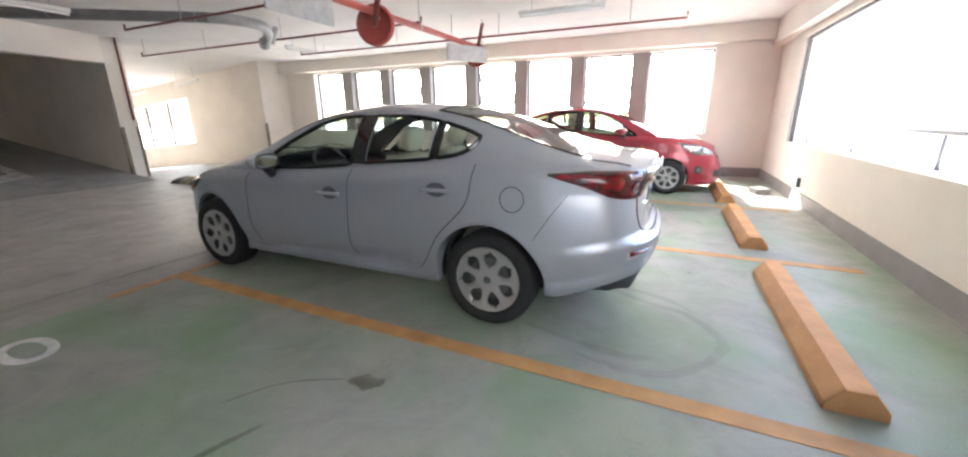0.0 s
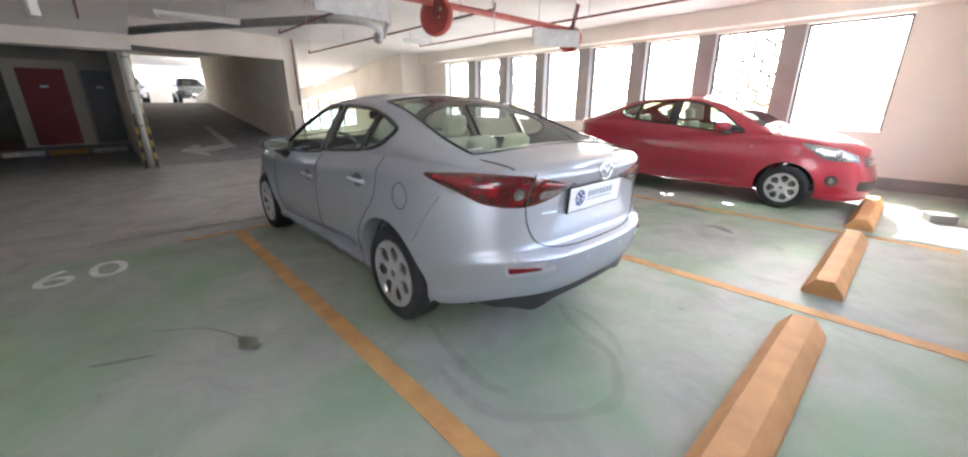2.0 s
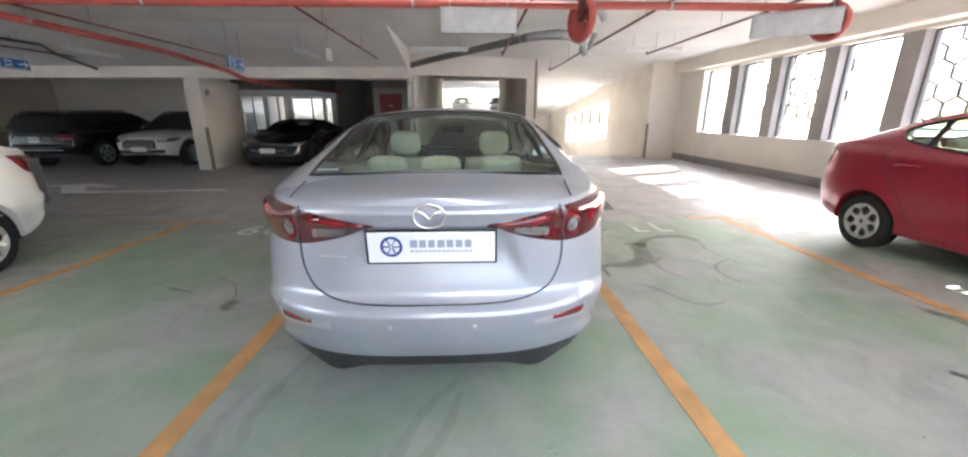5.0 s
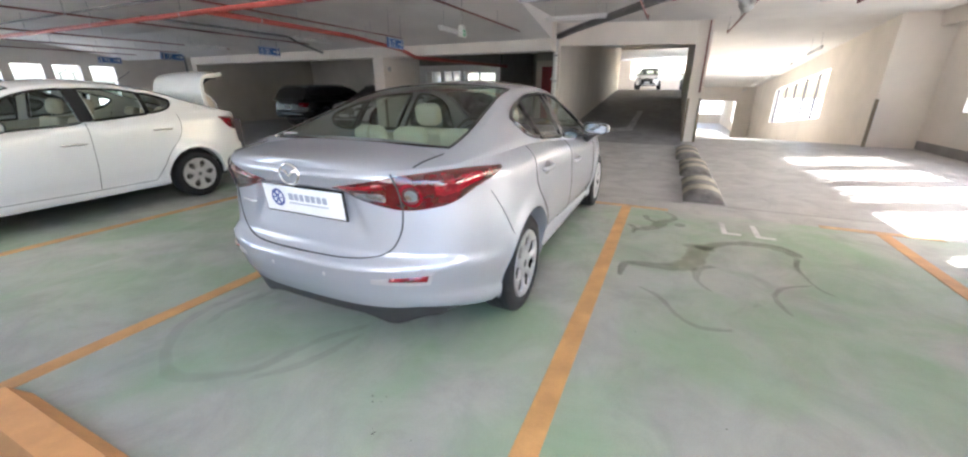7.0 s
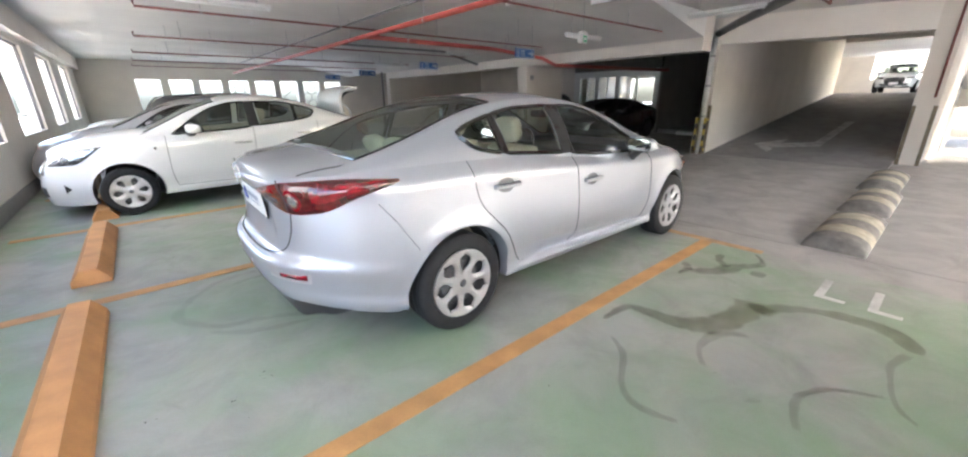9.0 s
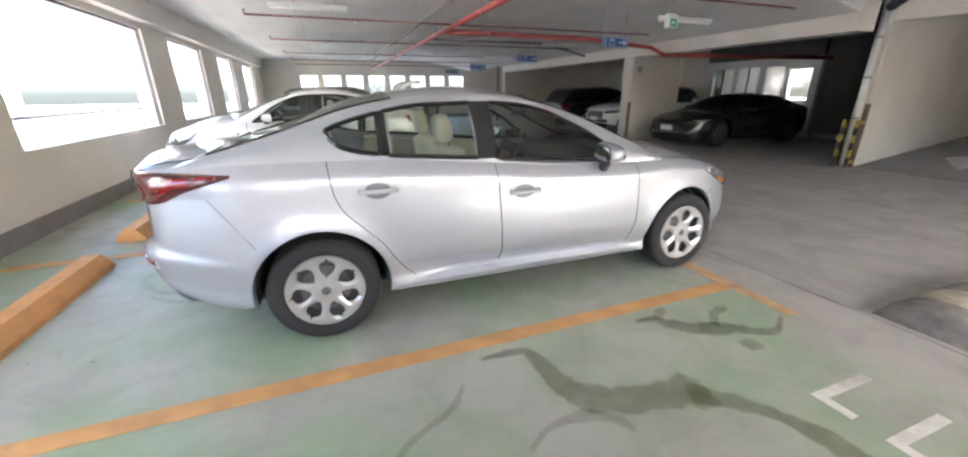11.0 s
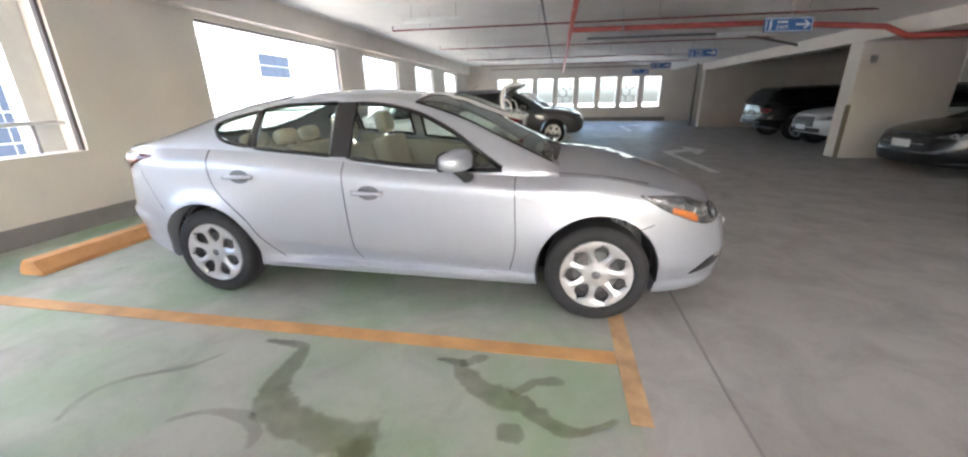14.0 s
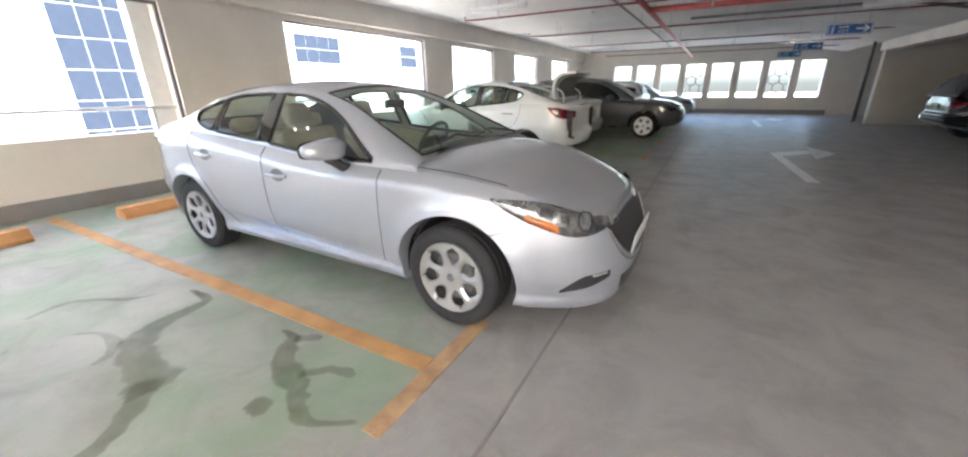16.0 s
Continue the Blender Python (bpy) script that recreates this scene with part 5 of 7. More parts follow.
part("fuel_flap", disc_on(sh, sh.arc_at_x(-0.17), 0.86, 0.075, 0.001, 1, True, 0.0028), M["seam"], car)
gr = part("grille", ring_patch(sh, sh.length - sh.arc_at_y(0.46, "front"), sh.length + sh.arc_at_y(0.46, "front"), curve_of([(0, 0.60), (0.2, 0.43), (0.5, 0.40), (0.8, 0.43), (1, 0.60)]), curve_of([(0, 0.625), (0.2, 0.635), (0.5, 0.64), (0.8, 0.635), (1, 0.625)]), 0.004, 40, 5), M["black_plastic"], car, "black shield-shaped grille", True)
part("grille_trim", surface_line(sh, [(sh.arc_at_y(abs(y), "front") * (1 if y >= 0 else -1), z) for y, z in smooth_points([(-0.47, 0.61), (-0.40, 0.47), (-0.28, 0.40), (0, 0.385), (0.28, 0.40), (0.40, 0.47), (0.47, 0.61)])], 0.010, 1, 0.8, 8, 0.006), M["chrome"], gr)
part("air_intake", ring_patch(sh, sh.length - sh.arc_at_y(0.40, "front"), sh.length + sh.arc_at_y(0.40, "front"), lambda t: 0.235, lambda t: 0.33, 0.003, 30, 3), M["black_plastic"], car, "", True)
front_plate = sh.at(0, 0.47, 0.02)
plate(car, pose(front_plate.x, 0, front_plate.z, 0, 8, 0), 0.52, 0.115)
# boot lid recess, dealer plate, emblem and badges
rear_mid = sh.arc_at_y(0.0, "rear")
pp = sh.at(rear_mid, 0.855, 0.014)
dp = plate(car, pose(pp.x, 0, pp.z, 0, 5, 180), 0.525, 0.135, "dealer_plate", "white dealer plate with blue round mark and grey bars")
part("plate_frame", box(bmesh.new(), -0.008, 0.002, -0.272, 0.272, -0.076, 0.076, 0.004), M["gloss_black"], dp)
bm = bmesh.new()
tube(bm, [Vector((0.007, -0.165 + 0.040 * math.cos(t), 0.005 + 0.040 * math.sin(t))) for t in np.linspace(0, 2 * math.pi, 25)[:-1]], 0.006, 6, closed=True, flat=0.3)
for k in range(6):
    a = math.pi * k / 3
    tube(bm, [(0.0068, -0.165 + 0.006 * math.cos(a), 0.005 + 0.006 * math.sin(a)), (0.0068, -0.165 + 0.034 * math.cos(a), 0.005 + 0.034 * math.sin(a))], 0.007, 6, flat=0.4)
part("round_mark", bm, M["plate_blue"], dp)
bm = bmesh.new()
for k, wd in enumerate((0.030, 0.028, 0.026, 0.030, 0.028, 0.028, 0.028)):
    y0 = -0.088 + 0.0375 * k
    box(bm, 0.0062, 0.0072, y0, y0 + wd, 0.0, 0.034)
part("print_bar", bm, M["plate_grey"], dp)
bm = bmesh.new()
for k in range(14):
    y0 = -0.088 + 0.0187 * k
    box(bm, 0.0062, 0.0072, y0, y0 + 0.013, -0.020, -0.012)
part("print_bar", bm, M["plate_grey"], dp)
part("print_bar", boxed(0.0062, 0.0074, -0.12, 0.06, -0.062, -0.052), M["plate_white"], dp)
emb = sh.at(rear_mid, 1.0, 0.006)
bm = bmesh.new()
tube(bm, [Vector((emb.x, 0.062 * math.cos(t), emb.z + 0.048 * math.sin(t))) for t in np.linspace(0, 2 * math.pi, 33)[:-1]], 0.006, 8, closed=True)
tube(bm, [(emb.x, -0.05, emb.z + 0.02), (emb.x, -0.02, emb.z + 0.012), (emb.x, 0.0, emb.z - 0.012), (emb.x, 0.02, emb.z + 0.012), (emb.x, 0.05, emb.z + 0.02)], 0.006, 8)
part("emblem", bm, M["chrome"], car, "chrome oval emblem", True)
for y in (0.43,):
    P = [sh.at(sh.arc_at_y(y + d, "rear"), 0.815, 0.004) for d in np.linspace(-0.06, 0.06, 7)]
    part("badge", tube(bmesh.new(), P, 0.009, 6, flat=0.5), M["chrome"], car)
# skirt lip that hangs below the bumper
bm = bmesh.new()
rr = []
A0 = sh.arc_at_x(-0.60)
A1 = sh.length - A0
for i in range(71):
    a = A0 + (A1 - A0) * i / 70
    p = sh.point(a, 0.0)
    d = Vector((-0.25 - p.x, -0.5 * p.y, 0)).normalized()
    f = min(1.0, (a - A0) / 0.22, (A1 - a) / 0.22)
    low = p.z - f * (0.075 + 0.045 * math.exp(-((abs(p.y) - 0.48) / 0.11) ** 2))
    rr.append([p + d * 0.006 + Vector((0, 0, 0.012)), p + d * 0.012 - Vector((0, 0, 0.02 * f)), Vector((p.x + d.x * 0.045, p.y + d.y * 0.045, low)), Vector((p.x + d.x * 0.26, p.y + d.y * 0.26, low + 0.02)), Vector((p.x + d.x * 0.36, p.y + d.y * 0.36, 0.30))])
grid_faces(bm, rr)
bmesh.ops.recalc_face_normals(bm, faces=bm.faces)
part("lower_lip", bm, M["black_plastic"], car, "", True)
# dark scuttle panel at the screen's foot
bm = bmesh.new()
rr = []
for x in np.linspace(2.29, 2.415, 5):
    yb, zb = sh.waist_y(x)
    zc = max(sh.hood(x), zb)
    rr.append([Vector((x + 0.05 * (1 - q * q), yb * 0.90 * q, zb + (zc - zb) * (1 - abs(q * 0.90) ** 2.6) + 0.006)) for q in np.linspace(-1, 1, 25)])
grid_faces(bm, rr)
bmesh.ops.recalc_face_normals(bm, faces=bm.faces)
part("scuttle", bm, M["black_plastic"], car, "", True)
# small print in the corner of the rear window
bm = bmesh.new()
for k in range(5):
    y = 0.585 - 0.022 * k
    q = y / sh.rail(-0.44)
    p = sh.cabin(-0.44, 2 - q)
    box(bm, p.x - 0.012, p.x + 0.004, y, y + 0.016, p.z + 0.004, p.z + 0.009)
part("window_sticker", bm, M["plate_white"], car, "row of small white bars of print")
# wipers at the screen's foot
bm = bmesh.new()
for y0, y1 in ((0.55, -0.05), (0.02, -0.50)):
    tube(bm, [(2.44, y0, sh.hood(2.44) + 0.015), (2.36, (y0 + y1) / 2, 1.06), (2.40, y1, 1.03)], 0.009, 6)
part("wiper", bm, M["black_plastic"], car)


# ---- the other cars ----
def front_lamps(car, sh, tip_x, inner_y, tip_z, lows, highs, lens="clear_lens"):
    for s in (1, -1):
        h0, h1 = sh.arc_at_y(inner_y, "front"), sh.arc_at_x(tip_x)
        lo, hi = curve_of([(0, lows[0]), (0.5, lows[1]), (1, tip_z - 0.008)]), curve_of([(0, highs[0]), (0.5, highs[1]), (1, tip_z + 0.008)])
        hl = part("head_lamp", ring_patch(sh, h0, h1, lo, hi, 0.008, 24, 5, 0.004, s), M[lens], car, "", True, 60)
        hc = h0 + (h1 - h0) * 0.4
        zc = 0.5 * (lo(0.4) + hi(0.4))
        part("lamp_bowl", disc_on(sh, hc, zc, 0.042, 0.017, s), M["lamp_dark"], hl, "", True)
        part("lamp_ring", disc_on(sh, hc, zc, 0.045, 0.017, s, True, 0.005), M["chrome"], hl)


def front_grille(car, sh, y, z0, z1, slats=3, mat="black_plastic", plate_z=None):
    g = part("grille", ring_patch(sh, sh.length - sh.arc_at_y(y, "front"), sh.length + sh.arc_at_y(y, "front"), lambda t: z0, lambda t: z1, 0.005, 30, 4), M[mat], car, "", True)
    for k in range(slats):
        z = z0 + (z1 - z0) * (k + 0.7) / (slats + 0.4)
        part("grille_bar", surface_line(sh, [(-sh.arc_at_y(y * 0.9, "front"), z), (sh.arc_at_y(y * 0.9, "front"), z)], 0.007, 1, 0.8, 6, 0.012), M["chrome"], g)
    if plate_z:
        p = sh.at(0, plate_z, 0.025)
        plate(car, pose(p.x, 0, p.z, 0, 5, 0), 0.40, 0.13, "number_plate", "white number plate with dark bars of print")


def plate_bars(parent):
    bm = bmesh.new()
    for k in range(5):
        box(bm, 0.0062, 0.0072, -0.15 + 0.06 * k, -0.11 + 0.06 * k, -0.03, 0.03)
    part("print_bar", bm, M["plate_grey"], parent)


def tail_lamps(car, sh, tip_x, inner_y, tip_z, corner, mid, inner):
    for s in (1, -1):
        lamp, a0, a1, lo, hi = tail_lamp(car, sh, None, s, tip_x, inner_y, tip_z, corner, mid, inner)
        lamp_insert(lamp, sh, a0, a1, 0.55, 0.75, 0.2, 0.5, lo, hi, "clear_lens", s, "reversing_lens")


# red saloon, nose to the wall
RED = scaled(0.944, 0.932, 1.035, r=0.285, ra=0.335, floor=0.22, rim=0.68, spokes=7, tyre=0.18, slots=0.85, nf=3.2,
             waist=[(-0.91, 1.06), (-0.66, 1.085), (-0.28, 1.09), (0.28, 1.075), (0.94, 1.03), (1.94, 0.975), (2.45, 0.95), (2.83, 0.88), (3.1, 0.80), (3.4, 0.68)],
             hood=[(2.1, 1.06), (2.63, 1.01), (2.96, 0.93), (3.2, 0.83), (3.4, 0.68)])
red, rsh, rdoors = build_car("red_sedan", pose(-2.42, 8.68, 0, 0, 0, 0), "bright red four-door saloon parked nose to the wall", ready(RED), "red_paint", "tint_green", "tint_green", "beige_trim")
front_lamps(red, rsh, 2.66, 0.50, 0.865, (0.66, 0.67), (0.74, 0.83))
front_grille(red, rsh, 0.42, 0.60, 0.70, 3)
part("air_intake", ring_patch(rsh, rsh.length - rsh.arc_at_y(0.5, "front"), rsh.length + rsh.arc_at_y(0.5, "front"), lambda t: 0.30, lambda t: 0.42, 0.004, 26, 3), M["black_plastic"], red, "", True)
for s in (1, -1):
    a = rsh.arc_at_y(0.66, "front")
    part("fog_recess", disc_on(rsh, a, 0.42, 0.07, 0.004, s), M["black_plastic"], red, "", True)
    part("fog_lamp", disc_on(rsh, a, 0.42, 0.035, 0.012, s), M["clear_lens"], red, "", True)
    part("side_repeater", disc_on(rsh, rsh.arc_at_x(2.12), 0.80, 0.018, 0.004, s), M["amber"], red, "", True)
tail_lamps(red, rsh, -0.55, 0.42, 1.0, (0.80, 0.99), (0.80, 0.97), (0.85, 0.95))

# white saloon, nose to the wall
WHITE = scaled(0.945, 0.945, 1.03, r=0.30, ra=0.365, floor=0.22, spokes=6, tyre=0.185, slots=0.62, deck_to=None, shelf=1, nf=3.2, handle_paint="chrome",
               waist=[(-0.92, 1.05), (-0.66, 1.08), (-0.28, 1.085), (0.28, 1.075), (0.94, 1.04), (1.97, 0.985), (2.45, 0.96), (2.87, 0.88), (3.15, 0.80), (3.44, 0.69)],
               hood=[(2.1, 1.06), (2.67, 1.01), (3.0, 0.93), (3.25, 0.83), (3.44, 0.69)])
wsedan, wsh, wdoors = build_car("white_sedan", pose(-1.86, -1.46, 0, 0, 0, 0), "white four-door saloon parked nose to the wall", ready(WHITE), "white_car", "tint_mid", "tint_green", "beige_trim")
front_lamps(wsedan, wsh, 2.72, 0.48, 0.875, (0.66, 0.67), (0.76, 0.83))
front_grille(wsedan, wsh, 0.42, 0.55, 0.70, 3, "chrome")
part("air_intake", ring_patch(wsh, wsh.length - wsh.arc_at_y(0.42, "front"), wsh.length + wsh.arc_at_y(0.42, "front"), lambda t: 0.28, lambda t: 0.40, 0.004, 26, 3), M["black_plastic"], wsedan, "", True)
for s in (1, -1):
    a = wsh.arc_at_y(0.60, "front")
    part("fog_recess", ring_patch(wsh, a, wsh.arc_at_x(3.10), curve_of([(0, 0.33), (1, 0.37)]), curve_of([(0, 0.44), (1, 0.385)]), 0.004, 14, 3, 0, s), M["black_plastic"], wsedan, "", True)
    part("side_repeater", disc_on(wsh, wsh.arc_at_x(2.2), 0.82, 0.016, 0.004, s), M["clear_lens"], wsedan, "", True)
tail_lamps(wsedan, wsh, -0.42, 0.48, 1.02, (0.86, 1.015), (0.83, 0.98), (0.86, 0.95))
bm = tube(bmesh.new(), [(0.35, 0, 1.42), (0.10, 0, 1.60)], 0.004, 6)
part("aerial", bm, M["black_plastic"], wsedan)

# its boot lid stands open
bm = bmesh.new()
rr = []
for x, z, wd in smooth_points([(-0.43, 1.14, 0.56), (-0.40, 1.28, 0.57), (-0.41, 1.42, 0.56), (-0.46, 1.53, 0.54), (-0.58, 1.59, 0.52), (-0.78, 1.61, 0.50)], 4):
    rr.append([Vector((x + 0.03 * (1 - q * q), wd * q, z + 0.02 * (1 - q * q))) for q in np.linspace(-1, 1, 15)])
grid_faces(bm, rr)
bmesh.ops.solidify(bm, geom=list(bm.faces), thickness=0.05)
lid = part("boot_lid", bm, M["white_car"], wsedan, "raised boot lid with a dark inner lining", True, 50)
rr = []
for x, z, wd in smooth_points([(-0.49, 1.20, 0.48), (-0.468, 1.30, 0.48), (-0.475, 1.40, 0.47), (-0.52, 1.48, 0.45), (-0.62, 1.535, 0.43), (-0.74, 1.55, 0.40)], 4):
    rr.append([Vector((x - 0.012, wd * q, z - 0.02)) for q in np.linspace(-1, 1, 11)])
bm = bmesh.new()
grid_faces(bm, rr)
bmesh.ops.solidify(bm, geom=list(bm.faces), thickness=0.01)
part("lid_lining", bm, M["dark_trim"], lid, "", True, 50)
for s in (1, -1):
    part("hinge_arm", tube(bmesh.new(), [Vector(p) for p in smooth_points([(-0.42, s * 0.50, 0.92), (-0.58, s * 0.51, 1.05), (-0.60, s * 0.51, 1.18), (-0.55, s * 0.50, 1.28), (-0.45, s * 0.49, 1.33)], 5)], 0.014, 8), M["white_car"], wsedan, "", True)
part("boot_floor", boxed(-0.84, -0.40, -0.62, 0.62, 0.50, 0.53), M["dark_trim"], wsedan)
part("boot_back", boxed(-0.42, -0.40, -0.66, 0.66, 0.52, 0.99), M["dark_trim"], wsedan)
for s in (1, -1):
    part("boot_side", boxed(-0.82, -0.40, s * 0.64, s * 0.66, 0.52, 0.97), M["dark_trim"], wsedan)
P = [wsh.point(a, 1.0) for a in np.linspace(wsh.arc_at_x(-0.42), wsh.length - wsh.arc_at_x(-0.42), 50)]
rr = [[p, Vector((p.x + 0.10 * (1 if p.x < -0.75 else 0.2), p.y * 0.84, p.z + 0.004)), Vector((p.x + 0.12 * (1 if p.x < -0.75 else 0.2), p.y * 0.82, p.z - 0.05))] for p in P]
bm = bmesh.new()
grid_faces(bm, rr)
bmesh.ops.recalc_face_normals(bm, faces=bm.faces)
part("boot_rim", bm, M["white_car"], wsedan, "", True, 50)
part("boot_bag", box(bmesh.new(), -0.80, -0.55, 0.15, 0.50, 0.53, 1.02, 0.05), M["dark_trim"], wsedan, "", True, 60)

# pale saloon beyond it
OPEN = scaled(0.95, 0.94, 1.0, r=0.30, ra=0.36, floor=0.22)
ocar, osh, _ = build_car("pale_sedan", pose(-1.5, -3.85, 0, 0, 0, 0), "pale silver saloon parked nose to the wall", ready(OPEN), "pale_car", "tint_mid", "tint_mid")
tail_lamps(ocar, osh, -0.45, 0.50, 0.98, (0.84, 0.99), (0.82, 0.95), (0.84, 0.92))

# dark estate-like SUV, nose to the aisle, and a white hatch beyond
def suv_numbers(kx, ky, kz, **ch):
    s = scaled(kx, ky, 1.0, r=0.36, ra=0.44, floor=0.30, nr=7.0, xk=None, nf=4.5, deck_to=None, tyre=0.235, rim=0.70, spokes=5)
    L0, L1 = s["xr"], s["xf"]
    s.update(bottom=[(L0, 0.42), (-0.5, 0.36), (0.4, 0.32), (2.4 * kx, 0.32), (3.2 * kx, 0.32), (L1, 0.36)],
             waist=[(L0, 1.08 * kz), (0, 1.10 * kz), (1.2, 1.08 * kz), (2.2 * kx, 1.05 * kz), (2.7 * kx, 1.03 * kz), (3.2 * kx, 0.98 * kz), (L1, 0.86 * kz)],
             rear=[(0, 0.08), (0.15, 0.0), (0.35, 0.0), (0.42, 0.05), (0.7, 0.06), (1, 0.09)],
             front=[(0, 0.10), (0.2, 0.02), (0.5, 0.0), (0.8, 0.02), (1, 0.08)],
             hood=[(2.0 * kx, 1.14 * kz), (2.7 * kx, 1.10 * kz), (3.2 * kx, 1.03 * kz), (L1, 0.88 * kz)],
             roof=[(L0 + 0.08, 1.10 * kz), (L0 + 0.16, 1.25 * kz), (L0 + 0.30, 1.50 * kz), (L0 + 0.42, 1.62 * kz), (0.2, 1.68 * kz), (1.0, 1.70 * kz), (1.45 * kx, 1.64 * kz), (1.9 * kx, 1.42 * kz), (2.4 * kx, 1.10 * kz)],
             rail=[(L0 + 0.08, 0.74 * ky), (L0 + 0.4, 0.64 * ky), (0.5, 0.63 * ky), (1.4, 0.63 * ky), (2.0, 0.70 * ky), (2.4 * kx, 0.76 * ky)],
             cabin=(L0 + 0.08, 2.4 * kx), screens=[(L0 + 0.12, L0 + 0.33, 0.9), (1.40 * kx, 2.34 * kx, 0.93)], hood_from=2.25 * kx,
             windows=[(L0 + 0.35, 0.05, [(L0 + 0.3, 1.2 * kz), (0.1, 1.15 * kz)], [(L0 + 0.3, 1.38 * kz), (0.1, 1.53 * kz)]),
                      (0.10, 0.95, [(0.1, 1.15 * kz), (1.0, 1.14 * kz)], [(0.1, 1.53 * kz), (1.0, 1.56 * kz)]),
                      (1.02, 1.98 * kx, [(1.0, 1.14 * kz), (2.0 * kx, 1.09 * kz)], [(1.0, 1.56 * kz), (1.4 * kx, 1.50 * kz), (1.75 * kx, 1.33 * kz), (2.0 * kx, 1.12 * kz)])],
             door_cuts=dict(front=2.08 * kx, mid=[(0.3, 1.05), (1.3, 0.98)], rear=[(0.3, 0.5), (0.7, 0.40), (0.9, 0.22), (1.2, 0.08)], low=0.42),
             handles=[(1, 0.30, 0.97 * kz), (0, 1.2, 0.95 * kz)], mirror=(1.78 * kx, 1.15 * kz), seat_z=0.80, track=0.80 * ky)
    s.update(ch)
    return s


def suv_fittings(car, sh, kz, facing):
    if facing == "front":
        front_lamps(car, sh, sh.xf - 0.55, 0.48, 0.90 * kz, (0.76 * kz, 0.77 * kz), (0.85 * kz, 0.89 * kz))
        front_grille(car, sh, 0.44, 0.58 * kz, 0.84 * kz, 4, plate_z=0.52)
        part("air_intake", ring_patch(sh, sh.length - sh.arc_at_y(0.62, "front"), sh.length + sh.arc_at_y(0.62, "front"), lambda t: 0.40, lambda t: 0.50, 0.004, 26, 3), M["black_plastic"], car, "", True)
    tail_lamps(car, sh, sh.xr + 0.28, 0.56, 0.98 * kz, (0.84 * kz, 1.0 * kz), (0.84 * kz, 1.0 * kz), (0.88 * kz, 0.98 * kz))
    part("bumper_bar", ring_patch(sh, sh.arc_at_y(0.7, "rear"), sh.length - sh.arc_at_y(0.7, "rear"), lambda t: 0.50, lambda t: 0.53, 0.012, 30, 2), M["chrome"], car, "", True)
    if facing != "dark tail":
        part("tail_bar", ring_patch(sh, sh.arc_at_y(0.52, "rear"), sh.length - sh.arc_at_y(0.52, "rear"), lambda t: 0.955 * kz, lambda t: 0.985 * kz, 0.012, 30, 2), M["chrome"], car, "", True)
    p = sh.at(sh.arc_at_y(0.0, "rear"), 0.86 * kz, 0.02)
    plate_bars(plate(car, pose(p.x, 0, p.z, 0, 0, 180), 0.30, 0.13))
    for s in (1, -1):
        P = [Vector((x, s * (sh.rail(x) - 0.02), sh.roof(x) - 0.02)) for x in np.linspace(sh.xr + 0.5, 1.3, 12)]
        part("roof_bar", tube(bmesh.new(), P, 0.016, 6), M["black_plastic"], car, "", True)


n1 = suv_numbers(0.98, 1.0, 0.93, r=0.34, ra=0.41)
c1, s1, _ = build_car("dark_crossover", pose(-0.55, -6.35, 0, 0, 0, 180), "dark grey crossover parked nose to the aisle", ready(n1), "dark_car", "tint_dark", "tint_mid")
suv_fittings(c1, s1, 0.93, "front")
n2 = suv_numbers(0.95, 0.98, 0.90, r=0.33, ra=0.40)
c2, s2, _ = build_car("white_hatchback", pose(-1.9, -8.8, 0, 0, 0, 0), "white hatchback parked nose to the wall, dark glass", ready(n2), "white_car", "tint_dark", "tint_mid")
suv_fittings(c2, s2, 0.90, "rear")
c3, s3, _ = build_car("pale_hatchback", pose(-0.7, -11.3, 0, 0, 0, 180), "pale silver hatchback parked nose to the aisle", ready(n2), "pale_car", "tint_dark", "tint_mid")
suv_fittings(c3, s3, 0.90, "front")

# in the recess
n4 = suv_numbers(1.04, 1.03, 0.92)
c4, s4, _ = build_car("dark_suv", pose(-10.35, -7.75, 0, 0, 0, 180), "black large SUV with a chrome bumper bar, tail to the aisle", ready(n4), "black_car", "black_glass", "black_glass")
suv_fittings(c4, s4, 0.92, "dark tail")
n5 = suv_numbers(0.89, 1.0, 0.91)
c5, s5, _ = build_car("white_suv", pose(-12.85, -5.35, 0, 0, 0, 0), "white compact SUV with a black roof, nose to the aisle", ready(n5), "white_car", "black_glass", "black_glass")
suv_fittings(c5, s5, 0.91, "front")
for o in c5.children:
    if o.name.startswith("roof") and "bar" not in o.name:
        o.data.materials[0] = M["black_car"]
BLACK = scaled(1.0, 1.03, 0.92, r=0.33, ra=0.385, spokes=5, cover="black_plastic", nf=5.0, rim=0.76, slots=1.0, lining="dark_trim")
c6, s6, _ = build_car("black_coupe", pose(-13.05, -1.85, 0, 0, 0, 0), "glossy black low coupe in the shade, nose to the aisle", ready(BLACK), "black_car", "black_glass", "tint_dark")
front_lamps(c6, s6, 3.05, 0.52, 0.70, (0.60, 0.60), (0.66, 0.70))
front_grille(c6, s6, 0.50, 0.40, 0.56, 1, plate_z=0.47)
tail_lamps(c6, s6, -0.55, 0.30, 0.92, (0.80, 0.93), (0.80, 0.92), (0.82, 0.90))

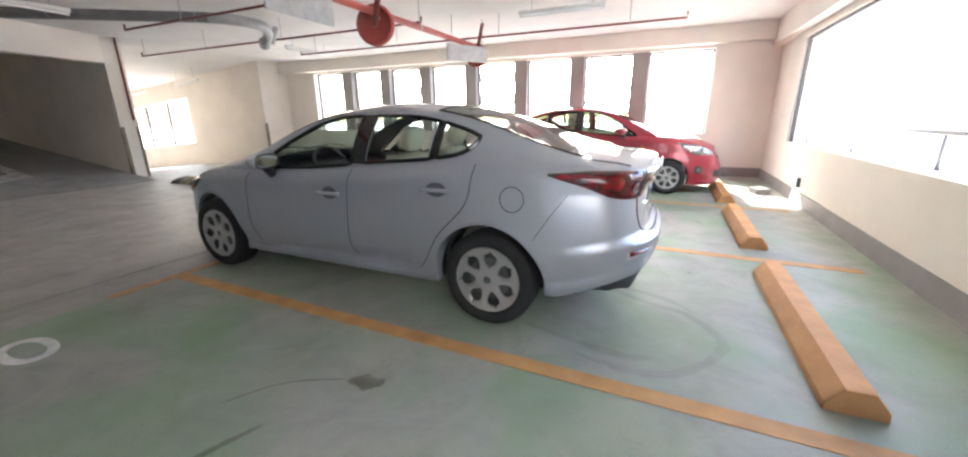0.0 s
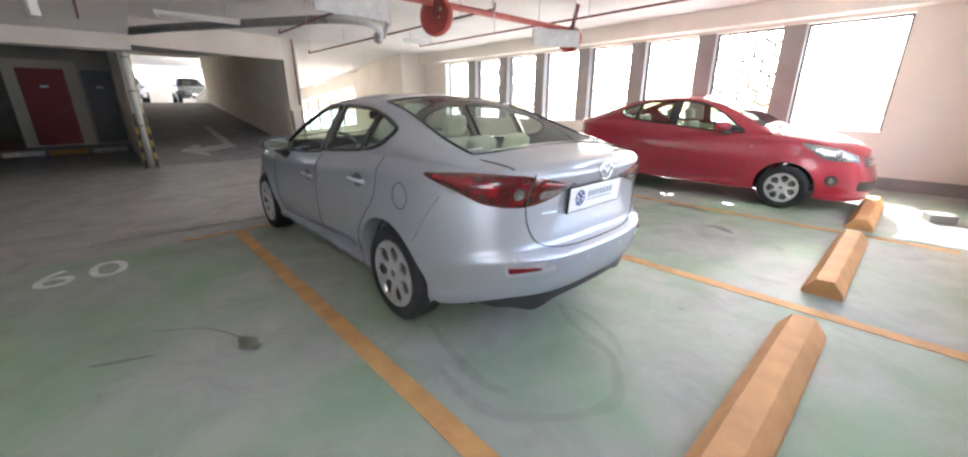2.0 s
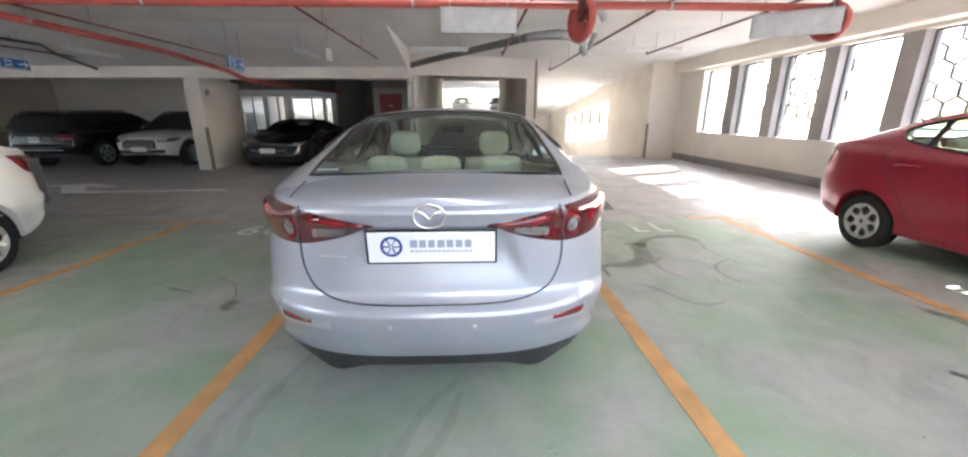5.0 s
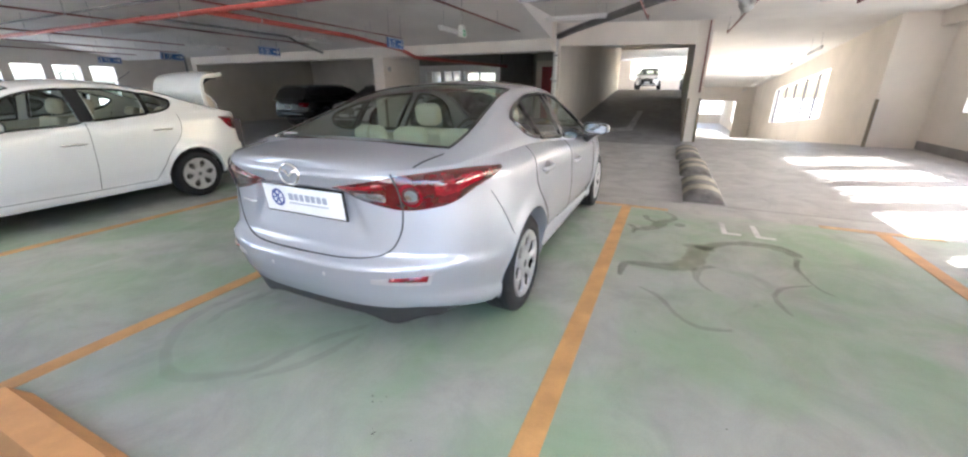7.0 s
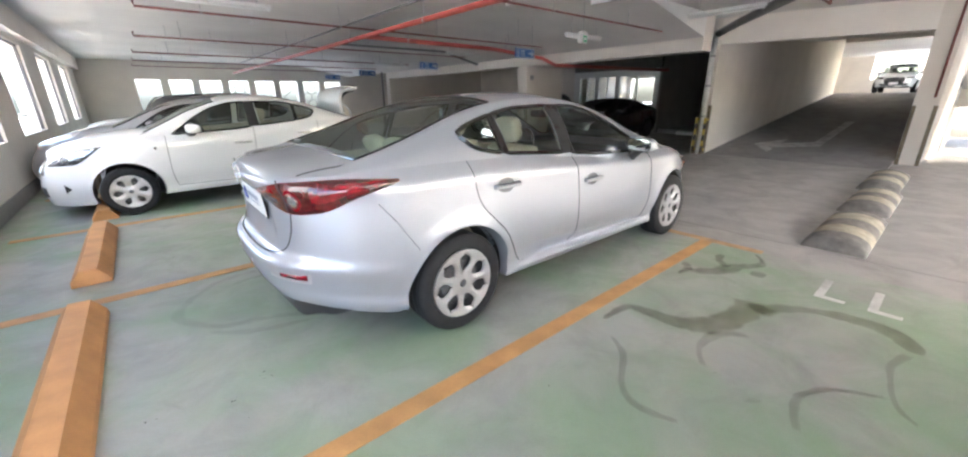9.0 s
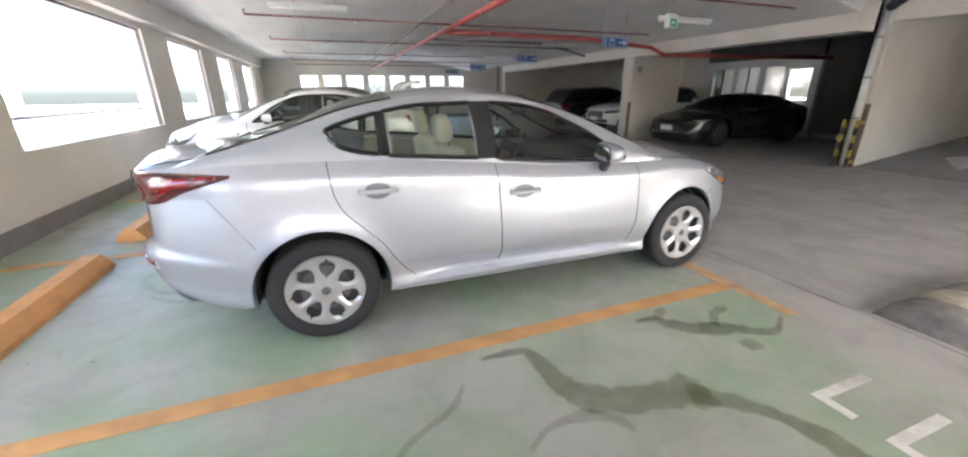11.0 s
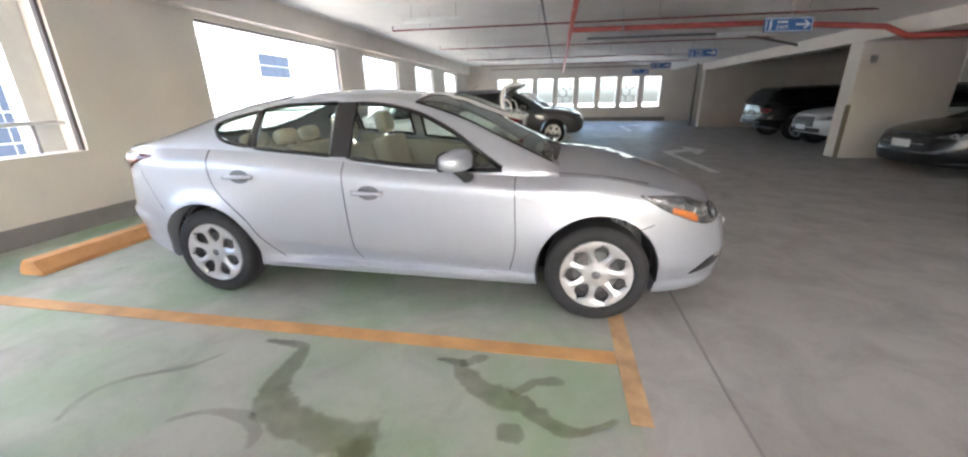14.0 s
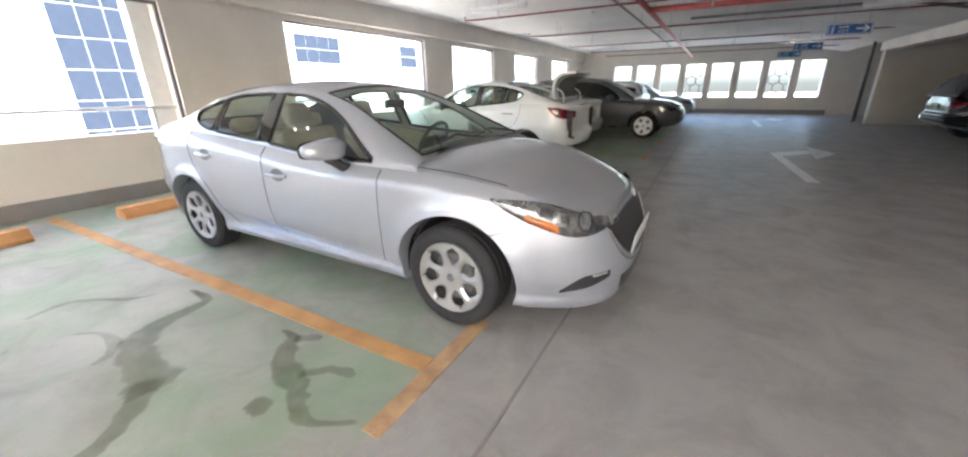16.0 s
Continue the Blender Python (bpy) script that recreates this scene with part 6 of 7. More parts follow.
# on the level above
n7 = suv_numbers(1.0, 1.03, 1.0)
c7, s7, _ = build_car("white_suv", pose(-37.3, 2.98, RISE * LR, 0, 0, 0), "white SUV with a large dark grille on the level above", ready(n7), "white_car", "tint_mid", "tint_mid")
suv_fittings(c7, s7, 1.0, "front")
part("shield_grille", ring_patch(s7, s7.length - s7.arc_at_y(0.40, "front"), s7.length + s7.arc_at_y(0.40, "front"), curve_of([(0, 0.45), (0.5, 0.40), (1, 0.45)]), curve_of([(0, 0.80), (0.5, 0.86), (1, 0.80)]), 0.02, 24, 4), M["black_plastic"], c7, "", True)
c8, s8, _ = build_car("dark_suv", pose(-36.4, 6.3, RISE * LR, 0, 0, 0), "dark SUV parked on the level above", ready(n7), "dark_car", "tint_dark", "tint_dark")
suv_fittings(c8, s8, 1.0, "front")


# ---- wheel stops, humps, guards ----
def wheel_stop(y0, y1, x=1.0):
    """A long block with a chamfered top."""
    prof = [(-0.125, 0.0), (-0.120, 0.035), (-0.055, 0.125), (0.055, 0.13), (0.120, 0.045), (0.125, 0.0)]
    bm = bmesh.new()
    rows = []
    for y, k in ((y0, 0.97), (y0 + 0.012, 1.0), (y1 - 0.012, 1.0), (y1, 0.97)):
        rows.append([Vector((x + a * k, y, b * k)) for a, b in prof])
    grid_faces(bm, rows)
    bm.verts.ensure_lookup_table()
    n = len(prof)
    vs = list(bm.verts)
    bm.faces.new(vs[:n])
    bm.faces.new(vs[-n:])
    bm.faces.new([vs[i * n] for i in range(4)] + [vs[i * n + n - 1] for i in range(3, -1, -1)])
    bmesh.ops.recalc_face_normals(bm, faces=bm.faces)
    return tagged(part("wheel_stop", bm, M["stop"]), "orange rubber wheel stop with a chamfered top", "wheel stop", "wheel stops")


for a, b in ((2.52, 4.33), (5.06, 6.80), (7.4, 9.1), (0.05, 1.85), (-2.3, -0.55), (-4.7, -2.95)):
    wheel_stop(a, b)


def hump(x0, x1, y, h=0.13, w=0.24):
    """A lane divider of banded rubber with rounded ends."""
    t = thing("lane_hump", pose(0, 0, 0), "dusty rubber lane divider with black and yellow bands", "lane divider", "lane dividers")
    n = 5
    for k in range(n):
        a, b = x0 + (x1 - x0) * k / n, x0 + (x1 - x0) * (k + 1) / n
        bm = bmesh.new()
        rows = []
        for i in range(7):
            x = a + (b - a) * i / 6
            e = min((x - x0) / 0.22, (x1 - x) / 0.22, 1.0)
            hh = h * math.sqrt(max(0.0, 1 - (1 - max(e, 0.0)) ** 2)) + 0.001
            rows.append([Vector((x, y - w * math.cos(q), hh * math.sin(q) + 0.001)) for q in np.linspace(0, math.pi, 17)])
        grid_faces(bm, rows)
        bmesh.ops.recalc_face_normals(bm, faces=bm.faces)
        f = max(bm.faces, key=lambda q: q.calc_center_median().z)
        if f.normal.z < 0:
            bmesh.ops.reverse_faces(bm, faces=list(bm.faces))
        part("rubber_band", bm, M["hump_black" if k % 2 == 0 else "hump_yellow"], t, "", True)
    return t


hump(-5.75, -4.22, 5.60)
hump(-7.55, -6.0, 5.58)
hump(-9.55, -7.75, 5.52)


def corner_guard(x, y, z1, sx, sy, bands=0):
    t = thing("corner_guard", pose(x, y, 0), "narrow brown rubber corner guard strip" if not bands else "black and yellow banded corner guard", "corner guard", "corner guards")
    n = max(1, bands)
    wide = 0.09 if bands else 0.05
    for k in range(n):
        bm = boxed(0, 0.012 * sx, 0, wide * -sy, z1 * k / n, z1 * (k + 1) / n, 0)
        box(bm, min(0, -wide * sx), max(0, -wide * sx), min(0, 0.012 * sy), max(0, 0.012 * sy), z1 * k / n, z1 * (k + 1) / n)
        part("guard_band", bm, M["guard_brown" if not bands else "guard_black" if (k % 2 == 0) else "guard_yellow"], t)
    return t


corner_guard(-9.295, -3.225, 1.1, 1, 1)
corner_guard(XQ + 0.003, YR + 0.01, 1.15, 1, -1)
corner_guard(XQ + 0.003, YR + 0.34, 1.15, 1, 1)
corner_guard(XD + 0.305, yd1 - 0.005, 1.15, 1, -1)
corner_guard(XR + 0.023, YL + 0.003, 1.15, 1, 1)
corner_guard(XR + 0.023, YL - 0.203, 1.15, 1, -1)
corner_guard(-9.095, -12.9, 1.1, 1, -1)
# downpipe at the ramp's corner with its clips
dpipe = thing("down_pipe", pose(XR + 0.10, YL - 0.10, 0), "grey-white drain pipe down the ramp's wall end", "pipe")
part("pipe", tube(bmesh.new(), [(0, 0, 0), (0, 0, 2.72)], 0.055, 14), M["white_plastic"], dpipe, "", True)
for z in (0.9, 1.6, 2.25):
    part("pipe_clip", lathe(bmesh.new(), [(-0.02, 0.062), (0.02, 0.062)], 14, pose(0, 0, z, 90, 0, 0)), M["steel"], dpipe)


def banded_hoop(x, y, wall):
    """A square upright in black and yellow bands, tied to the wall by an arm at its top and foot."""
    t = thing("guard_hoop", pose(x, y, 0), "black and yellow banded square steel guard hoop", "guard hoop", "guard hoops")
    for k in range(6):
        a = 0.06 + 0.135 * k
        part("post_band", boxed(-0.024, 0.024, -0.024, 0.024, a, a + 0.135), M["guard_yellow" if k % 2 else "guard_black"], t)
    for z in (0.08, 0.80):
        part("arm", boxed(wall - x, -0.0245, -0.022, 0.022, z, z + 0.045), M["guard_yellow"], t)
    part("foot", boxed(-0.03, 0.03, -0.03, 0.03, 0, 0.06), M["guard_brown"], t)
    return t


banded_hoop(XR + 0.20, YL - 0.20, XR + 0.036)
banded_hoop(XR + 0.20, YL + 0.0, XR + 0.036)

# ---- painted numbers, arrows and worn letters ----
def flat_shape(name, polys, mat, label, z0=0.0008, z1=0.0032):
    bm = bmesh.new()
    for poly in polys:
        prism(bm, poly, z0, z1)
    bmesh.ops.recalc_face_normals(bm, faces=bm.faces)
    return tagged(part(name, bm, M[mat]), label, "floor marking", "", "structure")


def text_marking(body, x, y, size, turn, label):
    c = bpy.data.curves.new("floor_number", "FONT")
    c.body, c.size, c.extrude = body, size, 0.0012
    c.space_character = 1.15
    tmp = new("floor_number", c)
    me = bpy.data.meshes.new_from_object(tmp.evaluated_get(bpy.context.evaluated_depsgraph_get()))
    bpy.data.objects.remove(tmp)
    me.materials.append(M["white_paint"])
    ob = new("floor_number", me)
    ob.matrix_world = pose(x, y, 0.002, 0, 0, turn)
    return tagged(ob, label, "floor marking", "", "structure")


text_marking("60", -3.09, 0.73, 0.57, 90, "worn white painted bay number")
for y in (5.70, 5.99):
    flat_shape("worn_letter", [[(-3.45, y), (-3.45, y + 0.05), (-3.10, y + 0.05), (-3.10, y), ], [(-3.10, y), (-3.10, y + 0.17), (-3.05, y + 0.17), (-3.05, y)]], "worn_white", "worn white painted stroke of a bay number")


flat_shape("arrow_marking", [[(-6.28, -1.13), (-6.11, -1.10), (-5.93, -3.98), (-6.10, -3.70)], [(-6.10, -3.70), (-5.93, -3.98), (-6.68, -4.70), (-6.68, -4.18)], [(-6.72, -5.3), (-6.60, -3.45), (-7.08, -4.4)]], "white_paint", "white painted turn arrow on the aisle floor")
flat_shape("arrow_marking", [[(-6.30, -10.2), (-6.12, -10.2), (-6.12, -13.0), (-6.30, -13.0)], [(-6.30, -13.0), (-6.12, -13.0), (-6.85, -13.9), (-6.85, -13.5)], [(-6.8, -14.4), (-6.85, -12.9), (-7.3, -13.7)]], "white_paint", "white painted turn arrow on the aisle floor")
ra_ = flat_shape("arrow_marking", [[(-1.6, -1.25), (-0.72, -0.72), (-2.5, -0.72)], [(-1.30, -0.72), (-1.88, -0.72), (-2.25, -0.12), (-1.75, 0.08)], [(-1.75, 0.08), (-2.25, -0.12), (-5.6, -0.10), (-5.6, 0.10)]], "worn_white", "worn white painted arrow on the upward ramp")
ra_.matrix_world = pose(XR, 3.95, 0, 0, math.degrees(math.atan(RISE)), 0)
flat_shape("floor_joint", [[(-4.17, YF + 0.1), (-4.155, YF + 0.1), (-4.155, YB - 0.1), (-4.17, YB - 0.1)]], "skirt", "thin dark joint across the floor slabs")


# ---- stains ----
def stain(points, widths, seed, label="dark dried oil trail on the bay floor", mat="oil", name="oil_stain"):
    """An uneven blot along a line, densest along its middle."""
    rnd = random.Random(seed)
    P = smooth_points([(x, y) for x, y in points], 8)
    W = curve_of([(i / (len(widths) - 1), w) for i, w in enumerate(widths)])
    zz = 0.001 + 0.0002 * seed
    verts, dens, faces = [], [], []
    wob = [0.0, 0.0]
    for i, p in enumerate(P):
        a, b = P[max(i - 1, 0)], P[min(i + 1, len(P) - 1)]
        d = np.array(b) - np.array(a)
        d = d / (np.linalg.norm(d) + 1e-9)
        n = np.array((-d[1], d[0]))
        w = W(i / (len(P) - 1))
        wob = [0.6 * q + 0.4 * rnd.uniform(-0.6, 0.6) for q in wob]
        end = min(1.0, i / 2, (len(P) - 1 - i) / 2)
        for f, den in ((-1.12, 0.0), (-0.88, 0.9), (0.0, 1.0), (0.88, 0.9), (1.12, 0.0)):
            q = np.array(p) + n * w * f * (1 + (wob[0] if f < 0 else wob[1]))
            verts.append((q[0], q[1], zz))
            dens.append(den * end)
    for i in range(len(P) - 1):
        for j in range(4):
            faces.append((i * 5 + j + 1, i * 5 + j, i * 5 + 5 + j, i * 5 + 6 + j))
    me = bpy.data.meshes.new(name)
    me.from_pydata(verts, [], faces)
    if me.polygons[0].normal.z < 0:
        me.flip_normals()
    at = me.attributes.new("fade", "FLOAT", "POINT")
    for i, v in enumerate(dens):
        at.data[i].value = v
    me.materials.append(M[mat])
    return tagged(new(name, me), label, "stain", "floor stains", "structure")


THIN = "thin faint dried trail on the bay floor"
stain([(-1.63, 4.87), (-1.80, 4.87), (-1.91, 4.90), (-1.94, 5.02), (-1.95, 5.18), (-2.03, 5.32), (-2.22, 5.41), (-2.44, 5.46), (-2.62, 5.50)], [0.012, 0.03, 0.04, 0.045, 0.065, 0.085, 0.075, 0.10, 0.12], 1)
stain([(-2.50, 5.46), (-2.68, 5.62), (-2.79, 5.78), (-2.84, 5.99), (-2.77, 6.19), (-2.62, 6.25)], [0.07, 0.05, 0.045, 0.055, 0.06, 0.03], 2)
stain([(-2.70, 4.88), (-2.83, 4.89), (-2.90, 4.99), (-3.03, 5.09), (-3.17, 5.13), (-3.27, 5.19), (-3.36, 5.26), (-3.47, 5.26), (-3.64, 5.16)], [0.012, 0.03, 0.05, 0.06, 0.055, 0.045, 0.04, 0.02, 0.012], 3)
stain([(-2.84, 4.90), (-2.92, 4.85), (-2.99, 4.81)], [0.03, 0.035, 0.012], 4)
stain([(-3.14, 5.10), (-3.24, 4.99), (-3.32, 4.97), (-3.40, 4.96)], [0.02, 0.028, 0.03, 0.02], 5)
stain([(-3.10, 5.33), (-3.16, 5.32), (-3.22, 5.30)], [0.035, 0.05, 0.035], 6, "round dark dried oil spot on the bay floor")
stain([(-1.50, 5.01), (-1.39, 5.16), (-1.17, 5.28), (-1.08, 5.42), (-1.13, 5.60)], [0.010, 0.018, 0.016, 0.022, 0.014], 18, THIN, "faint_oil")
stain([(-1.62, 5.51), (-1.75, 5.43), (-1.94, 5.42), (-2.07, 5.49), (-2.10, 5.58)], [0.012, 0.02, 0.03, 0.03, 0.012], 19, THIN, "faint_oil")
stain([(-2.58, 6.22), (-2.38, 6.17), (-2.20, 6.18), (-1.99, 6.22), (-1.89, 6.30)], [0.02, 0.018, 0.014, 0.014, 0.008], 20, THIN, "faint_oil")
stain([(-1.46, 5.96), (-1.60, 5.91), (-1.74, 5.91), (-1.90, 5.99), (-2.03, 6.19)], [0.012, 0.02, 0.018, 0.014, 0.01], 21, THIN, "faint_oil")
stain([(-1.49, 5.74), (-1.53, 5.77), (-1.55, 5.80)], [0.008, 0.014, 0.006], 22, "small dark fleck on the bay floor", "rubber_mark")
stain([(-1.12, 1.84), (-1.2, 1.80), (-1.32, 1.78)], [0.02, 0.06, 0.015], 7, "small dark scuff on the bay floor")
stain([(-1.32, 1.78), (-1.6, 1.62), (-1.76, 1.38)], [0.006, 0.008, 0.006], 8, "thin dark scuff on the bay floor")
stain([(-1.44, 1.38), (-1.5, 1.22), (-1.56, 1.08)], [0.008, 0.018, 0.006], 9, "thin dark scuff on the bay floor")
stain([(-0.4, 6.95), (-0.75, 7.05), (-1.0, 6.95)], [0.02, 0.05, 0.02], 10, "small dark stain on the bay floor")
stain([(0.1, 6.2), (-0.1, 6.35), (-0.25, 6.3)], [0.02, 0.06, 0.02], 11, "small dark stain on the bay floor")

SCUFF = "faint dark tyre scuff on the bay floor"
stain([(-0.3, 2.5), (0.12, 2.45), (0.37, 2.64), (0.51, 2.9), (0.47, 3.09), (0.3, 3.29), (0.0, 3.38), (-0.27, 3.56)], [0.02, 0.035, 0.03, 0.035, 0.03, 0.03, 0.02], 12, SCUFF, "rubber_mark", "tyre_mark")
stain([(-0.68, 2.72), (-0.27, 2.62), (-0.02, 2.58), (0.15, 2.63)], [0.02, 0.03, 0.03, 0.015], 13, SCUFF, "rubber_mark", "tyre_mark")
stain([(-0.19, 3.58), (0.16, 3.48), (0.38, 3.31)], [0.015, 0.03, 0.015], 14, SCUFF, "rubber_mark", "tyre_mark")
stain([(0.02, 7.0), (0.06, 7.02), (0.10, 7.0)], [0.02, 0.035, 0.02], 15, "small dark spot on the bay floor", "rubber_mark")
stain([(0.36, 6.77), (0.41, 6.78), (0.46, 6.75)], [0.015, 0.03, 0.015], 16, "small dark spot on the bay floor", "rubber_mark")
stain([(0.55, 5.9), (0.56, 6.0), (0.52, 6.1)], [0.015, 0.04, 0.02], 17, "small dark spot on the bay floor", "rubber_mark")


# ---- loose grit on the bay floor ----
rnd = random.Random(4)
bm = bmesh.new()
for cx, cy, spread, count in ((0.18, 4.01, 0.03, 4), (0.34, 4.10, 0.05, 5), (0.69, 4.00, 0.05, 2), (0.2, 5.6, 0.5, 5), (-1.5, 5.5, 0.8, 6), (-0.8, 1.6, 0.8, 5)):
    for _ in range(count):
        x, y, r = rnd.gauss(cx, spread), rnd.gauss(cy, spread), rnd.uniform(0.002, 0.0045)
        g = bmesh.ops.create_icosphere(bm, subdivisions=1, radius=r, matrix=pose(x, y, 0.003 + 0.35 * r, 0, 0, rnd.uniform(0, 360)))
        for v in g["verts"]:
            v.co.z = 0.003 + (v.co.z - 0.003) * 0.45
            v.co.x += rnd.uniform(-0.3, 0.3) * r
tagged(part("floor_grit", bm, M["guard_black"]), "scattered dark grit and crumbs on the bay floor", "debris", "", "stuff")


# ---- pipes, lamps and signs under the ceiling ----
def pipe_run(pts, r, mat, label, hangers=(), name="ceiling_pipe", group="ceiling pipes"):
    t = thing(name, pose(0, 0, 0), label, "pipe", group)
    part("pipe", tube(bmesh.new(), pts, r, 12), M[mat], t, "", True, 60)
    for x, y, z in hangers:
        bm = tube(bmesh.new(), [(x, y, z), (x, y, ZC)], 0.006, 6)
        lathe(bm, [(-0.015, r + 0.006), (0.015, r + 0.006)], 12, pose(x, y, z, 0, 0, 0 if abs(pts[0][0] - pts[-1][0]) < abs(pts[0][1] - pts[-1][1]) else 90))
        part("hanger", bm, M["steel"], t)
    return t


XM = -3.5
pipe_run([(XM, YF + 0.5, 2.62), (XM, 8.1, 2.62)], 0.045, "red_pipe", "bright red sprinkler main hung below the ceiling", [(XM, y, 2.62) for y in np.arange(-15, 8, 3.0)])
for y, xa, xb in ((7.55, 0.15, -7.7), (6.05, XM, -11.0), (4.38, XM, -8.0), (1.46, 0.2, -8.6), (-1.95, 0.13, -8.6), (-5.45, 0.12, -8.6), (-9.2, 0.14, -8.6), (-12.2, 0.14, -8.6), (-15.0, 0.14, -8.6)):
    pipe_run([(xa, y, 2.78), (xa, y, 2.70), (xb, y, 2.70), (xb, y, 2.78)], 0.017, "dark_pipe", "thin brown-red sprinkler branch pipe", [(x, y, 2.70) for x in np.arange(max(xa, xb) - 0.8, min(xa, xb), -2.2)])
pipe_run([(XM, -2.3, 2.62), (-7.0, -2.3, 2.60), (-9.0, -2.3, 2.46), (-9.1, -1.9, 2.25), (-10.6, -1.7, 2.25), (-14.5, -1.2, 2.25)], 0.05, "red_pipe", "red sprinkler main branching to the recess", [(x, -2.3, 2.62) for x in (-4.5, -7.5)])
pipe_run([(XM, 1.9, 2.74), (XM + 0.5, 1.0, 2.74), (XM + 0.5, -12, 2.74)], 0.02, "grey_pipe", "thin dark conduit under the ceiling")
pipe_run([(-4.0, -5.2, 2.80), (-7.6, -5.2, 2.80), (-8.3, -5.6, 2.72), (-9.3, -5.6, 2.50)], 0.03, "grey_pipe", "dark conduit bending under the beam")
gp = pipe_run([(XR + 0.10, YL - 0.05, 2.72), (-9.2, 2.7, 2.76), (-6.45, 4.75, 2.80)], 0.075, "grey_pipe", "thick grey drain pipe slung under the ceiling", [(-8.0, 3.55, 2.78)], "drain_pipe")
part("pipe_bend", tube(bmesh.new(), smooth_points([(-6.6, 4.64, 2.80), (-6.3, 4.95, 2.80), (-6.2, 5.4, 2.79), (-6.45, 5.75, 2.74), (-6.75, 5.90, 2.64)], 5), 0.078, 14), M["steel"], gp, "galvanised bend", True)
part("pipe_flange", tube(bmesh.new(), [(-6.72, 5.88, 2.66), (-6.80, 5.93, 2.60)], 0.098, 16), M["steel"], gp)
part("pipe_end", tube(bmesh.new(), [(-6.65, 5.95, 2.62), (-6.60, 6.05, 2.90)], 0.05, 12), M["steel"], gp, "", True)
pipe_run([(XQ + 0.021, YR + 0.27, 1.3), (XQ + 0.021, YR + 0.27, 3.04)], 0.02, "dark_pipe", "thin red pipe up the wall end", [])
pipe_run([(-9.12, -12.8, 0.05), (-9.12, -12.8, 2.75), (-12.5, -12.5, 2.75)], 0.06, "grey_pipe", "grey drain pipe down the wall end")


def batten(x, y, z, turn, length=1.25):
    """A bare fluorescent batten on two drop rods."""
    t = thing("ceiling_lamp", pose(x, y, z, 0, 0, turn), "unlit white fluorescent batten hung from the ceiling", "ceiling lamp", "ceiling lamps")
    part("lamp_body", box(bmesh.new(), -length / 2, length / 2, -0.035, 0.035, 0.02, 0.075, 0.008), M["white_plastic"], t)
    part("lamp_tube", tube(bmesh.new(), [(-length / 2 + 0.04, 0, 0.0), (length / 2 - 0.04, 0, 0.0)], 0.014, 10), M["tube"], t, "", True)
    for s in (-1, 1):
        part("tube_holder", box(bmesh.new(), s * (length / 2 - 0.03) - 0.012, s * (length / 2 - 0.03) + 0.012, -0.02, 0.02, -0.02, 0.025, 0.003), M["white_plastic"], t)
        part("drop_rod", tube(bmesh.new(), [(s * length * 0.35, 0, 0.075), (s * length * 0.35, 0, ZC - z)], 0.005, 6), M["steel"], t)
    return t


for x, y, turn in ((-7.7, 3.0, 90), (-7.5, 7.6, 90), (-0.92, -1.4, 0), (-0.92, 2.9, 0), (-0.92, -6.3, 0), (-0.92, -10.6, 0), (-7.4, -4.0, 0), (-7.4, -8.6, 0), (-7.4, 0.3, 0), (-1.5, 6.6, 0)):
    batten(x, y, 2.74 if x > -6.6 or y > YL else 2.60, turn, 1.25)
for k in range(5):
    t = batten(-14.0 - 3.0 * k, 8.6, 2.45 - DROP * (14.0 + 3.0 * k - 11.6), 0)
    t.matrix_world = pose(-14.0 - 3.0 * k, 8.6, 2.62 - DROP * (14.0 + 3.0 * k - 11.6), 0, -math.degrees(math.atan(DROP)), 0)


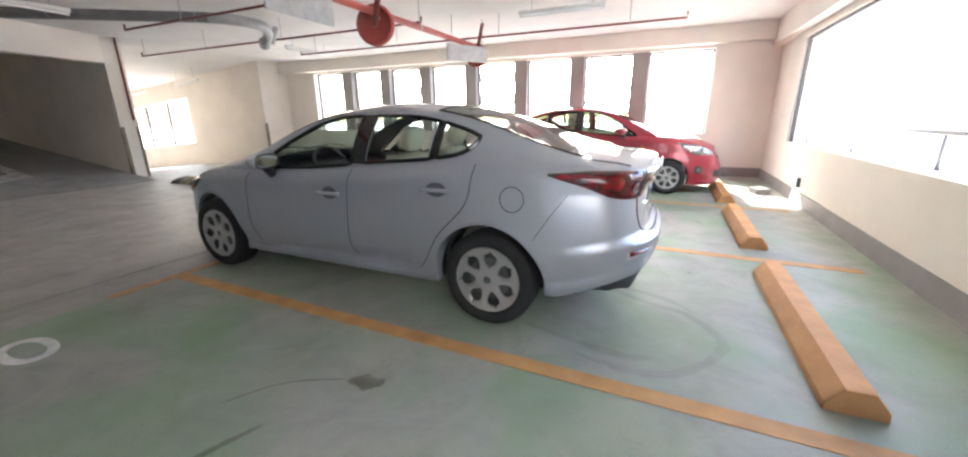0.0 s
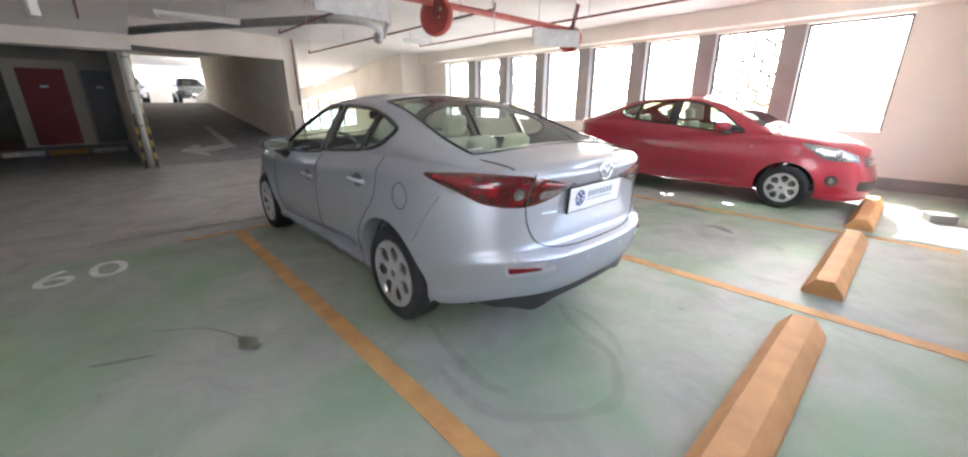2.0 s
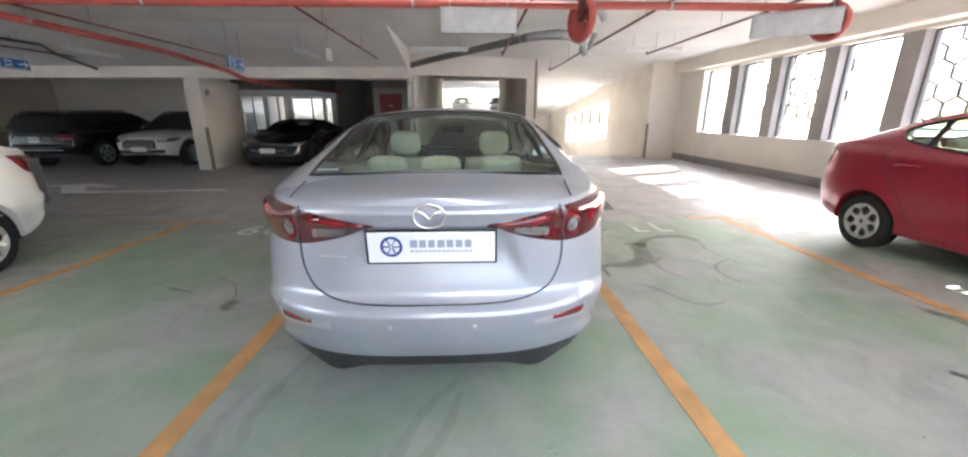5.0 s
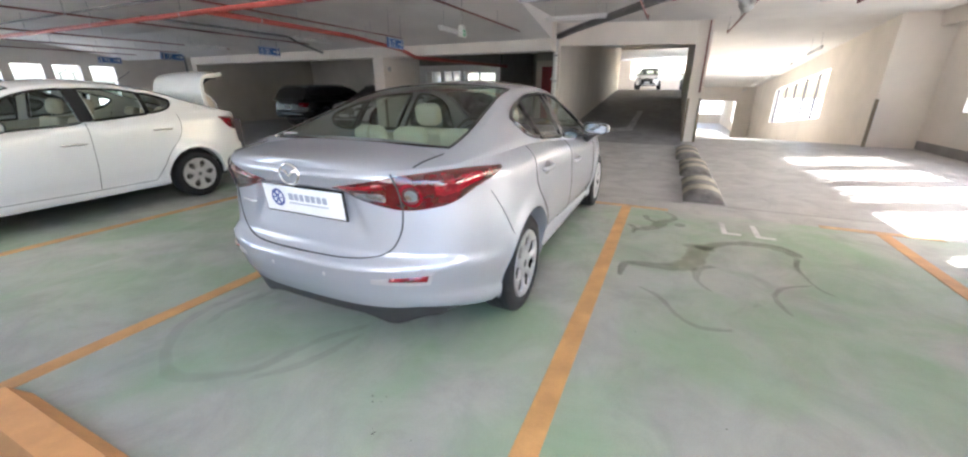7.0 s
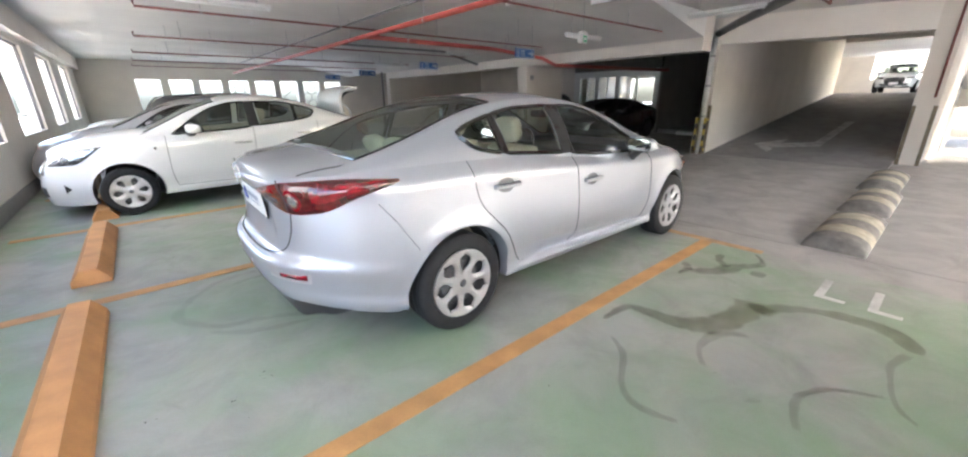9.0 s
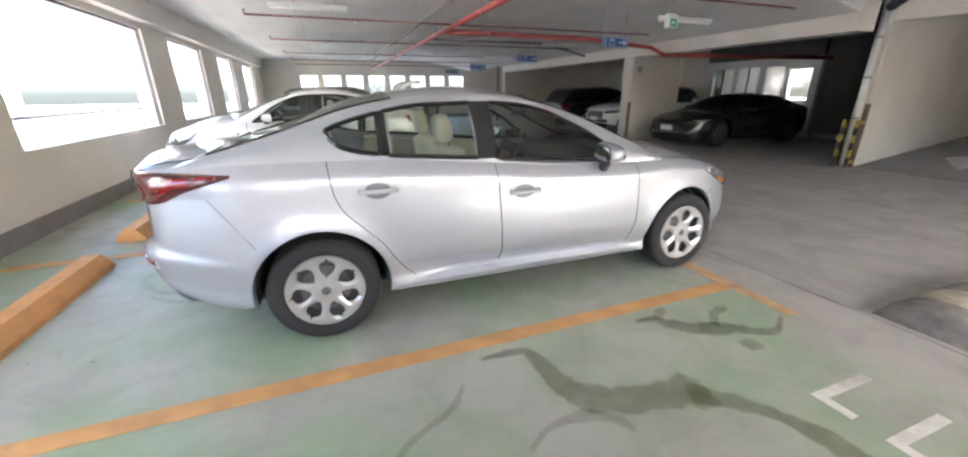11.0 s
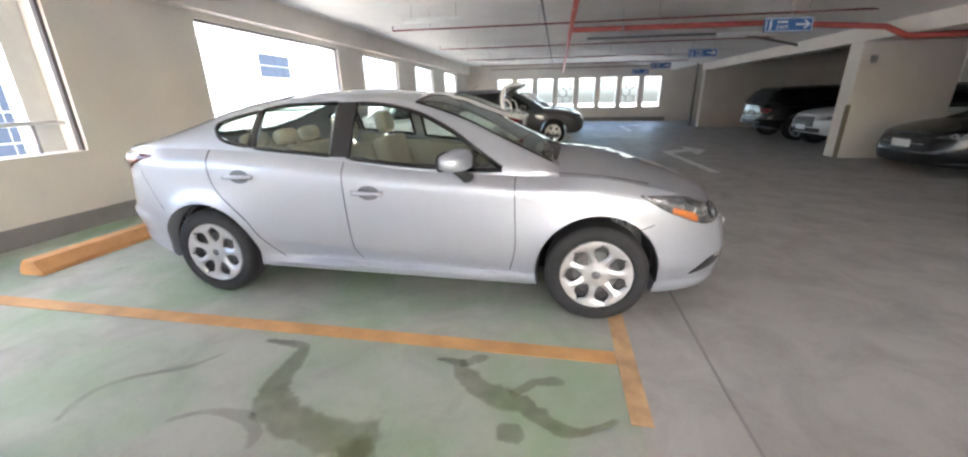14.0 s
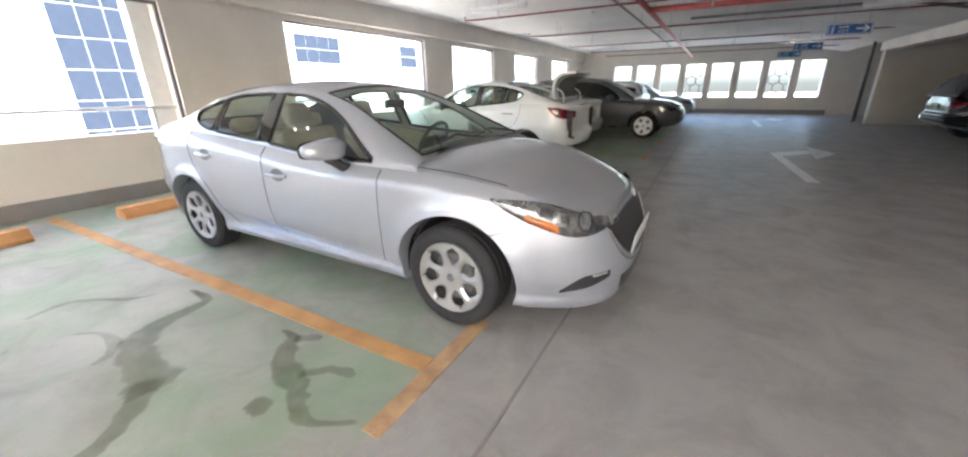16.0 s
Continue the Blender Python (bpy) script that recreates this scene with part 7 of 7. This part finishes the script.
def exit_sign(x, y, turn, lit=True, z=2.36, w=0.86, h=0.27, kx=0.84, kz=0.76):
    """A flat box sign on two rods; a white border, a pictogram, a word and an arrow."""
    t = thing("exit_sign", pose(x, y, z, 0, 0, turn) @ Matrix.Diagonal((kx, 1, kz, 1)), "hanging blue exit sign with white border, figure mark and arrow", "sign", "exit signs")
    part("sign_box", box(bmesh.new(), -w / 2, w / 2, -0.02, 0.02, -h / 2, h / 2, 0.008), M["sign_blue" if lit else "steel"], t)
    bm = bmesh.new()
    for a, b, c, d in ((-w / 2 + 0.012, w / 2 - 0.012, h / 2 - 0.026, h / 2 - 0.012), (-w / 2 + 0.012, w / 2 - 0.012, -h / 2 + 0.012, -h / 2 + 0.026), (-w / 2 + 0.012, -w / 2 + 0.026, -h / 2 + 0.026, h / 2 - 0.026), (w / 2 - 0.026, w / 2 - 0.012, -h / 2 + 0.026, h / 2 - 0.026)):
        box(bm, a, b, 0.020, 0.0225, c, d)
    part("sign_border", bm, M["plate_white"], t)
    bm = boxed(-0.34, -0.12, 0.020, 0.0225, -0.018, 0.018)
    box(bm, -0.37, -0.33, 0.020, 0.0225, -0.012, 0.012)
    for s in (-1, 1):
        box(bm, -0.06, 0.06, 0.020, 0.0225, -0.016, 0.016, 0, pose(-0.32, 0, s * 0.035, 0, -s * 40, 0))
    part("sign_arrow", bm, M["plate_white"], t)
    c = bpy.data.curves.new("sign_word", "FONT")
    c.body, c.size, c.extrude = "EXIT", 0.105, 0.0012
    tmp = new("sign_word", c)
    me = bpy.data.meshes.new_from_object(tmp.evaluated_get(bpy.context.evaluated_depsgraph_get()))
    bpy.data.objects.remove(tmp)
    me.materials.append(M["plate_white"])
    word = new("sign_word", me)
    word.parent = t
    word.matrix_local = pose(0.22, 0.0215, -0.085, 90, 0, 180)
    for k in range(3):
        part("print_bar", boxed(0.03 + 0.065 * k, 0.08 + 0.065 * k, 0.020, 0.0225, 0.03, 0.07), M["plate_white"], t)
    bm = bmesh.new()
    lathe(bm, [(0.020, 0.018), (0.0225, 0.018)], 12, Matrix.Translation((0.33, 0, 0.07)), True)
    box(bm, 0.31, 0.35, 0.020, 0.0225, -0.02, 0.045)
    for s in (-1, 1):
        box(bm, -0.009, 0.009, 0.020, 0.0225, -0.085, 0.0, 0, pose(0.33 + s * 0.012, 0, -0.015, 0, s * 16, 0))
    part("sign_mark", bm, M["plate_white"], t)
    for s in (-1, 1):
        part("drop_rod", tube(bmesh.new(), [(s * w * 0.38, 0, h / 2), (s * w * 0.38, 0, (ZC - z) / kz)], 0.006, 6), M["steel"], t)
    return t


exit_sign(-6.76, -0.86, 8)
exit_sign(-6.9, -5.15, 8)
exit_sign(-6.9, -9.6, 8)
exit_sign(-6.9, -13.3, 8)
for x, y, turn in ((XM + 0.06, 3.75, 92), (XM + 0.05, 7.5, 60)):
    t = thing("sign_board", pose(x, y, 2.44, 0, 0, turn), "grey back of a hanging sign board with rounded corners", "sign", "sign boards")
    part("board", box(bmesh.new(), -0.44, 0.44, -0.018, 0.018, -0.14, 0.14, 0.015), M["steel"], t)
    for s in (-1, 1):
        part("drop_rod", tube(bmesh.new(), [(s * 0.33, 0, 0.14), (s * 0.33, 0, ZC - 2.44)], 0.006, 6), M["steel"], t)
for y, r in ((4.95, 0.25), (7.95, 0.22)):
    t = thing("red_disc", pose(XM + 0.02, y, 2.46, 0, 12, 20), "red round plate hung from the sprinkler main", "disc sign", "red discs")
    bm = bmesh.new()
    lathe(bm, [(-0.05, r * 0.86), (-0.03, r * 0.98), (0.0, r), (0.035, r * 0.95), (0.05, r * 0.5), (0.055, 0.01)], 28, None)
    part("disc", bm, M["red_pipe"], t, "", True)
    part("bracket", boxed(-0.03, 0.03, -0.06, 0.0, -0.02, ZC - 2.46 - 0.02, 0.004), M["dark_pipe"], t)
    part("valve", tube(bmesh.new(), [(0, 0.05, 0.10), (0.02, 0.22, 0.10), (0.02, 0.30, 0.02)], 0.03, 10), M["steel"], t, "", True)
g = thing("exit_light", pose(-6.32, 1.08, 2.45, 0, 0, 10) @ Matrix.Diagonal((0.76, 0.9, 0.8, 1)), "white box light with a green running-exit panel", "exit light")
part("light_box", box(bmesh.new(), -0.15, 0.15, -0.05, 0.05, -0.13, 0.13, 0.02), M["white_plastic"], g)
part("green_panel", boxed(-0.11, 0.11, 0.050, 0.053, -0.10, 0.04), M["sign_green"], g)
bm = boxed(-0.07, 0.07, 0.053, 0.055, -0.04, -0.015)
box(bm, 0.02, 0.05, 0.053, 0.055, -0.07, 0.01)
part("pictogram", bm, M["plate_white"], g)
part("drop_rod", tube(bmesh.new(), [(0, 0, 0.13), (0, 0, (ZC - 2.45) / 0.8)], 0.008, 6), M["steel"], g)
for x, y, z in ((-9.52, -3.20, 1.98), (-2.0, 5.5, ZC - 0.03), (-5.2, 0.2, ZC - 0.03), (-5.2, -6.8, ZC - 0.03), (-1.9, -4.5, ZC - 0.03)):
    t = thing("detector" if z > 2.5 else "call_point", pose(x, y, z), "small white smoke detector on the ceiling" if z > 2.5 else "small grey call box on the column", "detector" if z > 2.5 else "call box")
    if z > 2.5:
        part("cover", lathe(bmesh.new(), [(-0.035, 0.02), (-0.03, 0.04), (0.0, 0.055), (0.03, 0.055)], 18, pose(0, 0, 0, 90, 0, 0) @ Matrix.Scale(-1, 4, (0, 1, 0)), True), M["white_plastic"], t, "", True)
    else:
        part("cover", box(bmesh.new(), -0.05, 0.05, -0.02, 0.04, -0.07, 0.07, 0.006), M["steel"], t)
sock = thing("wall_socket", pose(XW - 0.016, 7.75, 0.33), "small grey electric box on the wall", "electric box")
part("cover", box(bmesh.new(), -0.03, 0.014, -0.04, 0.04, -0.07, 0.07, 0.006), M["grey_door"], sock)
blk = thing("concrete_block", pose(1.62, 8.55, 0, 0, 0, 20), "loose pale concrete block beside the wall", "block")
part("block", box(bmesh.new(), -0.12, 0.12, -0.10, 0.10, 0.0, 0.10, 0.01), M["concrete_dark"], blk)


# ---- windows: frames, rails, lattice screens ----
def opening_frame(name, along, face, a, b, z0, z1, t=0.035):
    ob = thing(name, pose(0, 0, 0), "thin dark frame lining the opening", "window frame", "window frames", "structure")
    for p, q, lo, hi, nm in ((a, a + t, z0, z1, "jamb"), (b - t, b, z0, z1, "jamb"), (a + t, b - t, z1 - t, z1, "head")):
        if along == "y":
            bm = boxed(face + 0.04, face + 0.09, p, q, lo, hi)
        else:
            bm = boxed(p, q, face + 0.16, face + 0.21, lo, hi)
        part(nm, bm, M["frame"], ob)
    return ob


def rail(along, off, a, b, z, posts):
    ob = thing("guard_rail", pose(0, 0, 0), "white metal guard rail outside the opening", "railing", "guard rails")
    P = lambda s, zz: (off, s, zz) if along == "y" else (s, off, zz)
    part("top_rail", tube(bmesh.new(), [P(a, z), P(b, z)], 0.024, 8), M["white_plastic"], ob, "", True)
    for s in np.linspace(a + 0.3, b - 0.3, posts):
        part("post", tube(bmesh.new(), [P(s, 0.86), P(s, z)], 0.02, 8), M["steel"], ob, "", True)
    return ob


for i, (a, b) in enumerate(WIN_E):
    opening_frame("window_frame_east", "y", XW, a, b, 0.86, 2.52)
    rail("y", XW + 0.22, a, b, 1.17, max(2, int((b - a) / 1.4)))
for i, (a, b) in enumerate(WIN_N):
    opening_frame("window_frame_north", "x", YB, a, b, 0.92, 2.66)
rail("x", YB + 0.28, -10.6, 0.84, 1.18, 9)


def lattice(name, along, off, a, b, z0, z1, r=0.17, t=0.012):
    """A screen of hexagons in flat bar, cut to the opening."""
    ob = thing(name, pose(0, 0, 0), "grey metal screen of hexagon cells outside the opening", "lattice screen", "lattice screens")
    w = r * math.sqrt(3)
    seen = set()
    shared = {}
    for row in range(int((z1 - z0) / (1.5 * r)) + 2):
        for col in range(int((b - a) / w) + 2):
            cx, cz = a + col * w + (w / 2 if row % 2 else 0), z0 + row * 1.5 * r
            for k in range(6):
                p = [(cx + r * math.sin(math.pi / 3 * (k + d)), cz + r * math.cos(math.pi / 3 * (k + d))) for d in (0, 1)]
                key = tuple(sorted((round(x, 2), round(z, 2)) for x, z in p))
                if key in seen or not all(a - 0.01 <= x <= b + 0.01 and z0 - 0.01 <= z <= z1 + 0.01 for x, z in p):
                    continue
                seen.add(key)
                p.sort()
                dx, dz = p[1][0] - p[0][0], p[1][1] - p[0][1]
                kind = (round(dx, 2), round(dz, 2))
                if kind not in shared:
                    bar = part("lattice_bar", tube(bmesh.new(), [(0, 0, 0), (0, dx, dz) if along == "y" else (dx, 0, dz)], t, 5), M["lattice"], ob)
                    shared[kind] = bar.data
                else:
                    bar = new("lattice_bar", shared[kind])
                    bar.parent = ob
                bar.location = (off, p[0][0], p[0][1]) if along == "y" else (p[0][0], off, p[0][1])
    return ob


for k in (1, 3, 5, 6):
    cx = 0.065 - 1.43 * k
    screen = lattice("lattice_screen", "x", YB + 0.52, cx - 0.80, cx + 0.80, 1.20, 2.95, 0.19, 0.026)
    for x in (cx - 0.62, cx + 0.62):
        part("bracket", tube(bmesh.new(), [(x, YB + 0.295, 2.80), (x, YB + 0.53, 2.80)], 0.02, 6), M["lattice"], screen)
for i in (1, 4):
    a, b = WIN_S[i]
    lattice("lattice_screen", "x", YF - 0.317, a - 0.25, b + 0.25, 0.8, 2.6, 0.24, 0.018)

# ---- lobby: doors and glazed screens ----
for nm, y0, y1, mat, label in (("door_1", -0.08, 0.84, "red_door", "red fire door in a pale frame"), ("door_2", 1.18, 1.84, "grey_door", "grey service door in a grey frame")):
    x0 = XLB + (0.032 if mat == "red_door" else 0.002)
    d = thing(nm, pose(x0, 0, 0.15), label, "door", "", "structure")
    leaf = part("door_leaf", boxed(0.0, 0.04, y0, y1, 0.06, 2.12, 0.004), M[mat], d)
    part("door_handle", tube(bmesh.new(), [(0.04, y1 - 0.10, 1.02), (0.10, y1 - 0.10, 1.02), (0.10, y1 - 0.22, 1.02)], 0.012, 8), M["chrome"], leaf)
    part("door_label", boxed(0.0402, 0.043, (y0 + y1) / 2 - 0.08, (y0 + y1) / 2 + 0.08, 1.62, 1.68), M["plate_white"], leaf)
for k, (a, b) in enumerate(PANES):
    wv = thing("window_%d" % (k + 1), pose(XG, 0, 0), "pale framed glazed lobby screen", "window", "", "structure")
    part("mullion", boxed(-0.10, -0.02, (a + b) / 2 - 0.025, (a + b) / 2 + 0.025, 0.75, 2.12), M["white_plastic"], wv)
    pn = part("pane", boxed(-0.07, -0.062, a, b, 0.75, 2.12), M["pane"], wv)
    pn.visible_shadow = False
kerb = thing("kerb_block", pose(XLB + 0.95, 0.2, 0), "low yellow and white kerb blocks by the lobby doors", "kerb")
for k in range(3):
    part("kerb_piece", box(bmesh.new(), -0.10, 0.10, -0.9 + 0.85 * k, -0.15 + 0.85 * k, 0, 0.12, 0.01), M["white_paint" if k % 2 == 0 else "guard_yellow"], kerb)

# ---- outside ----
M["ground_out"] = surface("pale_paving", (0.62, 0.585, 0.53), 0.9, vary=0.1, scale=0.3, fine=8, bump=0.1)
M["white_render"] = surface("white_render", (0.75, 0.74, 0.71), 0.8, vary=0.05, scale=0.4, fine=10, bump=0.05)
M["blue_glass"] = surface("blue_curtain_glass", (0.040, 0.052, 0.076), 0.45, vary=0.2, scale=0.25, fine=3, bump=0.0)
M["blue_glass"].node_tree.nodes["Principled BSDF"].inputs["Specular IOR Level"].default_value = 0.15
bm = boxed(-600, 600, -600, 600, -9.2, -9.0)
structure("ground", bm, M["ground_out"], "pale paved ground far below the openings", "ground")


def tower(x0, x1, y0, y1, z1, label, groups):
    """A rendered block with grids of blue panes on the face towards the hall; a group is (y, z, columns, rows, pane width, pane height)."""
    t = thing("office_building", pose(0, 0, 0), label, "building", "buildings across the street")
    wall = part("wall", boxed(x0, x1, y0, y1, -9.0, z1), M["white_render"], t)
    part("roof", boxed(x0 - 0.3, x1 + 0.3, y0 - 0.3, y1 + 0.3, z1, z1 + 0.5), M["white_render"], t)
    for gy, gz, cols, rows, py, pz in groups:
        me = None
        for i in range(cols):
            for j in range(rows):
                if me is None:
                    ob = part("pane", boxed(-0.05, 0.05, 0.03, py - 0.03, 0.03, pz - 0.03), M["blue_glass"], t)
                    me = ob.data
                else:
                    ob = new("pane", me)
                    ob.parent = t
                ob.location = (x0, gy + i * py, gz + j * pz)
    return t


tower(20.0, 32.0, -34.0, 8.0, 24.0, "white rendered building with blue glass across the street", [(-9.85, -1.55, 9, 8, 0.97, 1.31), (-16.5, 3.15, 4, 2, 0.95, 0.9), (-27.0, 3.15, 4, 2, 0.95, 0.9)])
